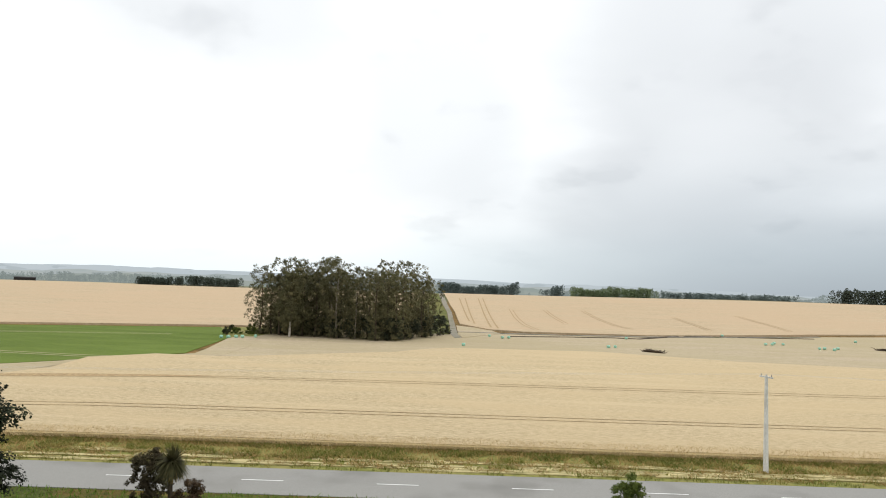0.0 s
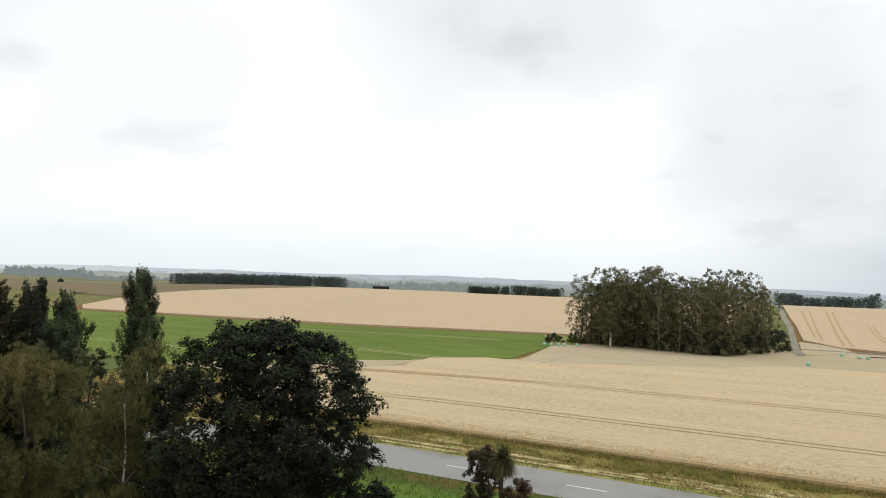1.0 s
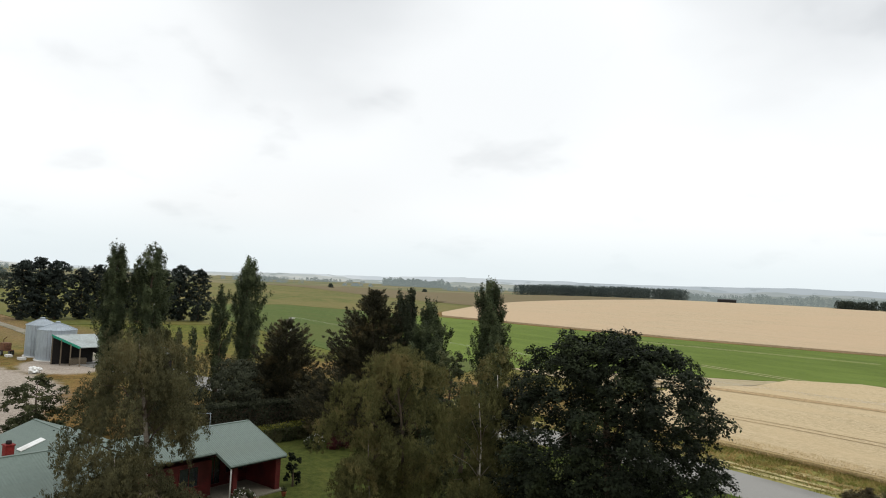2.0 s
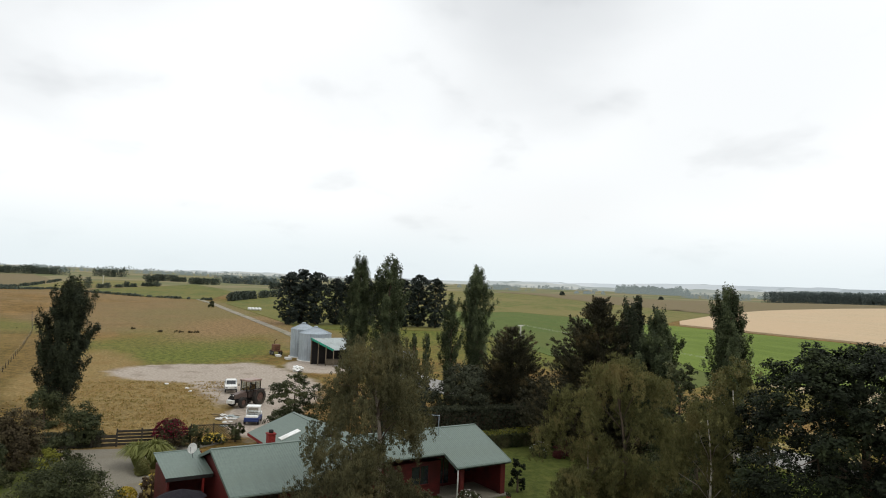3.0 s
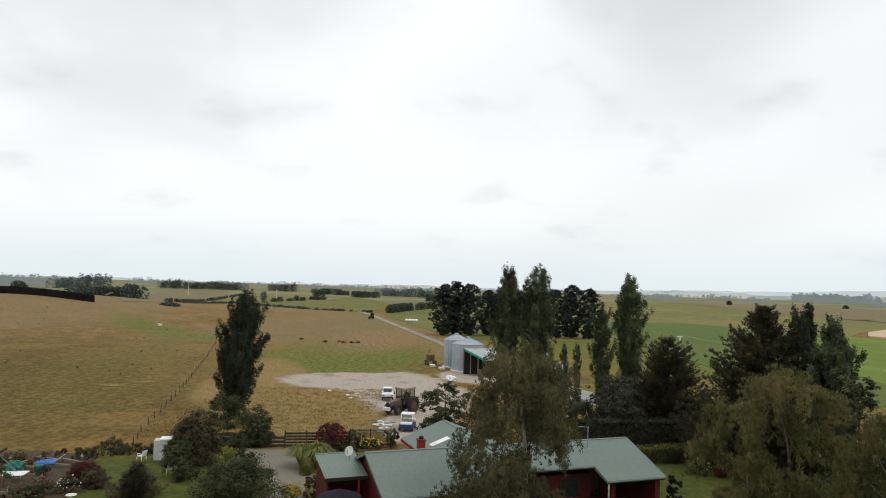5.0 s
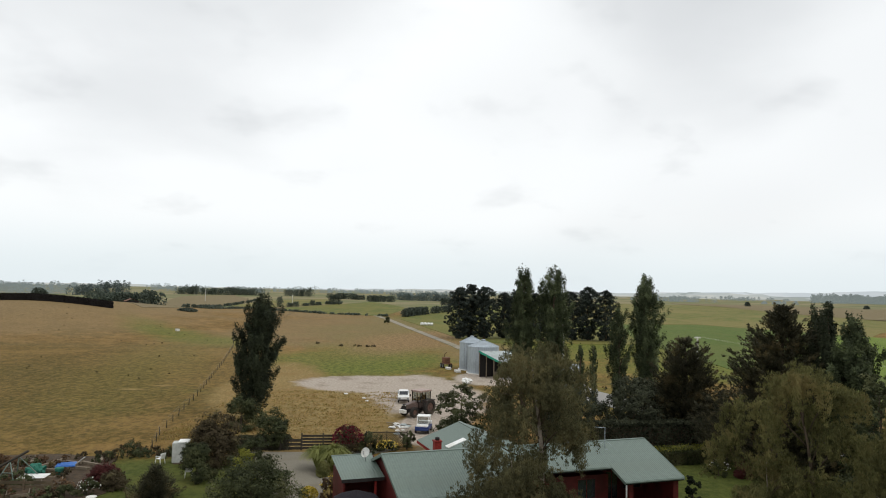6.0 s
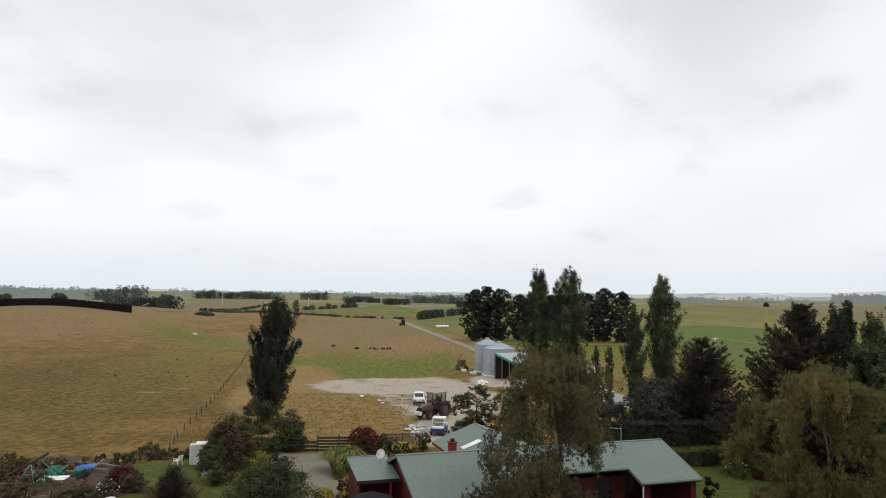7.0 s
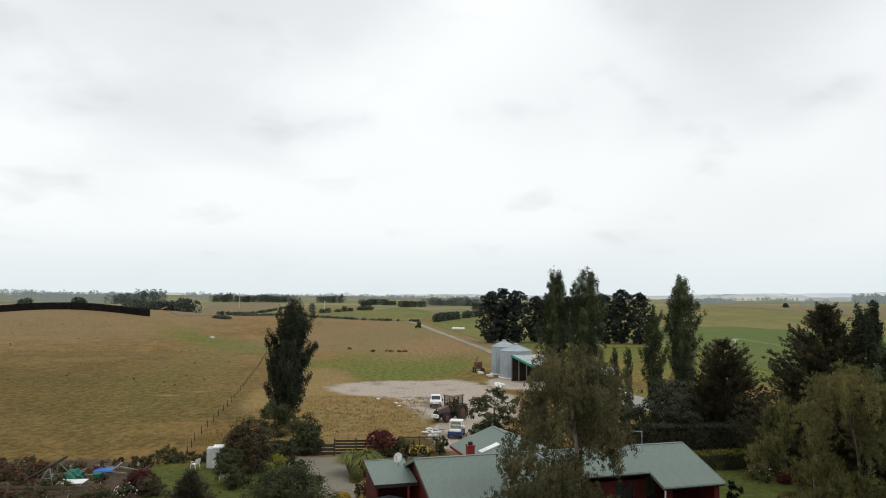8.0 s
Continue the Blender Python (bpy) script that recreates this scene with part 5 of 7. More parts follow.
        iron(holder, (0.05, 0), (hw, -SL * hw), -(x1 - x0) / 2, (x1 - x0) / 2)
    part("wing_wall", boxed(x0 + 0.4, yc - hw + 0.6, 0, -3.71, yc + hw - 0.6, 2.5), "red", h, "dark red stained wall")
    bm = bmesh.new()
    vs = [bm.verts.new(p) for p in ((x0 + 0.4, yc - hw + 0.6, 2.5), (x0 + 0.4, yc + hw - 0.6, 2.5), (x0 + 0.4, yc, zr - 0.08))]
    r = bmesh.ops.extrude_face_region(bm, geom=[bm.faces.new(vs)])
    bmesh.ops.translate(bm, verts=[v for v in r["geom"] if isinstance(v, bmesh.types.BMVert)], vec=(0.1, 0, 0))
    part("gable", bm, "red", h)
    part("fascia", boxed(x0, yc - hw - 0.02, zr - SL * hw - 0.22, -4.4, yc - hw + 0.02, zr - SL * hw - 0.02), "brick", h, "red fascia board")
    s = part("skylight", boxed(-0.34, -0.75, 0, 0.34, 0.75, 0.06, 0.01), "white", h, "white translucent skylight strip")
    s.matrix_local = pose(-5.2, yc - 1.9, zr - SL * 1.9 + 0.02, math.degrees(math.atan(SL)), 0, 0)
    # low porch roof
    porch = part("porch_roof", boxed(-3.65, -2.5, 3.16, -3.5, 0.25, 3.22, 0.01), "roof", h, "low green iron porch roof")
    iron(porch, (-3.6, 3.2), (0.1, 2.6), -2.5, 0.2)
    part("fascia", boxed(0.06, -2.5, 2.38, 0.1, 0.2, 2.58), "dark", h)
    part("porch_wall", boxed(-3.5, -2.35, 0, -0.3, -2.2, 2.62), "red", h, "dark red stained wall")
    part("porch_wall", boxed(-3.5, -2.2, 0, -3.35, 0.35, 3.1), "red", h)
    part("post", boxed(-0.1, -2.4, 0, 0.02, -2.28, 2.55), "red", h, "red porch post")
    part("post", boxed(-0.1, -0.4, 0, 0.02, -0.28, 2.55), "brick", h, "red porch post")
    c = part("chimney", boxed(-1.44, 3.84, 3.2, -0.96, 4.3, 4.35, 0.02), "brick", h, "red painted chimney with a black pot")
    part("chimney_cap", boxed(-1.48, 3.8, 4.3, -0.92, 4.34, 4.38, 0.015), "brick", c)
    part("chimney_pot", tubed("chimney_pot", [(-1.2, 4.07, 4.35), (-1.2, 4.07, 4.55), (-1.2, 4.07, 4.58)], [0.15, 0.15, 0.12], "dark", 12), None, c, "black metal pot")
    return h


build_house()


def at_house(x, y, z):
    return (HOUSE @ Vector((x, y, z)))


def satellite_dish():
    p = at_house(-2.4, -0.45, 3.0)
    d = thing("satellite_dish", "pale grey satellite dish on the porch roof", "satellite dish", Matrix.Translation(p) @ Matrix.Scale(0.78, 4))
    part("mast", tubed("mast", [(0, 0, -0.05), (0, 0, 0.45), (0.05, 0, 0.62)], [0.03] * 3, "steel", 8), None, d)
    bm = bmesh.new()
    rings = 5
    vs = [bm.verts.new((0, 0, 0))]
    for i in range(1, rings + 1):
        r = 0.42 * i / rings
        for k in range(20):
            a = 2 * math.pi * k / 20
            vs.append(bm.verts.new((0.55 * r * r, r * 0.92 * math.cos(a), r * math.sin(a))))
    for k in range(20):
        bm.faces.new((vs[0], vs[1 + k], vs[1 + (k + 1) % 20]))
        for i in range(rings - 1):
            o, p2 = 1 + 20 * i, 1 + 20 * (i + 1)
            bm.faces.new((vs[o + k], vs[p2 + k], vs[p2 + (k + 1) % 20], vs[o + (k + 1) % 20]))
    bmesh.ops.solidify(bm, geom=bm.faces[:], thickness=0.015)
    r = part("reflector", bm, "white", d, "pale grey dish")
    r.matrix_local = pose(0.08, 0, 0.72, 0, -28, -20)
    part("feed_arm", tubed("feed_arm", [(0, 0, -0.4), (0.3, 0, -0.28), (0.42, 0, 0)], [0.012, 0.012, 0.03], "steel", 6), None, r)


def roof_aerial():
    aerial = thing("roof_aerial", "thin grey metal aerial with stays on the green roof", "aerial", pose(-47.8, 12.1, 3.63))
    part("mast", tubed("mast", [(0, 0, -0.03), (0, 0, 0.8), (0, 0, 1.48)], [0.022, 0.02, 0.018], "galv", 7), None, aerial)
    boom = part("boom", tubed("boom", [(0.02, 0.06, 1.43), (0, -0.4, 1.46), (-0.02, -0.8, 1.49)], [0.016] * 3, "galv", 6), None, aerial)
    for k in range(5):
        part("element", tubed("element", [(-0.16, -0.1 - 0.16 * k, 1.45), (0, -0.1 - 0.16 * k, 1.455), (0.16, -0.1 - 0.16 * k, 1.45)], [0.006] * 3, "galv", 5), None, boom)
    part("foot", boxed(-0.12, -0.16, -0.03, 0.12, 0.16, 0.025, 0.008), "galv", aerial, "pale mounting plate")
    for x, y, z in ((0.25, 0.9, -0.12), (0.2, -0.8, -0.06), (-0.7, 0.1, 0.2)):
        part("stay", tubed("stay", [(0, 0, 0.62), (x * 0.5, y * 0.5, 0.31 + z * 0.5), (x, y, z)], [0.006] * 3, "galv", 5), None, aerial)


def garden_umbrella():
    d = thing("garden_umbrella", "open navy canvas umbrella beside the porch", "umbrella", pose(-41.2, -4.1, 0))
    part("pole", tubed("pole", [(0, 0, 0), (0, 0, 1.2), (0, 0, 2.35)], [0.025] * 3, "steel", 8), None, d)
    part("base", boxed(-0.25, -0.25, 0, 0.25, 0.25, 0.08, 0.02), "concrete", d)
    bm = bmesh.new()
    top = bm.verts.new((0, 0, 2.42))
    a = [bm.verts.new((1.35 * math.cos(k * math.pi / 4), 1.35 * math.sin(k * math.pi / 4), 1.98 + 0.0)) for k in range(8)]
    mid = [bm.verts.new((0.75 * math.cos((k + 0.5) * math.pi / 4), 0.75 * math.sin((k + 0.5) * math.pi / 4), 2.16)) for k in range(8)]
    for k in range(8):
        j = (k + 1) % 8
        bm.faces.new((top, mid[k - 1], a[k], mid[k]))
        bm.faces.new((mid[k], a[k], a[j]))
    bmesh.ops.solidify(bm, geom=bm.faces[:], thickness=0.01)
    c = part("canopy", bm, "navy", d)
    for k in range(8):
        x, y = math.cos(k * math.pi / 4), math.sin(k * math.pi / 4)
        part("rib", tubed("rib", [(0, 0, 2.39), (0.7 * x, 0.7 * y, 2.17), (1.33 * x, 1.33 * y, 1.96)], [0.008] * 3, "steel", 5), None, c)


satellite_dish()
roof_aerial()
garden_umbrella()


# ---------------------------------------------------------------- farmyard
def wheel(parent, x, y, r, w, rim):
    """A tyre with lugs, and its rim, standing on the ground with its axle along y."""
    bm = bmesh.new()
    prof = [(r * 0.56, -w / 2), (r * 0.86, -w / 2), (r * 0.97, -w * 0.36), (r * 0.97, w * 0.36), (r * 0.86, w / 2), (r * 0.56, w / 2)]
    n = 28
    ring = [[bm.verts.new((p * math.cos(2 * math.pi * k / n), q, p * math.sin(2 * math.pi * k / n))) for p, q in prof] for k in range(n)]
    for k in range(n):
        for i in range(len(prof)):
            j = (i + 1) % len(prof)
            bm.faces.new((ring[k][i], ring[k][j], ring[(k + 1) % n][j], ring[(k + 1) % n][i]))
    for k in range(18):
        a = 2 * math.pi * k / 18
        for s in (-1, 1):
            m = Matrix.Rotation(-a - 0.12 * s, 4, "Y")
            box(bm, r * 0.95, min(0, s * w * 0.46), -0.02 * r - 0.02, r * 1.0, max(0, s * w * 0.46), 0.02 * r + 0.02, 0, m)
    t = part("wheel", bm, "rubber", parent, "black lugged tyre")
    t.matrix_local = pose(x, y, r)
    b2 = bmesh.new()
    bmesh.ops.create_cone(b2, cap_ends=True, segments=20, radius1=r * 0.55, radius2=r * 0.55, depth=w * 0.5, matrix=Matrix.Rotation(radians(90), 4, "X"))
    bmesh.ops.create_cone(b2, cap_ends=True, segments=12, radius1=r * 0.2, radius2=r * 0.16, depth=w * 0.8, matrix=Matrix.Rotation(radians(90), 4, "X"))
    part("rim", b2, rim, t, "dusty steel rim")


def tractor():
    """A cab tractor whose front points along +x."""
    d = thing("tractor", "large dusty dark red cab tractor on gravel", "tractor", pose(-79.1, -1.75, 0.05, 0, 0, -42) @ Matrix.Scale(0.92, 4))
    bm = boxed(0.5, -0.44, 1.0, 2.5, 0.44, 1.8, 0.12)
    for v in bm.verts:
        f = (v.co.x - 0.5) / 2.0
        v.co.y *= 1 - 0.2 * f
        if v.co.z > 1.4:
            v.co.z -= 0.3 * f * f
    part("bonnet", bm, "bonnet", d, "dusty sloping brown-red bonnet")
    part("air_intake", tubed("air_intake", [(0.75, 0.5, 1.6), (0.75, 0.52, 2.2), (0.75, 0.52, 2.32)], [0.05, 0.05, 0.08], "dark", 8), None, d)
    g = part("grille", boxed(2.48, -0.34, 1.02, 2.53, 0.34, 1.6, 0.01), "dark", d, "black front grille")
    for y in (-0.22, 0.22):
        part("headlight", boxed(2.52, y - 0.09, 1.4, 2.56, y + 0.09, 1.52, 0.01), "white", g, "clear headlight")
    part("chassis", boxed(-1.6, -0.3, 0.6, 2.3, 0.3, 1.05, 0.04), "dark", d)
    part("front_axle", boxed(1.5, -0.8, 0.5, 1.75, 0.8, 0.72, 0.03), "dark", d)
    for y in (-0.82, 0.82):
        wheel(d, 1.6, y, 0.62, 0.42, "rim_red")
        wheel(d, -0.95, y * 1.12, 1.0, 0.52, "rim_red")
        b = boxed(-1.75, y * 1.08 - 0.3, 1.78, -0.2, y * 1.08 + 0.3, 1.9, 0.05)
        box(b, -0.32, y * 1.08 - 0.3, 1.2, -0.2, y * 1.08 + 0.3, 1.84, 0.04)
        part("mudguard", b, "tractor", d, "dusty dark red mudguard")
    cab = part("cab", boxed(-1.35, -0.62, 1.0, 0.45, 0.62, 1.75, 0.05), "tractor", d)
    for x, y in ((0.38, -0.72), (0.38, 0.72), (-0.5, -0.74), (-0.5, 0.74), (-1.35, -0.7), (-1.35, 0.7)):
        part("cab_pillar", boxed(x - 0.04, y - 0.04, 1.7, x + 0.04, y + 0.04, 2.85), "dark", cab, "black cab pillar")
    part("windscreen", boxed(0.38, -0.68, 1.72, 0.40, 0.68, 2.8), "clear", cab, "clear windscreen")
    part("rear_window", boxed(-1.36, -0.66, 1.72, -1.34, 0.66, 2.8), "clear", cab)
    for y in (-0.73, 0.73):
        part("door", boxed(-1.3, y - 0.01, 1.72, 0.34, y + 0.01, 2.8), "clear", cab, "clear glass cab door")
        part("mirror", boxed(0.5, y * 1.3 - 0.08, 2.2, 0.54, y * 1.3 + 0.08, 2.5, 0.01), "dark", cab)
        part("step", boxed(0.1, y - 0.14, 0.55, 0.45, y + 0.14, 0.6), "dark", cab)
    part("seat", boxed(-0.9, -0.28, 1.7, -0.35, 0.28, 1.85, 0.04), "dark", cab, "black driver seat")
    part("seat_back", boxed(-0.98, -0.26, 1.8, -0.86, 0.26, 2.4, 0.04), "dark", cab)
    part("steering_wheel", tubed("steering_wheel", [(0.1, 0, 1.7), (0.0, 0, 2.0), (-0.03, 0, 2.04)], [0.04, 0.04, 0.2], "dark", 12), None, cab)
    part("cab_roof", boxed(-1.5, -0.82, 2.85, 0.6, 0.82, 3.08, 0.09), "cabroof", cab, "faded red cab roof")
    part("exhaust", tubed("exhaust", [(0.62, -0.5, 1.6), (0.62, -0.52, 2.4), (0.62, -0.52, 2.95), (0.58, -0.52, 3.02)], [0.06, 0.06, 0.045, 0.045], "dark", 8), None, d, "black exhaust stack")
    part("front_weight", boxed(2.5, -0.45, 0.55, 2.95, 0.45, 0.95, 0.04), "white", d, "pale front weight block")
    part("linkage", boxed(-2.1, -0.45, 0.6, -1.6, 0.45, 0.72, 0.02), "dark", d)


def car_wheels(d, xs, ys, r):
    for x in xs:
        for y in ys:
            v, f = tube([(0, -0.1, 0), (0, -0.08, 0), (0, 0.08, 0), (0, 0.1, 0)], [r * 0.85, r, r, r * 0.85], 18)
            t = part("wheel", mesh_of("wheel", v, f, "rubber"), None, d, "black tyre")
            t.matrix_local = pose(x, y, r)
            v, f = tube([(0, -0.11, 0), (0, 0.11, 0)], [r * 0.58] * 2, 14)
            part("rim", mesh_of("rim", v, f, "steel"), None, t)


def pickup(x, y, turn, label):
    """A small truck whose front points along +x."""
    d = thing("pickup_truck", label, "truck", pose(x, y, 0.05, 0, 0, turn) @ Matrix.Scale(0.86, 4))
    part("body", boxed(-2.3, -0.83, 0.42, 2.2, 0.83, 0.98, 0.1), "white", d, "white painted body")
    bm = bmesh.new()
    low = [bm.verts.new(p) for p in ((-0.6, -0.78, 0.97), (1.05, -0.78, 0.97), (1.05, 0.78, 0.97), (-0.6, 0.78, 0.97))]
    top = [bm.verts.new(p) for p in ((-0.45, -0.66, 1.66), (0.45, -0.66, 1.66), (0.45, 0.66, 1.66), (-0.45, 0.66, 1.66))]
    bm.faces.new(top)
    bm.faces.new(low[::-1])
    for i in range(4):
        bm.faces.new((low[i], low[(i + 1) % 4], top[(i + 1) % 4], top[i]))
    bmesh.ops.bevel(bm, geom=bm.edges[:], offset=0.05, segments=2, affect="EDGES")
    cab = part("cab", bm, "white", d, "white cab")
    w = part("windscreen", boxed(-0.3, -0.62, -0.01, 0.3, 0.62, 0.01), "glass", cab, "dark windscreen")
    w.matrix_local = pose(0.765, 0, 1.31, 0, 49, 0)
    for s in (-1, 1):
        w = part("side_window", boxed(-0.4, -0.01, -0.22, 0.4, 0.01, 0.22), "glass", cab)
        w.matrix_local = pose(0.05, 0.735 * s, 1.32, 9.5 * s, 0, 0)
        part("headlight", boxed(2.18, 0.6 * s - 0.15, 0.68, 2.22, 0.6 * s + 0.15, 0.84, 0.01), "steel", d)
    part("tray", boxed(-2.28, -0.84, 0.96, -0.7, 0.84, 1.02), "galv", d, "steel tray")
    for s in (-1, 1):
        part("tray_side", boxed(-2.28, 0.8 * s - 0.03, 1.0, -0.7, 0.8 * s + 0.03, 1.3), "galv", d)
    part("bumper", boxed(2.16, -0.8, 0.42, 2.3, 0.8, 0.6, 0.03), "dark", d, "black bumper")
    car_wheels(d, (-1.4, 1.4), (-0.74, 0.74), 0.34)


def utility_buggy():
    d = thing("utility_buggy", "small white and navy utility buggy on gravel", "buggy", pose(-70.0, -0.9, 0.05, 0, 0, -8) @ Matrix.Diagonal((0.9, 0.95, 0.78, 1)))
    part("body", boxed(-1.3, -0.74, 0.35, 1.3, 0.74, 0.85, 0.1), "blue", d, "navy plastic body")
    part("bonnet", boxed(0.55, -0.6, 0.8, 1.25, 0.6, 1.08, 0.1), "white", d, "white bonnet")
    for x, y in ((0.55, -0.62), (0.55, 0.62), (-0.5, -0.62), (-0.5, 0.62)):
        part("roll_bar", tubed("roll_bar", [(x, y, 0.8), (x - 0.06, y, 1.5), (x - 0.16, y * 0.94, 2.0)], [0.04] * 3, "white", 8), None, d, "white roll bar")
    part("canopy", boxed(-0.75, -0.68, 1.96, 0.5, 0.68, 2.08, 0.04), "white", d, "white canopy")
    part("windscreen", boxed(0.5, -0.55, 1.05, 0.52, 0.55, 1.9), "clear", d)
    part("seat", boxed(-0.45, -0.55, 0.85, 0.05, 0.55, 1.0, 0.04), "dark", d, "black bench seat")
    part("tray", boxed(-1.3, -0.7, 0.85, -0.6, 0.7, 1.2, 0.03), "white", d, "white rear tray")
    part("bumper", boxed(1.25, -0.7, 0.4, 1.42, 0.7, 0.62, 0.04), "blue", d)
    car_wheels(d, (-0.9, 0.95), (-0.66, 0.66), 0.32)


def silo(x, y, r, eave, peak, label):
    """A ribbed round bin with rolled sheets, a shallow cone and a cap."""
    d = thing("grain_silo", label, "silo", pose(x, y, 0), "grain silos")
    n, rows = 48, int(eave / 0.42)
    bm = bmesh.new()
    prev = None
    for i in range(rows):
        z0, z1 = 0.12 + (eave - 0.12) * i / rows, 0.12 + (eave - 0.12) * (i + 1) / rows
        for q, z in ((0.0, z0), (0.01, z0 + 0.06), (0.01, z1 - 0.06)):
            ring = [bm.verts.new(((r + q) * math.cos(2 * math.pi * k / n), (r + q) * math.sin(2 * math.pi * k / n), z)) for k in range(n)]
            if prev:
                for k in range(n):
                    bm.faces.new((prev[k], prev[(k + 1) % n], ring[(k + 1) % n], ring[k]))
            prev = ring
    part("wall", bm, "galv", d, "ribbed galvanised wall")
    bm = bmesh.new()
    tip = [bm.verts.new((0.35 * math.cos(2 * math.pi * k / 24), 0.35 * math.sin(2 * math.pi * k / 24), peak)) for k in range(24)]
    rim = [bm.verts.new(((r + 0.1) * math.cos(2 * math.pi * k / 24), (r + 0.1) * math.sin(2 * math.pi * k / 24), eave - 0.03)) for k in range(24)]
    for k in range(24):
        bm.faces.new((rim[k], rim[(k + 1) % 24], tip[(k + 1) % 24], tip[k]))
    bm.faces.new(tip)
    bm.faces.new(rim[::-1])
    c = part("cone_roof", bm, "galv", d, "shallow galvanised cone roof")
    for k in range(24):
        a = 2 * math.pi * (k + 0.5) / 24
        part("seam", tubed("seam", [(0.35 * math.cos(a), 0.35 * math.sin(a), peak + 0.01), ((r * 0.5) * math.cos(a), (r * 0.5) * math.sin(a), (peak + eave) / 2 + 0.1), ((r + 0.08) * math.cos(a), (r + 0.08) * math.sin(a), eave)], [0.025] * 3, "galv", 4), None, c)
    part("cap", tubed("cap", [(0, 0, peak - 0.02), (0, 0, peak + 0.18), (0, 0, peak + 0.24)], [0.36, 0.36, 0.2], "galv", 16), None, d)
    part("plinth", tubed("plinth", [(0, 0, -0.1), (0, 0, 0.14)], [r + 0.25] * 2, "concrete", 32), None, d, "concrete plinth")
    for k in range(2):
        part("ladder_rail", tubed("ladder_rail", [(r + 0.14, -1.2 + 0.4 * k - 0.2, 0.3), (r + 0.14 - 0.2, -1.2 + 0.4 * k - 0.2, eave)], [0.025] * 2, "steel", 6), None, d)


def lean_to():
    d = thing("implement_shed", "small open shed with a pale iron roof and green trim", "shed", pose(-113.5, 10.0, 0, 0, 0, 0))
    a, b = (-2.0, -3.0, 4.25), (1.4, 0.5, 2.75)
    ah, bh = (-4.0, 2.7, 4.25), (-0.6, 5.6, 2.75)
    slab(d, "roof", [a, b, bh, ah], 0.08, "ironroof", "pale iron roof")
    slab(d, "fascia", [(a[0] - 0.03, a[1] - 0.08, a[2] + 0.06), (b[0] - 0.03, b[1] - 0.08, b[2] + 0.06), (b[0] + 0.03, b[1], b[2] + 0.06), (a[0] + 0.03, a[1], a[2] + 0.06)], 0.34, "green_trim", "green fascia board")
    slab(d, "fascia", [(b[0], b[1], b[2] + 0.02), (bh[0], bh[1], bh[2] + 0.02), (bh[0] + 0.05, bh[1] - 0.05, bh[2] + 0.02), (b[0] + 0.05, b[1] - 0.05, b[2] + 0.02)], 0.12, "ironroof")
    for t in (0.02, 0.33, 0.66, 0.98):
        x, y, z = (a[i] + (b[i] - a[i]) * t for i in range(3))
        part("post", boxed(x - 0.08, y - 0.08, 0, x + 0.08, y + 0.08, z - 0.1), "wood", d, "weathered post")
    slab(d, "back_wall", [(a[0], a[1], 4.1), (ah[0], ah[1], 4.1), (ah[0] + 0.1, ah[1], 4.1), (a[0] + 0.1, a[1], 4.1)], 4.1, "dark", "dark iron wall")
    slab(d, "end_wall", [(ah[0], ah[1], 4.1), (bh[0], bh[1], 2.62), (bh[0], bh[1] + 0.1, 2.62), (ah[0], ah[1] + 0.1, 4.1)], 2.62, "dark")
    part("bench", boxed(-2.2, -0.6, 0, -1.0, 1.6, 0.9, 0.02), "wood", d)


def low_shed(x, y, turn, l, w, e, p, label, roof="galv"):
    d = thing("farm_shed", label, "shed", pose(x, y, land(x, y), 0, 0, turn))
    part("wall", boxed(-l / 2, -w / 2, 0, l / 2, w / 2, e), "dark", d, "dark sheeted wall")
    for s in (1, -1):
        slab(d, "roof", [(-l / 2 - 0.2, 0, p), (l / 2 + 0.2, 0, p), (l / 2 + 0.2, s * (w / 2 + 0.25), e), (-l / 2 - 0.2, s * (w / 2 + 0.25), e)], 0.06, roof)
    part("door", boxed(-0.6, -w / 2 - 0.03, 0, 0.6, -w / 2 + 0.01, 2.0), "dark", d, "dark shed door")


tractor()
pickup(-88.6, -4.0, 4, "white pickup truck parked behind the tractor")
utility_buggy()
silo(-121.0, 8.0, 2.7, 4.65, 5.6, "round galvanised grain silo with a cone roof")
silo(-126.0, 6.2, 2.2, 4.95, 5.85, "taller round galvanised silo with a cone roof")
lean_to()
low_shed(-111.0, 20.6, 80, 4.4, 4, 2.1, 2.9, "long pale iron-roofed shed behind the poplars")
pickup(-97.0, 20.6, 100, "white pickup truck parked among the trees")


def old_machine():
    d = thing("farm_implement", "rusty old farm implement beside the silos", "implement", pose(-128.0, 1.6, 0, 0, 0, 20))
    part("frame", boxed(-1.1, -0.7, 0.7, 1.1, 0.7, 0.85, 0.02), "rust", d, "rusty frame")
    part("hopper", boxed(-0.7, -0.6, 0.85, 0.6, 0.6, 1.9, 0.08), "rust", d, "rusty hopper")
    part("mast", tubed("mast", [(-0.9, 0, 0.8), (-0.9, 0, 2.4), (0.2, 0, 2.8)], [0.06] * 3, "rust", 6), None, d)
    car_wheels(d, (-0.5, 0.6), (-0.8, 0.8), 0.42)


old_machine()
for x, y, a, b, c in ((-125.5, 2.0, 1.5, 0.8, 0.35), (-121.5, 3.6, 1.6, 0.9, 0.35)):
    ob = thing("concrete_block", "pale concrete block beside the silos", "block", pose(x, y, 0, 0, 0, 12), "concrete blocks")
    part("block", boxed(-a / 2, -b / 2, 0, a / 2, b / 2, c, 0.04), "concrete", ob)


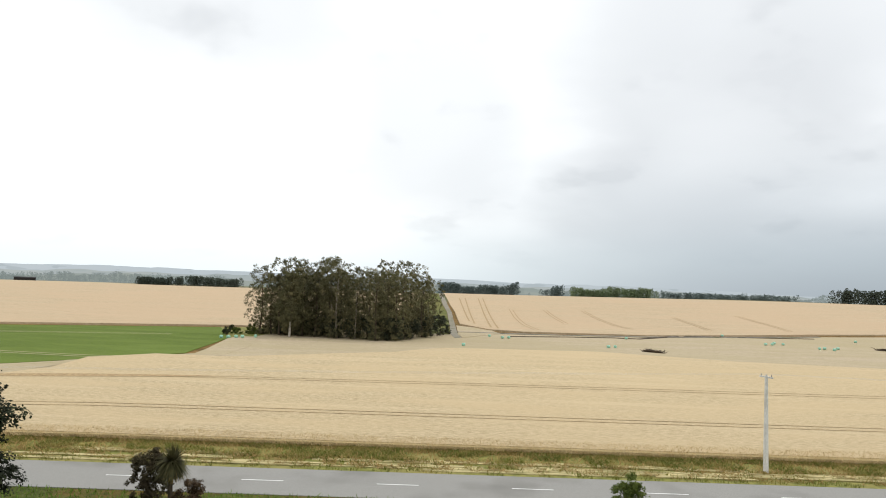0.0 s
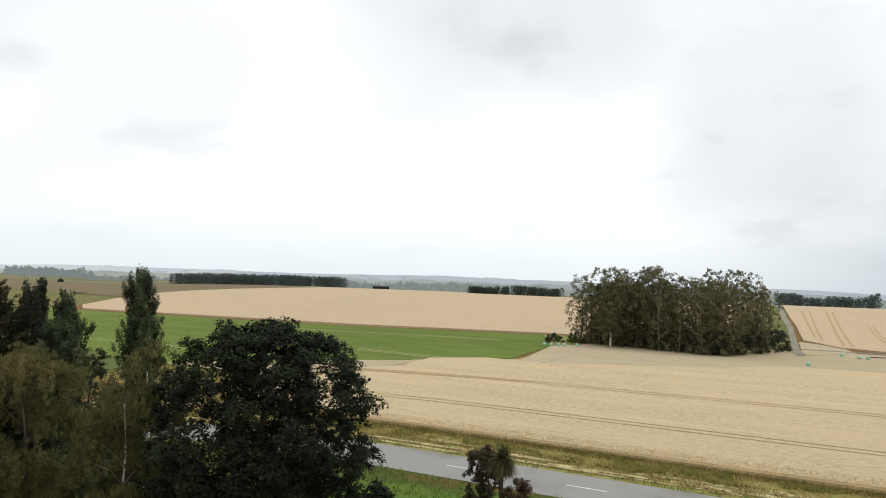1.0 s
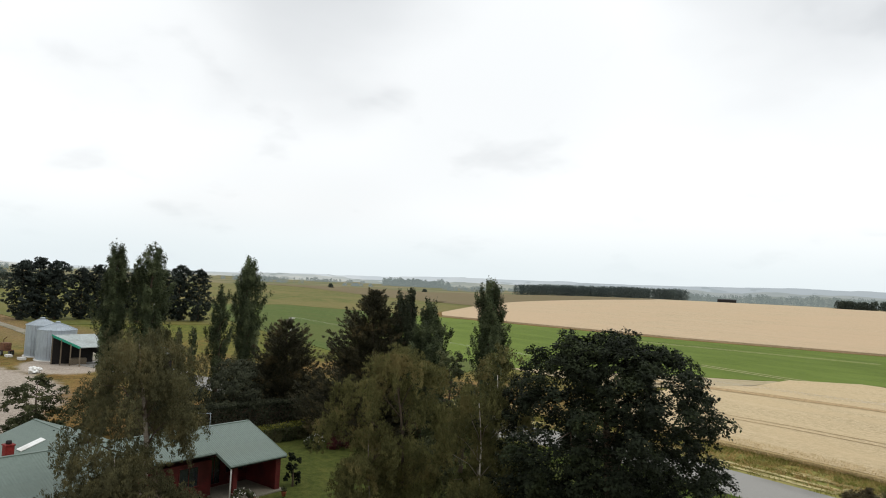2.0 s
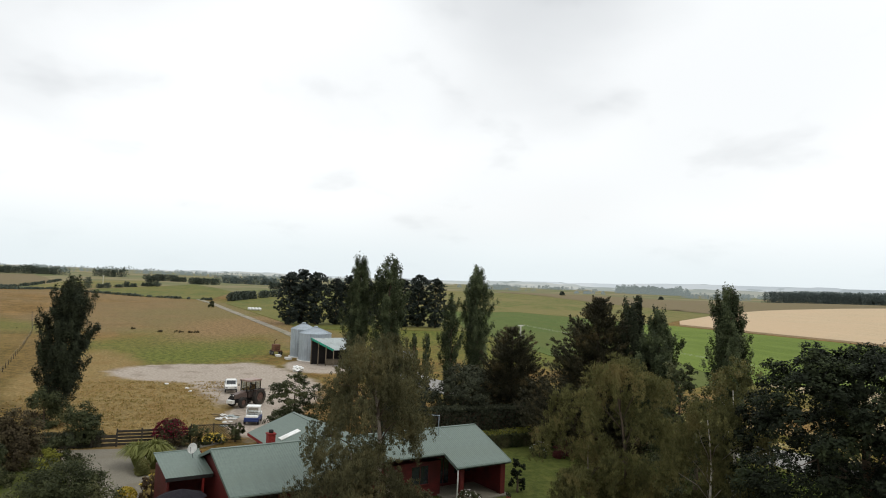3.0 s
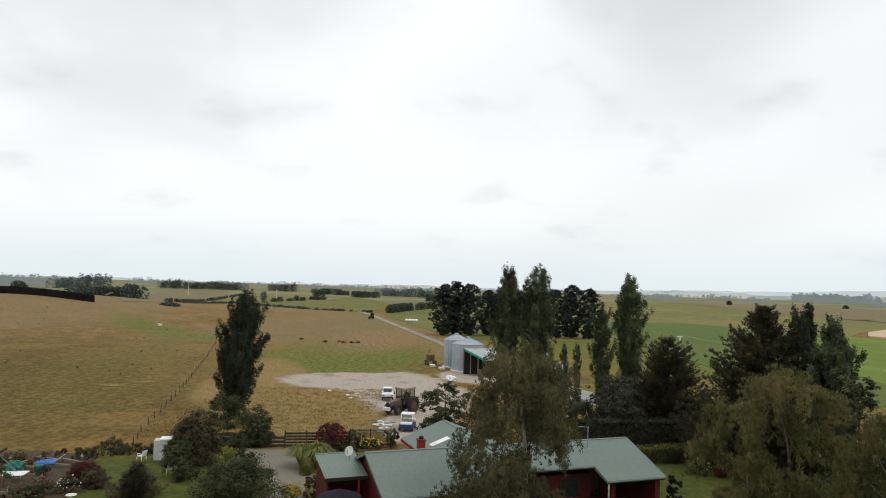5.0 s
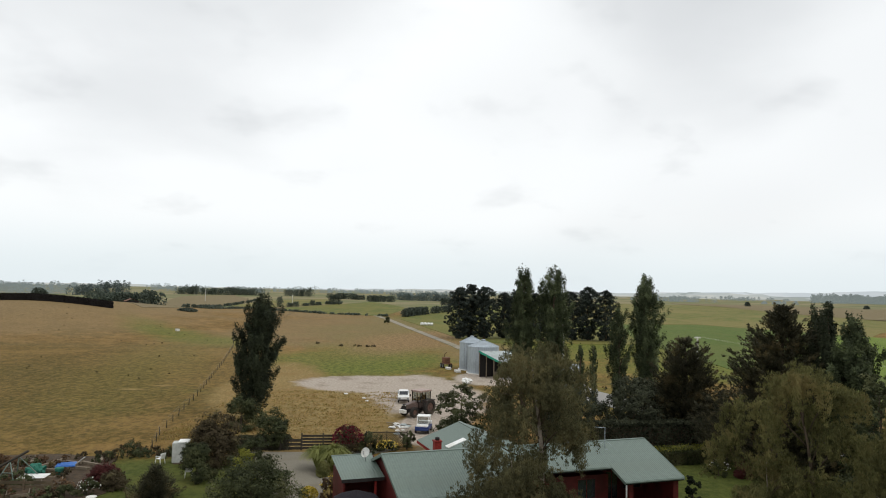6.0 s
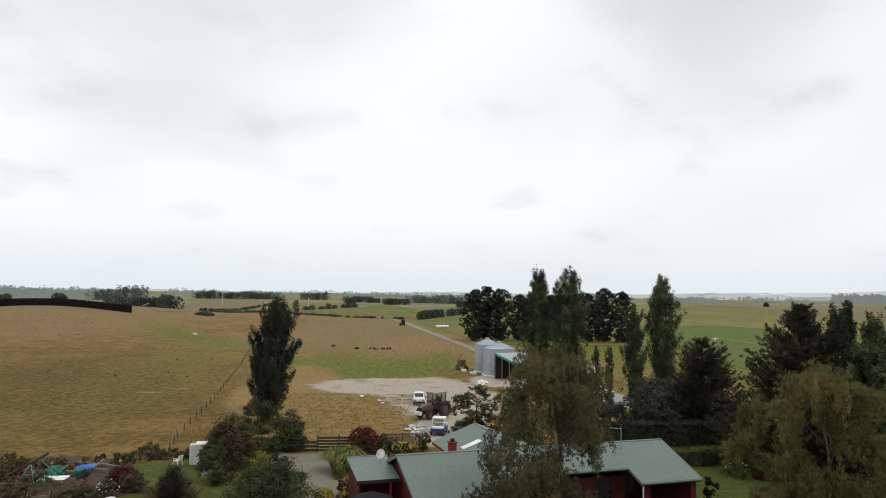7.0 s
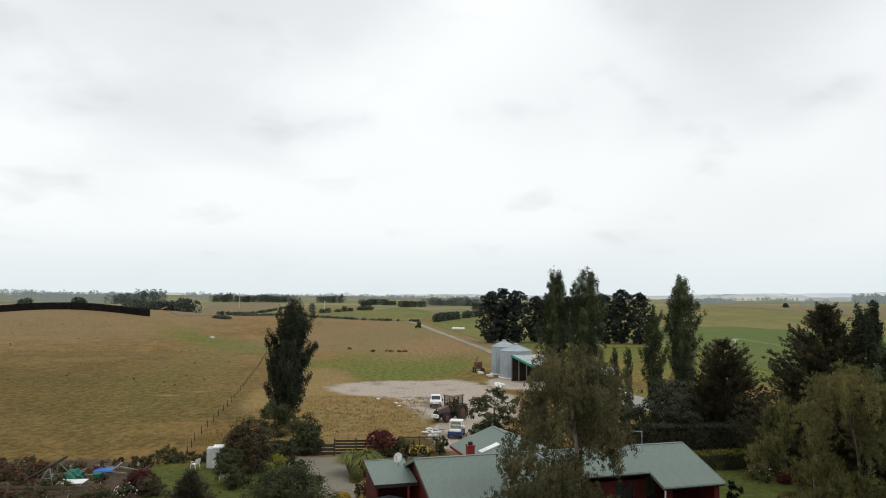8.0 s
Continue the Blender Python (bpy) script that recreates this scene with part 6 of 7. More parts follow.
def crumpled(seed, r, flat=0.5):
    rng = random.Random(seed)
    bm = bmesh.new()
    bmesh.ops.create_icosphere(bm, subdivisions=3, radius=r)
    for v in bm.verts:
        v.co *= 0.8 + 0.5 * noise.noise(v.co * (2.2 / r) + Vector((seed, 0, 0))) + 0.2 * noise.noise(v.co * (6 / r))
        v.co.z = max(v.co.z * flat + r * flat * 0.55, 0.0)
    return bm


rngs = random.Random(8)
for i in range(14):
    x, y = -70.5 + rngs.uniform(-3.2, 2.2), -3.4 + rngs.uniform(-1.0, 0.9)
    ob = thing("plastic_sack", "crumpled white plastic sack on gravel", "sack", pose(x, y, 0.02, 0, 0, rngs.uniform(0, 360)), "white sacks")
    part("sack", crumpled(i, rngs.uniform(0.14, 0.42), 0.28), "concrete" if i % 3 else "ironroof", ob)
ob = thing("plastic_sack", "white bulk bag by the yard edge", "sack", pose(-106.5, 4.7, 0.02), "white sacks")
part("sack", crumpled(31, 0.9, 0.7), "white", ob)
for x, y, s in ((-90.0, -9.2, 0.3), (-88.0, -8.6, 0.25), (-93.5, -12.0, 0.3)):
    ob = thing("plastic_sack", "scrap of white plastic in the rough grass", "sack", pose(x, y, 0.02), "white sacks")
    part("sack", crumpled(int(-x), s, 0.4), "white", ob)

for i in range(9):
    x, y = -71.5 + rngs.uniform(-3.0, 1.5), -3.2 + rngs.uniform(-1.6, 1.0)
    ob = thing("scrap_board", "grey scrap board lying at the yard edge", "board", pose(x, y, 0.1, 0, 0, rngs.uniform(0, 180)), "yard scrap")
    part("plank", boxed(-rngs.uniform(0.3, 0.8), -0.09, -0.05, rngs.uniform(0.3, 0.8), 0.09, -0.01, 0.008), "white" if i % 3 == 0 else "wood", ob)


# ---------------------------------------------------------------- poles and wires
def power_pole(x, y, h, turn, label):
    d = thing("power_pole", label, "power pole", pose(x, y, land(x, y), 0, 0, turn), "power poles")
    bm = bmesh.new()
    for z0, z1, a, b in ((0, h, 0.19, 0.115),):
        lo = [bm.verts.new((sx * a, sy * a * 0.8, z0 - 0.2)) for sx, sy in ((-1, -1), (1, -1), (1, 1), (-1, 1))]
        hi = [bm.verts.new((sx * b, sy * b * 0.8, z1)) for sx, sy in ((-1, -1), (1, -1), (1, 1), (-1, 1))]
        bm.faces.new(hi)
        bm.faces.new(lo[::-1])
        for i in range(4):
            bm.faces.new((lo[i], lo[(i + 1) % 4], hi[(i + 1) % 4], hi[i]))
    bmesh.ops.bevel(bm, geom=bm.edges[:], offset=0.025, segments=2, affect="EDGES")
    part("shaft", bm, "concrete", d, "tapered pale concrete shaft")
    arm = part("cross_arm", boxed(-0.06, -0.7, h - 0.22, 0.06, 0.7, h - 0.08, 0.015), "concrete", d, "pale weathered cross arm")
    for k in (-0.55, 0.0, 0.55):
        part("insulator", tubed("insulator", [(0, k, h - 0.1), (0, k, h + 0.04), (0, k, h + 0.1)], [0.02, 0.035, 0.02], "steel", 8), None, arm)


def wire(a, b, sag, label):
    pts = [Vector(a).lerp(Vector(b), i / 24) - Vector((0, 0, sag * 4 * (i / 24) * (1 - i / 24))) for i in range(25)]
    ob = thing("overhead_wire", label, "wire", Matrix.Translation(a), "overhead wires")
    part("strand", tubed("strand", [p - Vector(a) for p in pts], [0.004] * 25, "concrete", 5), None, ob)


power_pole(24.2, 60.5, 8.25, 24, "tall pale concrete power pole on the grass verge")
power_pole(-122.7, 46.0, 6.9, 24, "pale concrete power pole at a paddock edge")
power_pole(-150.0, 27.0, 7.5, 60, "pale concrete power pole near the pines")
power_pole(*az(108.9, 600), 9.5, 0, "pale power pole standing in a far field")
power_pole(*az(102.2, 500), 8.0, 0, "pale power pole beside a far hedge")
for k in (-0.55, 0.0, 0.55):
    wire((24.2 - 0.22 * k, 60.5 + 0.9 * k, 8.35), (-122.7 - 0.22 * k, 46.0 + 0.9 * k, 7.0), 0.75, "thin grey overhead wire beside the road")
    wire((24.2 - 0.22 * k, 60.5 + 0.9 * k, 8.35), (150.0 - 0.22 * k, 75 + 0.9 * k, 8.4), 0.75, "thin grey overhead wire beside the road")


# ---------------------------------------------------------------- fences
def wire_fence(line, gap, h, label, rails=(0.35, 0.7, 1.0)):
    """Timber posts along a line in plan with wires between."""
    d = thing("wire_fence", label, "fence", pose(line[0][0], line[0][1], land(*line[0])))
    o = Vector((line[0][0], line[0][1], land(*line[0])))
    posts = []
    for a, b in zip(line, line[1:]):
        n = max(1, round(math.dist(a, b) / gap))
        posts += [(a[0] + (b[0] - a[0]) * i / n, a[1] + (b[1] - a[1]) * i / n) for i in range(n)]
    posts.append(line[-1])
    me = tubed("post", [(0, 0, -0.2), (0, 0, h * 0.6), (0, 0, h)], [0.045, 0.043, 0.038], "dark_wood", 7)
    rg = random.Random(len(posts))
    for x, y in posts:
        p = part("post", me, None, d)
        p.matrix_local = pose(x - o.x, y - o.y, land(x, y) - o.z, rg.uniform(-4, 4), rg.uniform(-4, 4), rg.uniform(0, 90))
    for z in rails:
        part("wire", tubed("wire", [Vector((x, y, land(x, y) + z)) - o for x, y in posts], [0.004] * len(posts), "steel", 4), None, d, "thin fence wire")


wire_fence([(-60.6, -24.2), (-66, -25.8), (-89.3, -30.5), (-131, -40.2), (-162, -48), (-235, -70)], 3.6, 0.78, "timber post and wire fence along the hill paddock")
wire_fence([(-235, -70), (-310, -70), (-420, -86)], 9, 1.1, "post and wire fence across the dry paddock")


def board_fence(a, b, boards, label, h=1.0, timber="dark_wood"):
    """Horizontal boards between posts."""
    l = math.dist(a, b)
    d = thing("board_fence", label, "fence", pose(a[0], a[1], 0, 0, 0, math.degrees(math.atan2(b[1] - a[1], b[0] - a[0]))))
    n = max(1, round(l / 2.0))
    for i in range(n + 1):
        x = l * i / n
        part("post", boxed(x - 0.06, -0.06, -0.1, x + 0.06, 0.06, h + 0.12, 0.01), timber, d)
    for k in range(boards):
        z = h * (k + 0.5) / boards
        for i in range(n):
            part("board", boxed(l * i / n + 0.02, 0.06, z - h / boards * 0.36, l * (i + 1) / n - 0.02, 0.085, z + h / boards * 0.36), timber, d)


def lattice_fence(a, b, h, label):
    """Panels of crossed laths in frames, each lath a part."""
    l = math.dist(a, b)
    d = thing("lattice_fence", label, "fence", pose(a[0], a[1], 0, 0, 0, math.degrees(math.atan2(b[1] - a[1], b[0] - a[0]))))
    n = round(l / 1.9)
    for i in range(n + 1):
        x = l * i / n
        part("post", boxed(x - 0.05, -0.05, -0.1, x + 0.05, 0.05, h + 0.1, 0.01), "dark_wood", d)
    for i in range(n):
        x0, x1 = l * i / n + 0.06, l * (i + 1) / n - 0.06
        part("bottom_rail", boxed(x0, -0.02, 0.1, x1, 0.02, 0.18), "dark_wood", d)
        pan = part("top_rail", boxed(x0, -0.02, h - 0.08, x1, 0.02, h), "dark_wood", d)
        w = x1 - x0
        hh = h - 0.2
        for s in (1, -1):
            for k in range(-5, 9):
                c = x0 + k * 0.21
                # clip a slanting lath to the panel
                za, zb, xa, xb = 0.0, hh, c, c + hh
                if xa < x0:
                    za, xa = x0 - c, x0
                if xb > x1:
                    zb, xb = hh - (xb - x1), x1
                if zb - za < 0.15:
                    continue
                ln, mx, mz = math.hypot(xb - xa, zb - za), (xa + xb) / 2, 0.14 + (za + zb) / 2
                if s < 0:
                    mx = x0 + x1 - mx
                p = part("lath", boxed(-ln / 2, 0.008 * s - 0.006, -0.016, ln / 2, 0.008 * s + 0.006, 0.02), "dark_wood", pan)
                p.matrix_local = pose(mx, 0, mz, 0, -45 * s, 0)


lattice_fence((-62.2, -5.8), (-62.6, -2.2), 1.5, "dark weathered lattice garden fence behind shrubs")
board_fence((-61.4, -11.4), (-62.2, -5.9), 5, "dark weathered board fence behind the crimson shrub", 1.3)
board_fence((-59.8, -20.4), (-61.2, -11.4), 3, "dark weathered board fence beside the drive", 1.0)
board_fence((-47.0, -31.0), (-47.2, -25.4), 3, "brown weathered three-rail fence of the vegetable garden", 0.85, "old_rail")
board_fence((-46.6, -36.6), (-47.0, -31.1), 3, "brown weathered three-rail fence of the vegetable garden", 0.85, "old_rail")


# ---------------------------------------------------------------- garden
def put_shrub(name, seed, x, y, h, r, leaf, label, clumps=18, per=170, size=0.15, flowers=None, category="shrub", count=260):
    parts = shrub(seed, h, r, leaf, clumps, per, size)
    ob = plant(name, parts, x, y, label, category)
    if flowers:
        rng = np.random.default_rng(seed + 500)
        d = unit(rng.normal(size=(count, 3)))
        d[:, 2] = np.abs(d[:, 2])
        pts = np.array((0, 0, h * 0.45)) + d * np.array((r, r, h * 0.58)) * rng.uniform(0.86, 1.03, count)[:, None]
        part("blossom", cards("blossom", leaf_cards(rng, pts, 0.1 if flowers == "f_white" else 0.14, 0.9), flowers), None, ob, "clusters of blossom")
    return ob


put_shrub("garden_shrub", 101, -56.2, -17.2, 4.0, 2.5, "l_dusk", "large dusky shrub with bronze tips", 46, 240, 0.18)
put_shrub("garden_shrub", 102, -62.0, -14.3, 3.3, 2.2, "l_shrub", "dark shrub at the foot of the poplar", 26, 220, 0.18)
put_shrub("garden_shrub", 119, -69.0, -19.0, 3.4, 2.4, "l_shrub", "dark green shrub at the foot of the poplar", 26, 220, 0.18)
put_shrub("garden_shrub", 103, -44.5, -11.2, 3.4, 3.2, "l_shrub", "large dark green garden shrub", 60, 240, 0.15)
plant("garden_shrub", conifer_tree(104, 2.4, 1.7, "l_conifer", 20, 12, 7, 0.14, 0.1), -46.2, -18.0, "feathery dark conifer shrub on the lawn", "shrub")
put_shrub("garden_shrub", 105, -51.0, -17.0, 2.7, 1.5, "l_shrub", "dense dark rounded garden shrub", 44, 240, 0.13)
put_shrub("garden_shrub", 106, -51.4, -13.9, 2.4, 1.2, "l_lime", "yellow-green garden shrub by the drive", 16, 220, 0.14)
put_shrub("garden_shrub", 120, -54.0, -13.6, 2.7, 1.5, "l_shrub", "dark green garden shrub by the drive", 20, 220, 0.14)
put_shrub("flowering_shrub", 107, -60.8, -7.3, 2.3, 1.4, "l_dusk", "round shrub covered in crimson blossom", 24, 220, 0.13, "f_red", "flowering shrub", 620)
put_shrub("flowering_shrub", 108, -61.6, -3.9, 0.95, 1.0, "l_shrub", "low shrub with yellow flowers by the lattice", 12, 160, 0.12, "f_yellow", "flowering shrub", 130)
put_shrub("garden_shrub", 109, -61.2, -5.3, 1.7, 1.2, "l_shrub", "dark climber on the lattice fence", 14, 200, 0.12)
put_shrub("garden_shrub", 110, -62.4, -2.2, 1.7, 0.9, "l_grey", "blue-green shrub at the fence end", 12, 200, 0.12)
put_shrub("clipped_shrub", 111, -52.9, -8.0, 1.2, 0.55, "l_ball", "clipped round yellow-green shrub", 90, 260, 0.06)
put_shrub("flowering_shrub", 112, -46.6, -7.9, 1.0, 0.62, "l_lime", "bright yellow flowering shrub near the house", 10, 160, 0.1, "f_yellow", "flowering shrub", 600)
put_shrub("garden_shrub", 113, -47.6, -6.6, 1.5, 0.9, "l_brown", "bronze-leaved shrub beside the porch", 12, 180, 0.12, "f_yellow", "shrub", 20)
put_shrub("garden_shrub", 114, -49.6, -23.0, 1.55, 1.25, "l_purple", "round dark red garden shrub", 80, 240, 0.08)
put_shrub("garden_shrub", 115, -48.6, -21.8, 1.3, 1.2, "l_dusk", "dark bronze garden shrub", 30, 220, 0.1)
put_shrub("rose_bush", 116, -47.0, -22.8, 1.2, 0.8, "l_shrub", "rose bush with white blooms in garden", 14, 150, 0.1, "f_white", "rose bush", 44)
put_shrub("garden_shrub", 117, -46.6, -24.2, 1.0, 0.9, "l_grey", "low grey-green garden plant", 10, 180, 0.1)
put_shrub("rose_bush", 121, -55.6, 23.0, 1.3, 0.9, "l_shrub", "rose bush with white blooms in lawn bed", 12, 140, 0.11, "f_white", "rose bush", 36)
put_shrub("garden_shrub", 122, -55.4, 24.9, 1.2, 1.2, "l_purple", "dark red leaved bush in lawn bed", 14, 170, 0.11)
put_shrub("garden_shrub", 123, -57.0, 26.0, 1.4, 1.1, "l_brown", "bronze bush in the lawn bed", 14, 170, 0.11)
put_shrub("rose_bush", 124, -41.6, 12.6, 1.7, 1.0, "l_shrub", "rose bush with pale blooms by the verandah", 14, 160, 0.11, "f_white", "rose bush", 50)
put_shrub("climbing_shrub", 125, -46.3, 17.6, 2.4, 0.7, "l_big", "dark creeper against the verandah pillar", 14, 200, 0.11)
put_shrub("garden_shrub", 126, -38.5, 9.0, 2.6, 1.8, "l_birch", "olive garden shrub before the house", 20, 220, 0.13)
put_shrub("garden_shrub", 127, -37.0, 12.2, 2.0, 1.6, "l_brown", "brownish garden shrub before the verandah", 18, 220, 0.12)
# under the roadside trees
put_shrub("garden_shrub", 130, -18.2, 26.0, 3.2, 2.2, "l_big", "dark undergrowth shrub below the large tree", 22, 150, 0.17)
put_shrub("garden_shrub", 131, -26.5, 17.0, 4.0, 2.4, "l_big", "dark undergrowth shrub below the birches", 24, 150, 0.17)
put_shrub("garden_shrub", 132, -29.5, 23.5, 5.0, 2.6, "l_big", "dark shrub between birch and large tree", 28, 150, 0.17)
put_shrub("garden_shrub", 133, -36.5, 22.5, 5.5, 2.6, "l_shrub", "dark green shrub behind the birches", 28, 150, 0.17)
put_shrub("garden_shrub", 134, -44.5, 30.5, 6.0, 3.2, "l_shrub", "tall shrub along the road frontage", 30, 150, 0.2)
put_shrub("garden_shrub", 135, -50.0, 34.5, 6.0, 3.2, "l_shrub", "tall shrub along the road frontage", 30, 150, 0.2)
put_shrub("garden_shrub", 136, -63.5, 33.0, 5.0, 3.4, "l_pine", "dark evergreen shrub beside the conifer", 30, 150, 0.22)
put_shrub("garden_shrub", 137, -72.5, 31.0, 4.6, 3.4, "l_pine", "dark evergreen shrub near the poplars", 30, 150, 0.22)
put_shrub("garden_shrub", 138, -78.5, 24.0, 4.6, 3.2, "l_pine", "dark evergreen shrub under the poplars", 30, 150, 0.22)
put_shrub("garden_shrub", 139, -75.0, 12.5, 4.0, 3.0, "l_shrub", "leafy shrub under the poplars", 28, 150, 0.2)
put_shrub("garden_shrub", 140, -66.5, 6.5, 3.6, 2.6, "l_shrub", "leafy shrub behind the rear wing", 24, 150, 0.18)
put_shrub("garden_shrub", 141, -58.5, 1.2, 3.4, 1.8, "l_shrub", "leafy shrub at the end of the wing", 20, 150, 0.16)
put_shrub("garden_shrub", 142, -31.5, 31.0, 6.0, 3.0, "l_big", "dark shrub behind the large tree", 34, 150, 0.19)
put_shrub("garden_shrub", 143, -27.0, 32.5, 4.6, 2.6, "l_big", "dark shrub behind the large tree", 30, 150, 0.19)
put_shrub("garden_shrub", 144, -22.0, 31.5, 3.6, 2.4, "l_big", "dark shrub behind the large tree", 28, 150, 0.19)
for i, (x, y, h) in enumerate(((-72, 190, 1.6), (-70, 193, 2.0), (-73, 196, 2.4), (-66, 194, 2.2), (-63.5, 195, 1.8), (-68, 201, 2.6))):
    put_shrub("field_bush", 160 + i, x, y, h, h * 0.9, "l_fresh" if i % 2 else "l_shrub", "green bush in a weedy field corner", 10, 90, 0.34, category="bush")
# roadside, this side of the road
put_shrub("roadside_shrub", 150, -20.0, 40.6, 4.4, 1.4, "l_dusk", "dark bronze roadside shrub beside the cabbage tree", 40, 300, 0.12)
put_shrub("roadside_shrub", 151, -16.8, 39.2, 3.2, 1.3, "l_brown", "twiggy bronze roadside shrub", 30, 240, 0.11)
put_shrub("roadside_shrub", 152, 9.0, 42.8, 3.8, 1.5, "l_fresh", "rounded green roadside bush", 34, 300, 0.13)
put_shrub("roadside_shrub", 153, -12.0, 42.6, 1.8, 0.4, "l_shrub", "small green roadside bush", 8, 120, 0.12)


def hedge(a, b, h, w, leaf, label, n, size=0.12, top=None):
    rng = np.random.default_rng(n)
    l = math.dist(a, b)
    ob = thing("hedge", label, "hedge", pose(a[0], a[1], 0, 0, 0, math.degrees(math.atan2(b[1] - a[1], b[0] - a[0]))))
    part("stem_core", boxed(0.2, -w * 0.22, 0, l - 0.2, w * 0.22, h * 0.8, 0.05), "bark", ob, "dark inner stems")
    side = rng.random(n)
    x, t = rng.uniform(0, l, n), rng.uniform(-1, 1, n)
    bulge = np.array([noise.noise(Vector((p * 0.9, 0, n * 0.01))) for p in x]) * 0.16
    pts = np.where((side < 0.45)[:, None], np.stack((x, t * w / 2, np.full(n, h) + bulge), 1), np.stack((x, np.sign(t) * (w / 2 + bulge), rng.random(n) * h), 1))
    pts += rng.normal(size=(n, 3)) * 0.06
    pts[:, 2] = np.maximum(pts[:, 2], 0.02)
    part("leaves", cards("leaves", leaf_cards(rng, pts, size, 0.65), leaf), None, ob)
    if top:
        k = side < 0.13
        part("new_growth", cards("new_growth", leaf_cards(rng, pts[k] + (0, 0, 0.08), size, 0.6, -0.6), top), None, ob, "bright leaves on top")


hedge((-58.8, 18.2), (-60.6, 25.2), 1.15, 1.6, "l_shrub", "clipped hedge with bright green top", 14000, 0.13, "l_lime")
hedge((-63.0, 9.5), (-66.5, 36.0), 2.5, 1.8, "l_pine", "tall dark hedge behind the lawn", 26000, 0.22)
hedge((-61.5, -12.5), (-60.2, -19.6), 1.1, 0.8, "l_pine", "low dark hedge along the board fence", 7000, 0.13)


def cabbage_tree():
    """Bare trunk with ball-like heads of sword leaves."""
    rng = np.random.default_rng(77)
    ob = thing("cabbage_tree", "cabbage tree with a spiky head of sword leaves", "tree", pose(-18.3, 40.0, land(-18.3, 40)))
    part("trunk", tubed("trunk", [(0, 0, -0.1), (0.06, 0, 1.2), (0.0, 0.04, 2.6), (0.05, 0, 3.4)], [0.2, 0.15, 0.13, 0.11], "bark", 9), None, ob)
    n = 820
    d = unit(rng.normal(size=(n, 3)) + np.array((0, 0, -0.1)))
    ln = rng.uniform(0.92, 1.32, n)[:, None]
    side = unit(np.cross(d, np.array((0, 0, 1.0))))
    o = np.array((0.05, 0, 3.75))
    tip = o + d * ln
    tip[:, 2] -= 0.6 * ln[:, 0] * (1 - np.abs(d[:, 2]))
    v = np.empty((n, 4, 3))
    v[:, 0], v[:, 2] = o + d * 0.08, tip
    v[:, 1], v[:, 3] = o + d * ln * 0.45 + side * 0.04, o + d * ln * 0.45 - side * 0.04
    part("head", cards("head", v, "l_cabbage"), None, ob, "spiky sword leaves")
    n = 120
    d = unit(np.stack((rng.normal(size=n), rng.normal(size=n), -1.4 - rng.random(n)), 1))
    side = unit(np.cross(d, np.array((0, 0, 1.0))))
    v = np.empty((n, 4, 3))
    v[:, 0], v[:, 2] = o + (0, 0, -0.2), o + (0, 0, -0.2) + d * 1.0
    v[:, 1], v[:, 3] = o + d * 0.5 + side * 0.035, o + d * 0.5 - side * 0.035
    part("skirt", cards("skirt", v, "grass_dry"), None, ob, "drooping dead leaves")


def flax(x, y, h, n, seed, label):
    rng = np.random.default_rng(seed)
    ob = thing("flax_plant", label, "plant", pose(x, y, land(x, y)))
    a = rng.uniform(0, 2 * math.pi, n)
    out = rng.uniform(0.1, 0.95, n)
    ln = h * rng.uniform(0.8, 1.15, n)
    base = np.stack((np.cos(a) * 0.2 * out, np.sin(a) * 0.2 * out, np.zeros(n)), 1)
    mid = base + np.stack((np.cos(a) * out * ln * 0.35, np.sin(a) * out * ln * 0.35, ln * 0.75), 1)
    tip = base + np.stack((np.cos(a) * out * ln * 0.85, np.sin(a) * out * ln * 0.85, ln * (1.0 - 0.62 * out)), 1)
    side = np.stack((-np.sin(a), np.cos(a), np.zeros(n)), 1) * 0.04
    v = np.empty((2 * n, 4, 3))
    v[:n, 0], v[:n, 1], v[:n, 2], v[:n, 3] = base - side, base + side, mid + side, mid - side
    v[n:, 0], v[n:, 1], v[n:, 2], v[n:, 3] = mid - side, mid + side, tip + side * 0.1, tip - side * 0.1
    part("foliage", cards("foliage", v, "l_flax"), None, ob, "arching striped sword leaves")


cabbage_tree()
flax(-54.5, -7.5, 2.2, 700, 5, "large flax plant with arching pale blades")
flax(-54.9, -8.7, 2.0, 600, 6, "large flax plant with arching pale blades")


def tank():
    d = thing("water_tank", "white box-shaped tank beside dark shrubs", "tank", pose(-56.0, -20.2, 0, 0, 0, 14) @ Matrix.Scale(0.9, 4))
    b = part("tank", boxed(-0.55, -0.5, 0.12, 0.55, 0.42, 1.85, 0.05), "tankgrey", d)
    part("lid", boxed(-0.6, 0.0, 1.83, 0.6, 0.95, 1.98, 0.06), "white", d, "white rounded lid")
    part("side_box", boxed(-0.5, 0.42, 0.5, 0.5, 0.92, 1.83, 0.08), "tankgrey", d)
    for x in (-0.5, 0.38):
        part("foot", boxed(x, -0.4, 0, x + 0.12, 0.3, 0.14), "wood", d)


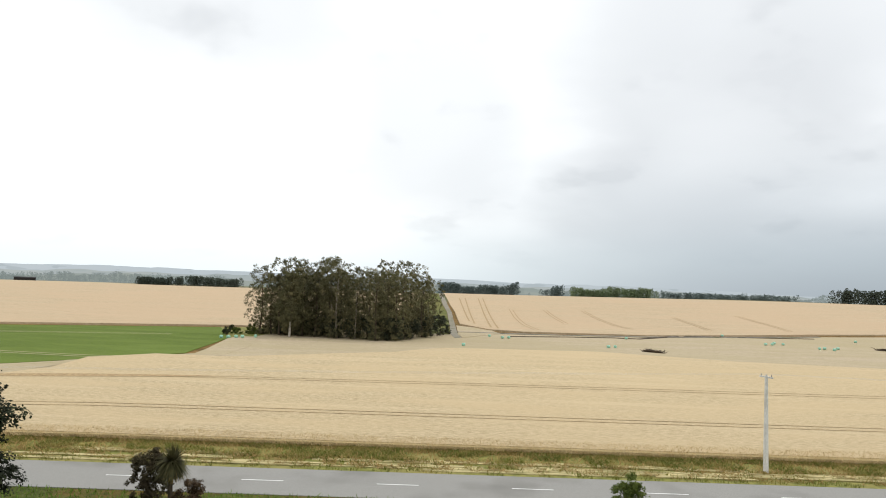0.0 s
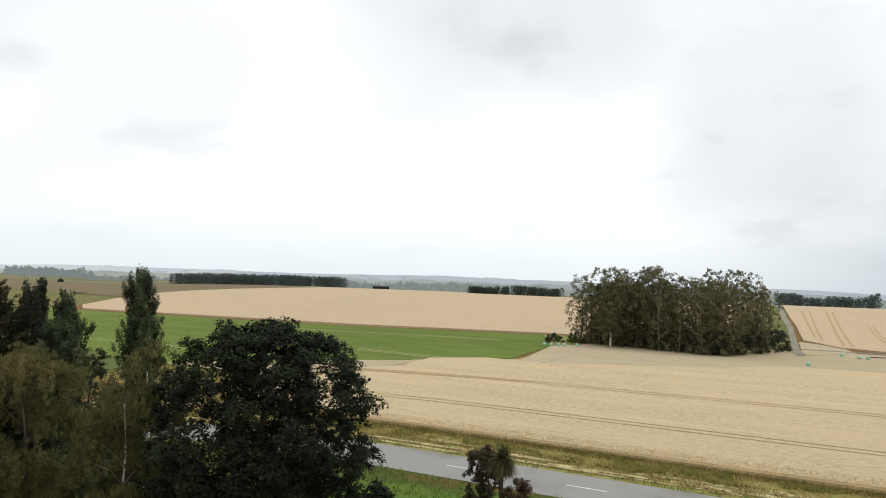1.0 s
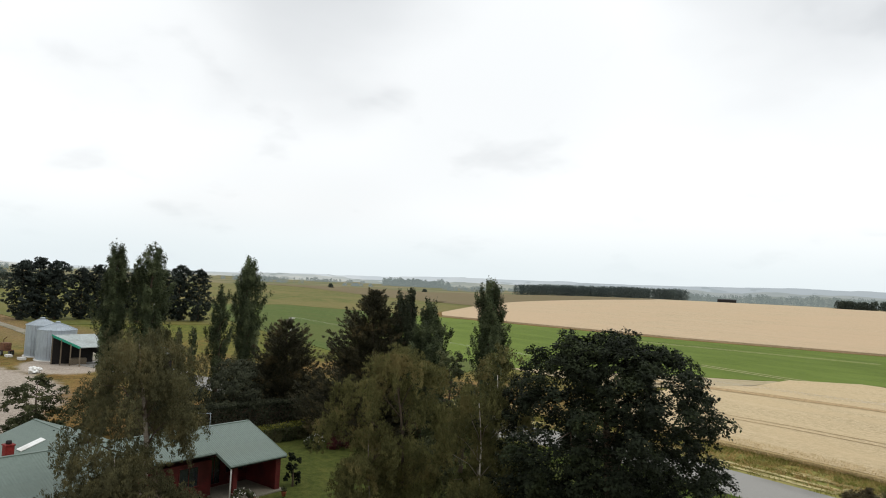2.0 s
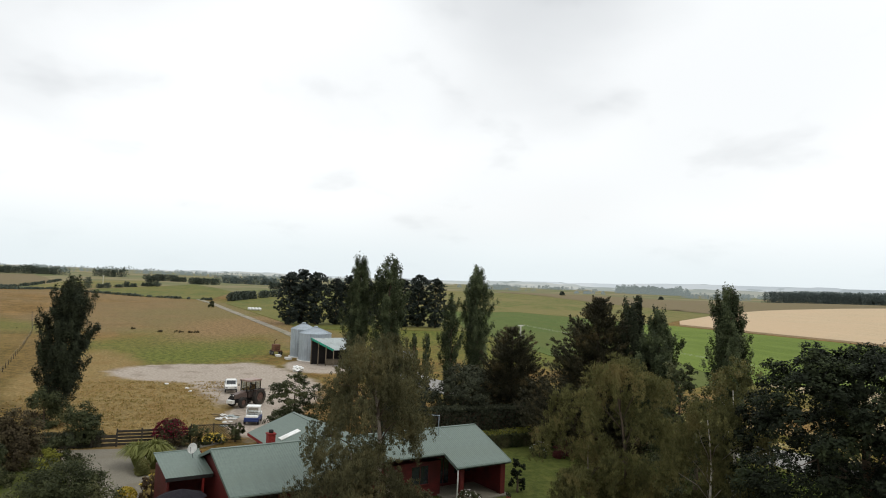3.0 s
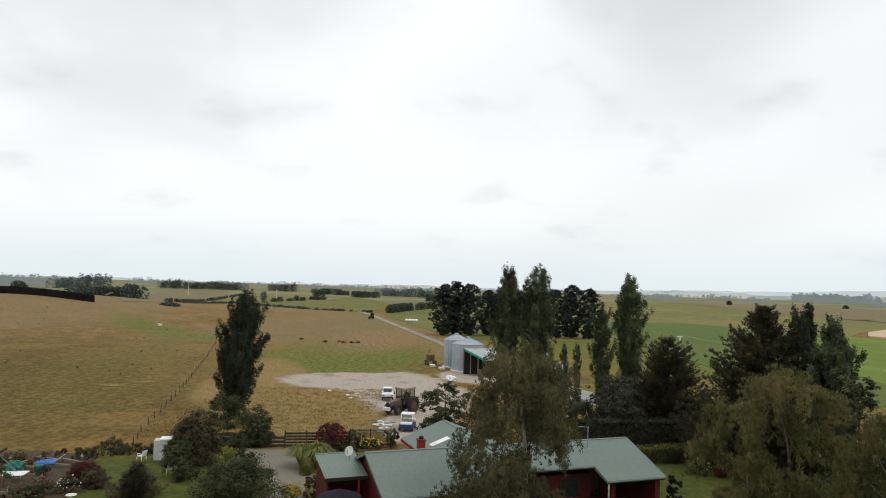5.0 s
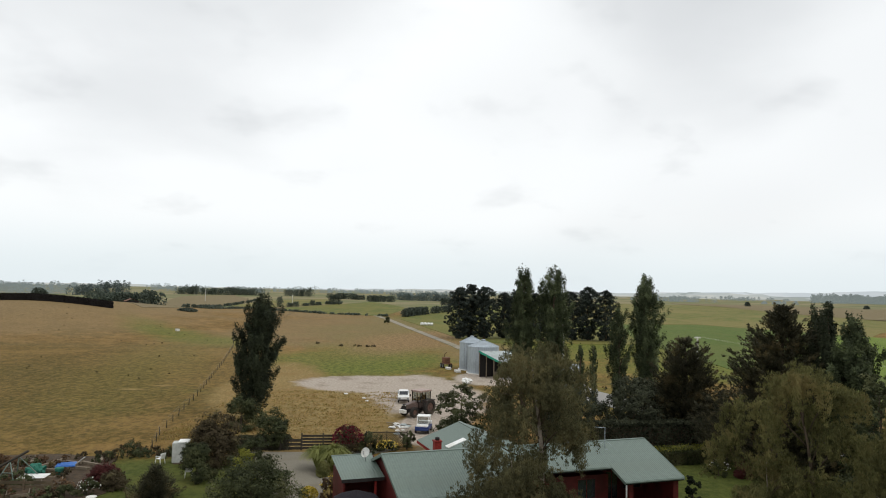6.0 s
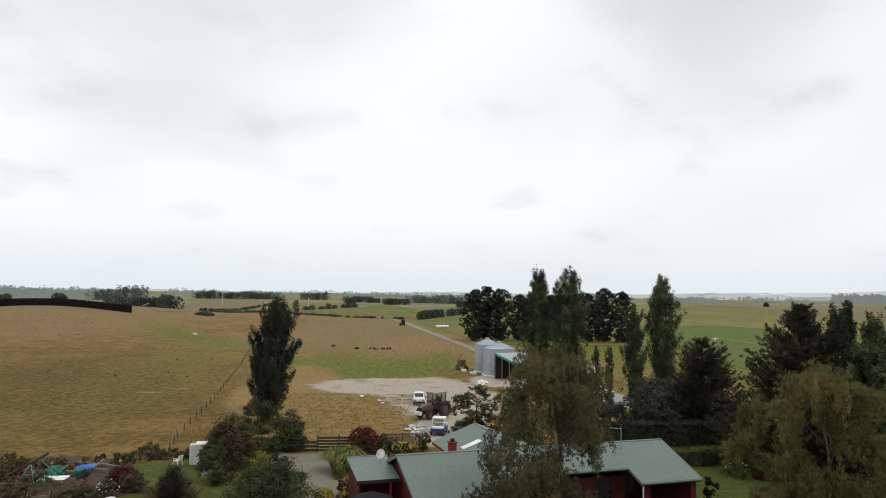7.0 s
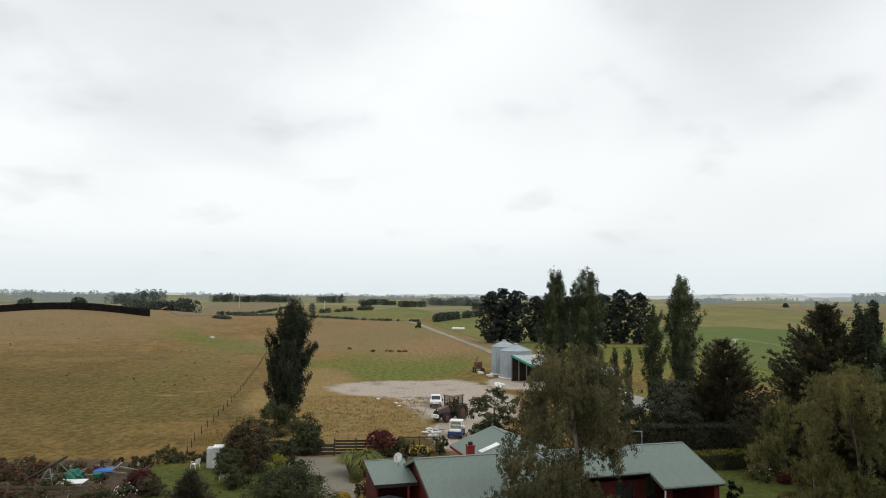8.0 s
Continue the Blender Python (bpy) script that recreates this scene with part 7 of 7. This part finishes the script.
def plastic_chair(x, y, turn, label):
    d = thing("garden_chair", label, "chair", pose(x, y, land(x, y), 0, 0, turn), "garden chairs")
    part("seat", boxed(-0.24, -0.24, 0.4, 0.24, 0.24, 0.44, 0.015), "white", d)
    bk = part("backrest", boxed(-0.02, -0.24, 0, 0.02, 0.24, 0.46, 0.015), "white", d)
    bk.matrix_local = pose(-0.24, 0, 0.42, 0, -14, 0)
    for sx in (-1, 1):
        for sy in (-1, 1):
            part("leg", tubed("leg", [(0.27 * sx, 0.26 * sy, 0), (0.22 * sx, 0.22 * sy, 0.42)], [0.028, 0.024], "white", 6), None, d)
    for sy in (-1, 1):
        part("armrest", box(boxed(-0.28, 0.26 * sy - 0.03, 0.62, 0.22, 0.26 * sy + 0.03, 0.65, 0.01), 0.16, 0.26 * sy - 0.02, 0.42, 0.2, 0.26 * sy + 0.02, 0.63), "white", d)


def swing_frame():
    """A long beam that leans over two A-shaped tube trestles."""
    d = thing("swing_frame", "grey-green tube A-frame under a leaning dark beam", "swing", pose(-49.4, -30.0, 0.04))
    part("top_beam", tubed("top_beam", [(0.05, -1.9, 0.2), (0, -0.1, 1.26), (0, 1.6, 2.24)], [0.09] * 3, "dark_wood", 8), None, d, "long dark timber beam")
    for top, feet in (((0, 0.35, 1.5), ((0.45, -0.4, 0), (0.5, 1.0, 0))), ((0, 0.95, 1.84), ((-1.5, 1.8, 0), (-1.1, 0.2, 0)))):
        for foot in feet:
            part("leg", tubed("leg", [foot, top], [0.04, 0.04], "tube_green", 8), None, d, "grey-green tube leg")
    part("cross_bar", tubed("cross_bar", [(0.27, -0.02, 0.75), (0.3, 0.65, 0.75)], [0.03, 0.03], "tube_green", 8), None, d)


def tarp_heap():
    d = thing("tarpaulin", "bright blue tarpaulin over a timber stack", "tarpaulin", pose(-53.6, -27.9, 0, 0, 0, 20) @ Matrix.Scale(0.75, 4))
    part("timber_stack", boxed(-0.9, -1.0, 0, 0.7, 1.0, 0.42, 0.03), "wood", d, "weathered timber stack")
    bm = bmesh.new()
    bmesh.ops.create_grid(bm, x_segments=16, y_segments=18, size=1.0)
    for v in bm.verts:
        x, y = v.co.x, v.co.y
        e = max(abs(x), abs(y))
        v.co = Vector((x * 0.85, y * 0.95, 0.50 + 0.05 * noise.noise(Vector((x * 3, y * 3, 0))) - 0.14 * smooth(0.85, 1.0, e)))
    bmesh.ops.solidify(bm, geom=bm.faces[:], thickness=0.01)
    part("sheet", bm, "tarp", d, "bright blue sheet")
    p = part("plank", boxed(-1.2, -0.07, 0, 1.2, 0.07, 0.05), "white", d, "pale plank leaning on the stack")
    p.matrix_local = pose(0.3, 1.15, 0.02, 0, -32, 40)
    p.location.z = 0.62


def garden_table():
    d = thing("garden_table", "small round pale stone table on the lawn", "table", pose(-45.2, -21.7, -0.12) @ Matrix.Scale(0.85, 4))
    part("tabletop", tubed("tabletop", [(0, 0, 0.66), (0, 0, 0.68), (0, 0, 0.72)], [0.36, 0.4, 0.38], "concrete", 20), None, d)
    part("pedestal", tubed("pedestal", [(0, 0, 0), (0, 0, 0.08), (0, 0, 0.14), (0, 0, 0.55), (0, 0, 0.66)], [0.22, 0.2, 0.08, 0.07, 0.16], "concrete", 12), None, d)


tank()
garden_table()
plastic_chair(-55.6, -21.5, -112, "white moulded plastic garden chair on lawn")
plastic_chair(-52.0, -17.9, 200, "white plastic garden chair beside a shrub")
swing_frame()
tarp_heap()

drape("vegetable_bed", [(-58, -30.5), (-55.5, -42), (-43.5, -36.5), (-43.5, -25.5), (-45.6, -22.6), (-47.6, -21.9), (-50.2, -23.2), (-53.6, -24.8), (-56.8, -25.6)], "soil", 0.04, 1.5, "dug vegetable garden soil with rank growth", "garden bed", 0.05)
rngv = random.Random(12)
for i in range(104):
    x, y = rngv.uniform(-57.5, -47.8), rngv.uniform(-41, -26.0)
    if i < 40:
        x, y = rngv.uniform(-55.5, -48.0), rngv.uniform(-38, -29.5)
    if i >= 78:
        x, y = rngv.uniform(-52.0, -47.4), rngv.uniform(-36, -29)
    elif i >= 52:
        x, y = rngv.uniform(-48.5, -44.0), rngv.uniform(-32, -24.5)
    put_shrub("vegetable_plant", 200 + i, x, y, rngv.uniform(0.4, 1.0), rngv.uniform(0.6, 1.2), rngv.choice(["l_rank", "l_rank", "l_rank", "l_dusk", "l_grey"]), "rank bushy russet plant in the vegetable bed", 7, 76, 0.13, category="plant")
for i in range(26):
    x, y = (rngv.uniform(-59.0, -57.0), rngv.uniform(-25.0, -21.6)) if i >= 16 else (rngv.uniform(-60.5, -57.5), rngv.uniform(-26.5, -20.5)) if i < 9 else (rngv.uniform(-57.5, -55.0), rngv.uniform(-29, -24.5))
    put_shrub("weed_clump", 300 + i, x, y, rngv.uniform(0.4, 0.9), rngv.uniform(0.5, 1.0), rngv.choice(["l_dusk", "l_grey", "l_shrub"]), "untidy weed clump along the garden fence", 7, 80, 0.1, category="weeds")
for x, y, t in ((-55.5, -31.5, 20), (-52.2, -31.0, 60), (-54.6, -29.6, -10), (-56.4, -26.6, 30), (-53.4, -27.0, 80), (-54.6, -26.4, 65), (-52.6, -28.9, 85), (-51.9, -27.2, 10), (-55.0, -28.4, 75)):
    ob = thing("garden_timber", "old weathered sleeper in the vegetable garden", "timber", pose(x, y, 0.04, 0, 0, t), "old sleepers")
    part("sleeper", boxed(-1.1, -0.11, 0, 1.1, 0.11, 0.2, 0.02), "wood", ob)
for x, y, r, h, mname, lab in ((-51.0, -27.0, 0.3, 0.7, "net", "green plastic bin in the vegetable garden"),):
    ob = thing("garden_bin", lab, "bin", pose(x, y, 0.04))
    part("body", tubed("body", [(0, 0, 0), (0, 0, h * 0.9), (0, 0, h)], [r * 0.85, r, r * 1.05], mname, 16), None, ob)
for x, y, t in ((-49.4, -26.6, 28), (-46.8, -27.4, 28), (-51.6, -30.0, 30), (-48.6, -33.0, 25)):
    ob = thing("raised_bed", "weathered timber raised bed full of soil", "garden bed", pose(x, y, 0.04, 0, 0, t), "raised beds")
    for a in (-0.65, 0.65):
        part("side_board", boxed(-1.1, a - 0.03, 0, 1.1, a + 0.03, 0.3, 0.01), "wood", ob)
        part("end_board", boxed(a * 1.65 - 0.03, -0.62, 0, a * 1.65 + 0.03, 0.62, 0.28, 0.01), "wood", ob)
    part("soil", boxed(-1.04, -0.62, 0, 1.04, 0.62, 0.2, 0.04), "soil", ob, "dark dug soil")
for i in range(14):
    x, y = rngv.uniform(-55, -45), rngv.uniform(-33, -25)
    ob = thing("loose_board", "weathered board lying in the vegetable garden", "board", pose(x, y, 0.3, rngv.uniform(-6, 6), rngv.uniform(-9, 9), rngv.uniform(0, 180)), "loose boards")
    part("plank", boxed(-rngv.uniform(0.6, 1.2), -0.08, -0.26, rngv.uniform(0.6, 1.2), 0.08, -0.22, 0.008), "white" if i % 5 == 0 else "wood", ob)
ob = thing("garden_netting", "heap of green netting over beds", "netting", pose(-51.3, -28.9, 0.04))
part("net", crumpled(3, 0.8, 0.8), "net", ob)
ob = thing("cold_frame", "pale plastic sheet on a low frame", "cold frame", pose(-50.1, -28.3, 0.04, 0, 0, 8))
part("frame", boxed(-0.6, -0.9, 0, 0.6, 0.9, 0.3, 0.02), "wood", ob)
part("sheet", boxed(-0.62, -0.92, 0.305, 0.62, 0.92, 0.33, 0.01), "white", ob, "pale plastic sheet")
for x, y, s in ((-43.6, 13.9, 0.2), (-44.2, 16.2, 0.17)):
    ob = thing("plant_pot", "terracotta pot with a small plant", "plant pot", pose(x, y, 0.1), "verandah pots")
    part("pot", tubed("pot", [(0, 0, 0), (0, 0, s * 1.5), (0, 0, s * 1.7)], [s * 0.7, s, s * 1.05], "terracotta", 14), None, ob)
    rng = np.random.default_rng(int(y * 10))
    pts, dd = in_clump(rng, (0, 0, s * 2.6), (s * 1.3, s * 1.3, s * 1.3), 160, 0.1)
    part("plant", cards("plant", leaf_cards(rng, pts, 0.09, 0.6), "l_shrub"), None, ob)


# ---------------------------------------------------------------- far fields
def bale(x, y, turn, label):
    z = land(x, y) + 0.1
    d = thing("wrapped_bale", label, "bale", pose(x, y, z, 0, 0, turn) @ Matrix.Scale(0.78, 4), "wrapped bales")
    v, f = tube([(-0.55, 0, 0.53), (-0.48, 0, 0.53), (0, 0, 0.53), (0.48, 0, 0.53), (0.55, 0, 0.53)], [0.42, 0.53, 0.55, 0.53, 0.42], 18)
    part("wrap", mesh_of("wrap", v, f, "wrap", True), None, d)


for x, y in ((34.5, 193), (36.5, 194), (6, 216), (8, 217), (48, 236), (91, 270), (92.5, 233), (95, 234), (99.5, 236.5), (98, 240), (104, 221), (106, 222), (107, 218), (111, 224), (136, 262), (-5, 178), (-66, 176), (-64.5, 177.5), (-63, 178), (-67.5, 175), (-60.5, 181), (2, 222), (150, 255)):
    bale(x, y, (x * 37) % 180, "pale green plastic-wrapped hay bale on stubble")
for x, y, l, t in ((44, 182, 7, -40), (128, 226, 9, -35)):
    ob = thing("earth_heap", "long dark heap of earth and brush", "heap", pose(x, y, land(x, y) + 0.1, 0, 0, t), "earth heaps")
    bm = crumpled(int(x), 1.0, 0.9)
    for v in bm.verts:
        v.co = Vector((v.co.x * l / 2, v.co.y * 0.9, v.co.z * 0.55))
    part("heap", bm, "soil", ob)
    rng = np.random.default_rng(int(x))
    for k in range(26):
        p = Vector((rng.uniform(-0.48, 0.48) * l, rng.normal() * 0.45, rng.uniform(0.05, 0.4)))
        e = p + Vector((rng.normal() * 0.9, rng.normal() * 0.5, rng.uniform(0.1, 0.8)))
        part("branch", tubed("branch", [p, p.lerp(e, 0.5) + Vector((0, 0, 0.08)), e], [0.09, 0.06, 0.02], "bark", 5), None, ob)
drape("drain", [(8, 225), (30, 235.5), (45, 239.5), (53, 238.5), (64, 251), (73, 262.5), (100, 267), (126, 272), (126, 273.4), (99.6, 268.6), (72, 264.2), (62.6, 252.6), (52.6, 240.3), (44.6, 241.2), (29.5, 237), (8, 226.4)], "soil", 0.3, 5, "dark cut drain winding below the barley field", "ditch", 0.25)
drape("grass_margin", [(-10.8, 226), (-13.6, 276), (-19.2, 359), (-24.4, 408), (-31.8, 491), (-39, 585), (-43, 585), (-41, 420), (-22, 284), (-17, 227)], "paddock", 0.15, 8, "grass margin beside the farm track", "margin", 0.06)
drape("stubble_field", [(-8, 226), (-6.3, 213), (6, 238), (2, 262), (-10.8, 276)], "stubble", 0.22, 6, "pale headland at the foot of the barley", "field", 0.1)
for x0, y0, x1, y1 in ((-6.2, 300, -17, 470), (-3.6, 285, -13, 470), (3, 266, -4, 470), (5.6, 262, -1, 470)):
    drape("wheel_track", [(x0 - 0.35, y0), (x0 + 0.35, y0), (x1 + 0.35, y1), (x1 - 0.35, y1)], "tramline", 0.66, 14, "thin wheel track up the barley slope", "wheel track")
drape("farm_track", [(-9, 238.5), (30, 243), (60, 251), (90, 264), (133, 282), (133, 284.5), (89, 266.8), (59, 253.6), (29, 245.6), (-9, 241)], "track", 0.3, 6, "pale farm track along the foot of the barley", "track", 0.2)
for pts in (((15, 385), (15.5, 330), (17, 290), (20, 262)), ((34, 388), (34.5, 345), (36, 306)), ((55, 390), (55.5, 340), (57, 305), (60, 286)), ((97, 362), (96, 320), (94, 294)), ((135, 380), (133, 330), (130, 302))):
    for e in (-0.9, 0.9):
        drape("wheel_track", [(x + e - 0.22, y) for x, y in pts] + [(x + e + 0.22, y) for x, y in pts[::-1]], "tramline", 0.66, 10, "thin curved wheel track down the barley slope", "wheel track")
low_shed(*az(114.2, 455), 30, 12, 7, 2.6, 4.2, "far farmhouse with a dull brown roof among trees", "rust")
low_shed(-412, 596, 35, 17, 5, 2.6, 3.4, "long low dark barn on the skyline", "dark")
ob = thing("wrapped_bale_row", "row of white wrapped bales in a paddock", "bales", pose(-277, -5.5, land(-277, -5.5), 0, 0, 82))
for k in range(4):
    v, f = tube([(-0.6, 0, 0.6), (0, 0, 0.62), (0.6, 0, 0.6)], [0.52, 0.62, 0.52], 14)
    p = part("bale", mesh_of("bale", v, f, "white", True), None, ob)
    p.matrix_local = pose(-1.9 + 1.27 * k, 0, 0)


# ---------------------------------------------------------------- grass and crop tops
def blades(name, count, place, height, width, material, label, seed, lean=0.5, lift=0.0):
    """Upright tapering blades, each standing on the land at place(rng)."""
    rng = np.random.default_rng(seed)
    xy = place(rng, count)
    z = np.array([land(x, y) for x, y in xy]) + lift
    n = len(xy)
    a = rng.uniform(0, 2 * math.pi, n)
    h = height * rng.uniform(0.5, 1.4, n)
    base = np.stack((xy[:, 0], xy[:, 1], z), 1)
    side = np.stack((np.cos(a), np.sin(a), np.zeros(n)), 1) * width / 2
    bend = np.stack((rng.normal(size=n) * lean, rng.normal(size=n) * lean, np.ones(n)), 1) * h[:, None]
    v = np.empty((n, 4, 3))
    v[:, 0], v[:, 1] = base - side, base + side
    v[:, 2], v[:, 3] = base + bend + side * 0.35, base + bend - side * 0.35
    return tagged(new(name, cards(name, v, material)), label, "grass", kind="stuff")


def along_road(d0, d1, x0=-66, x1=110, clump=None):
    def place(rng, n):
        x = rng.uniform(x0, x1, n)
        d = rng.uniform(d0, d1, n)
        if clump:
            keep = np.array([noise.noise(Vector((p * clump, q * clump, 1.7))) > -0.05 for p, q in zip(x, d)])
            x, d = x[keep], d[keep]
        return np.stack((x, np.array([road_y(p) for p in x]) + d), 1)
    return place


def within(x0, x1, y0, y1, clump=0.9, cut=-0.15):
    def place(rng, n):
        p = np.stack((rng.uniform(x0, x1, n), rng.uniform(y0, y1, n)), 1)
        return p[np.array([noise.noise(Vector((a * clump, b * clump, 4.2))) > cut for a, b in p])]
    return place


blades("verge_grass", 42000, along_road(7.0, 11.6, clump=0.35), 0.27, 0.1, "grass_green", "rank green and seeding verge grass", 1, 0.9)
blades("verge_stalks", 16000, along_road(6.8, 11.4), 0.26, 0.07, "grass_dry", "dry seeding stalks among the verge grass", 9, 0.9)
blades("verge_grass", 14000, along_road(3.5, 7.4, clump=0.7), 0.22, 0.08, "grass_green", "short tufted verge grass", 2)
blades("hay_litter", 22000, along_road(4.3, 7.8, clump=0.9), 0.16, 0.09, "grass_dry", "loose mown dry grass on the verge", 3, 1.6, 0.05)
blades("verge_grass", 12000, along_road(-9.0, -3.5), 0.2, 0.08, "grass_lush", "short green grass on the near roadside", 4)
blades("verge_grass", 8000, along_road(10.4, 11.6), 0.26, 0.08, "grass_green", "tall grass against the wheat", 11, 0.7)
blades("wheat_fringe", 16000, along_road(12.0, 14.5), 0.3, 0.06, "straw", "ragged wheat heads at the field edge", 12, 0.8, 0.3)
blades("wheat_fringe", 26000, along_road(11.1, 12.4), 0.3, 0.06, "straw", "ripe wheat stalks at the field edge", 5, 0.8, 0.2)
blades("verge_stalks", 14000, along_road(10.2, 11.8), 0.26, 0.06, "grass_dry", "tall brown seeding grass against the wheat", 14, 0.8)
blades("rough_grass", 9000, within(-96, -64, -26, -5, 0.8, 0.1), 0.11, 0.12, "grass_olive", "greener tussocks in the rough grass", 10, 0.6)
blades("rough_grass", 12000, within(-96, -64, -26, -5, 1.1, 0.0), 0.11, 0.12, "grass_rough", "tussocky dry rough grass by the yard", 6, 0.9)


# ---------------------------------------------------------------- in the pasture
ob = thing("water_trough", "pale concrete water trough in the pasture", "trough", pose(-227, -86, land(-227, -86), 0, 0, 30))
part("basin", box(box(box(box(boxed(-1.6, -0.5, 0, 1.6, 0.5, 0.12), -1.6, -0.5, 0.1, 1.6, -0.4, 0.6), -1.6, 0.4, 0.1, 1.6, 0.5, 0.6), -1.6, -0.4, 0.1, -1.5, 0.4, 0.6), 1.5, -0.4, 0.1, 1.6, 0.4, 0.6), "concrete", ob)
part("water", boxed(-1.5, -0.4, 0.12, 1.5, 0.4, 0.48), "glass", ob, "dark still water")
for i, (x, y, r) in enumerate(((-170, -20, 1.6), (-170, -17.4, 1.3), (-170, -16, 0.8), (-170, -24, 0.7), (-177, -31, 0.8))):
    put_shrub("rush_clump", 400 + i, x, y, 0.55, r, "l_dusk", "dark clump of rushes in the pasture", 8, 90, 0.2, category="rushes")
put_shrub("field_bush", 410, -287, -22, 2.7, 1.4, "l_shrub", "round dark bush beside the farm lane", 16, 110, 0.3, category="bush")
rng = np.random.default_rng(77)
spots = np.stack((rng.uniform(-260, -70, 90), rng.uniform(-150, -30, 90)), 1)
tuss = []
for x, y in spots:
    if y > 0.35 * x + 10:
        continue
    z, s = land(x, y), rng.uniform(0.1, 0.3)
    p, d = in_clump(rng, (x, y, z + s * 0.5), (s, s, s * 0.7), 26, 0.2)
    tuss.append(leaf_cards(rng, p, 0.18, 0.4, -0.8))
tagged(new("thistle_tussocks", cards("thistle_tussocks", np.concatenate(tuss), "l_dusk")), "scattered dark thistles and tussocks on the hill pasture", "tussocks", kind="stuff")
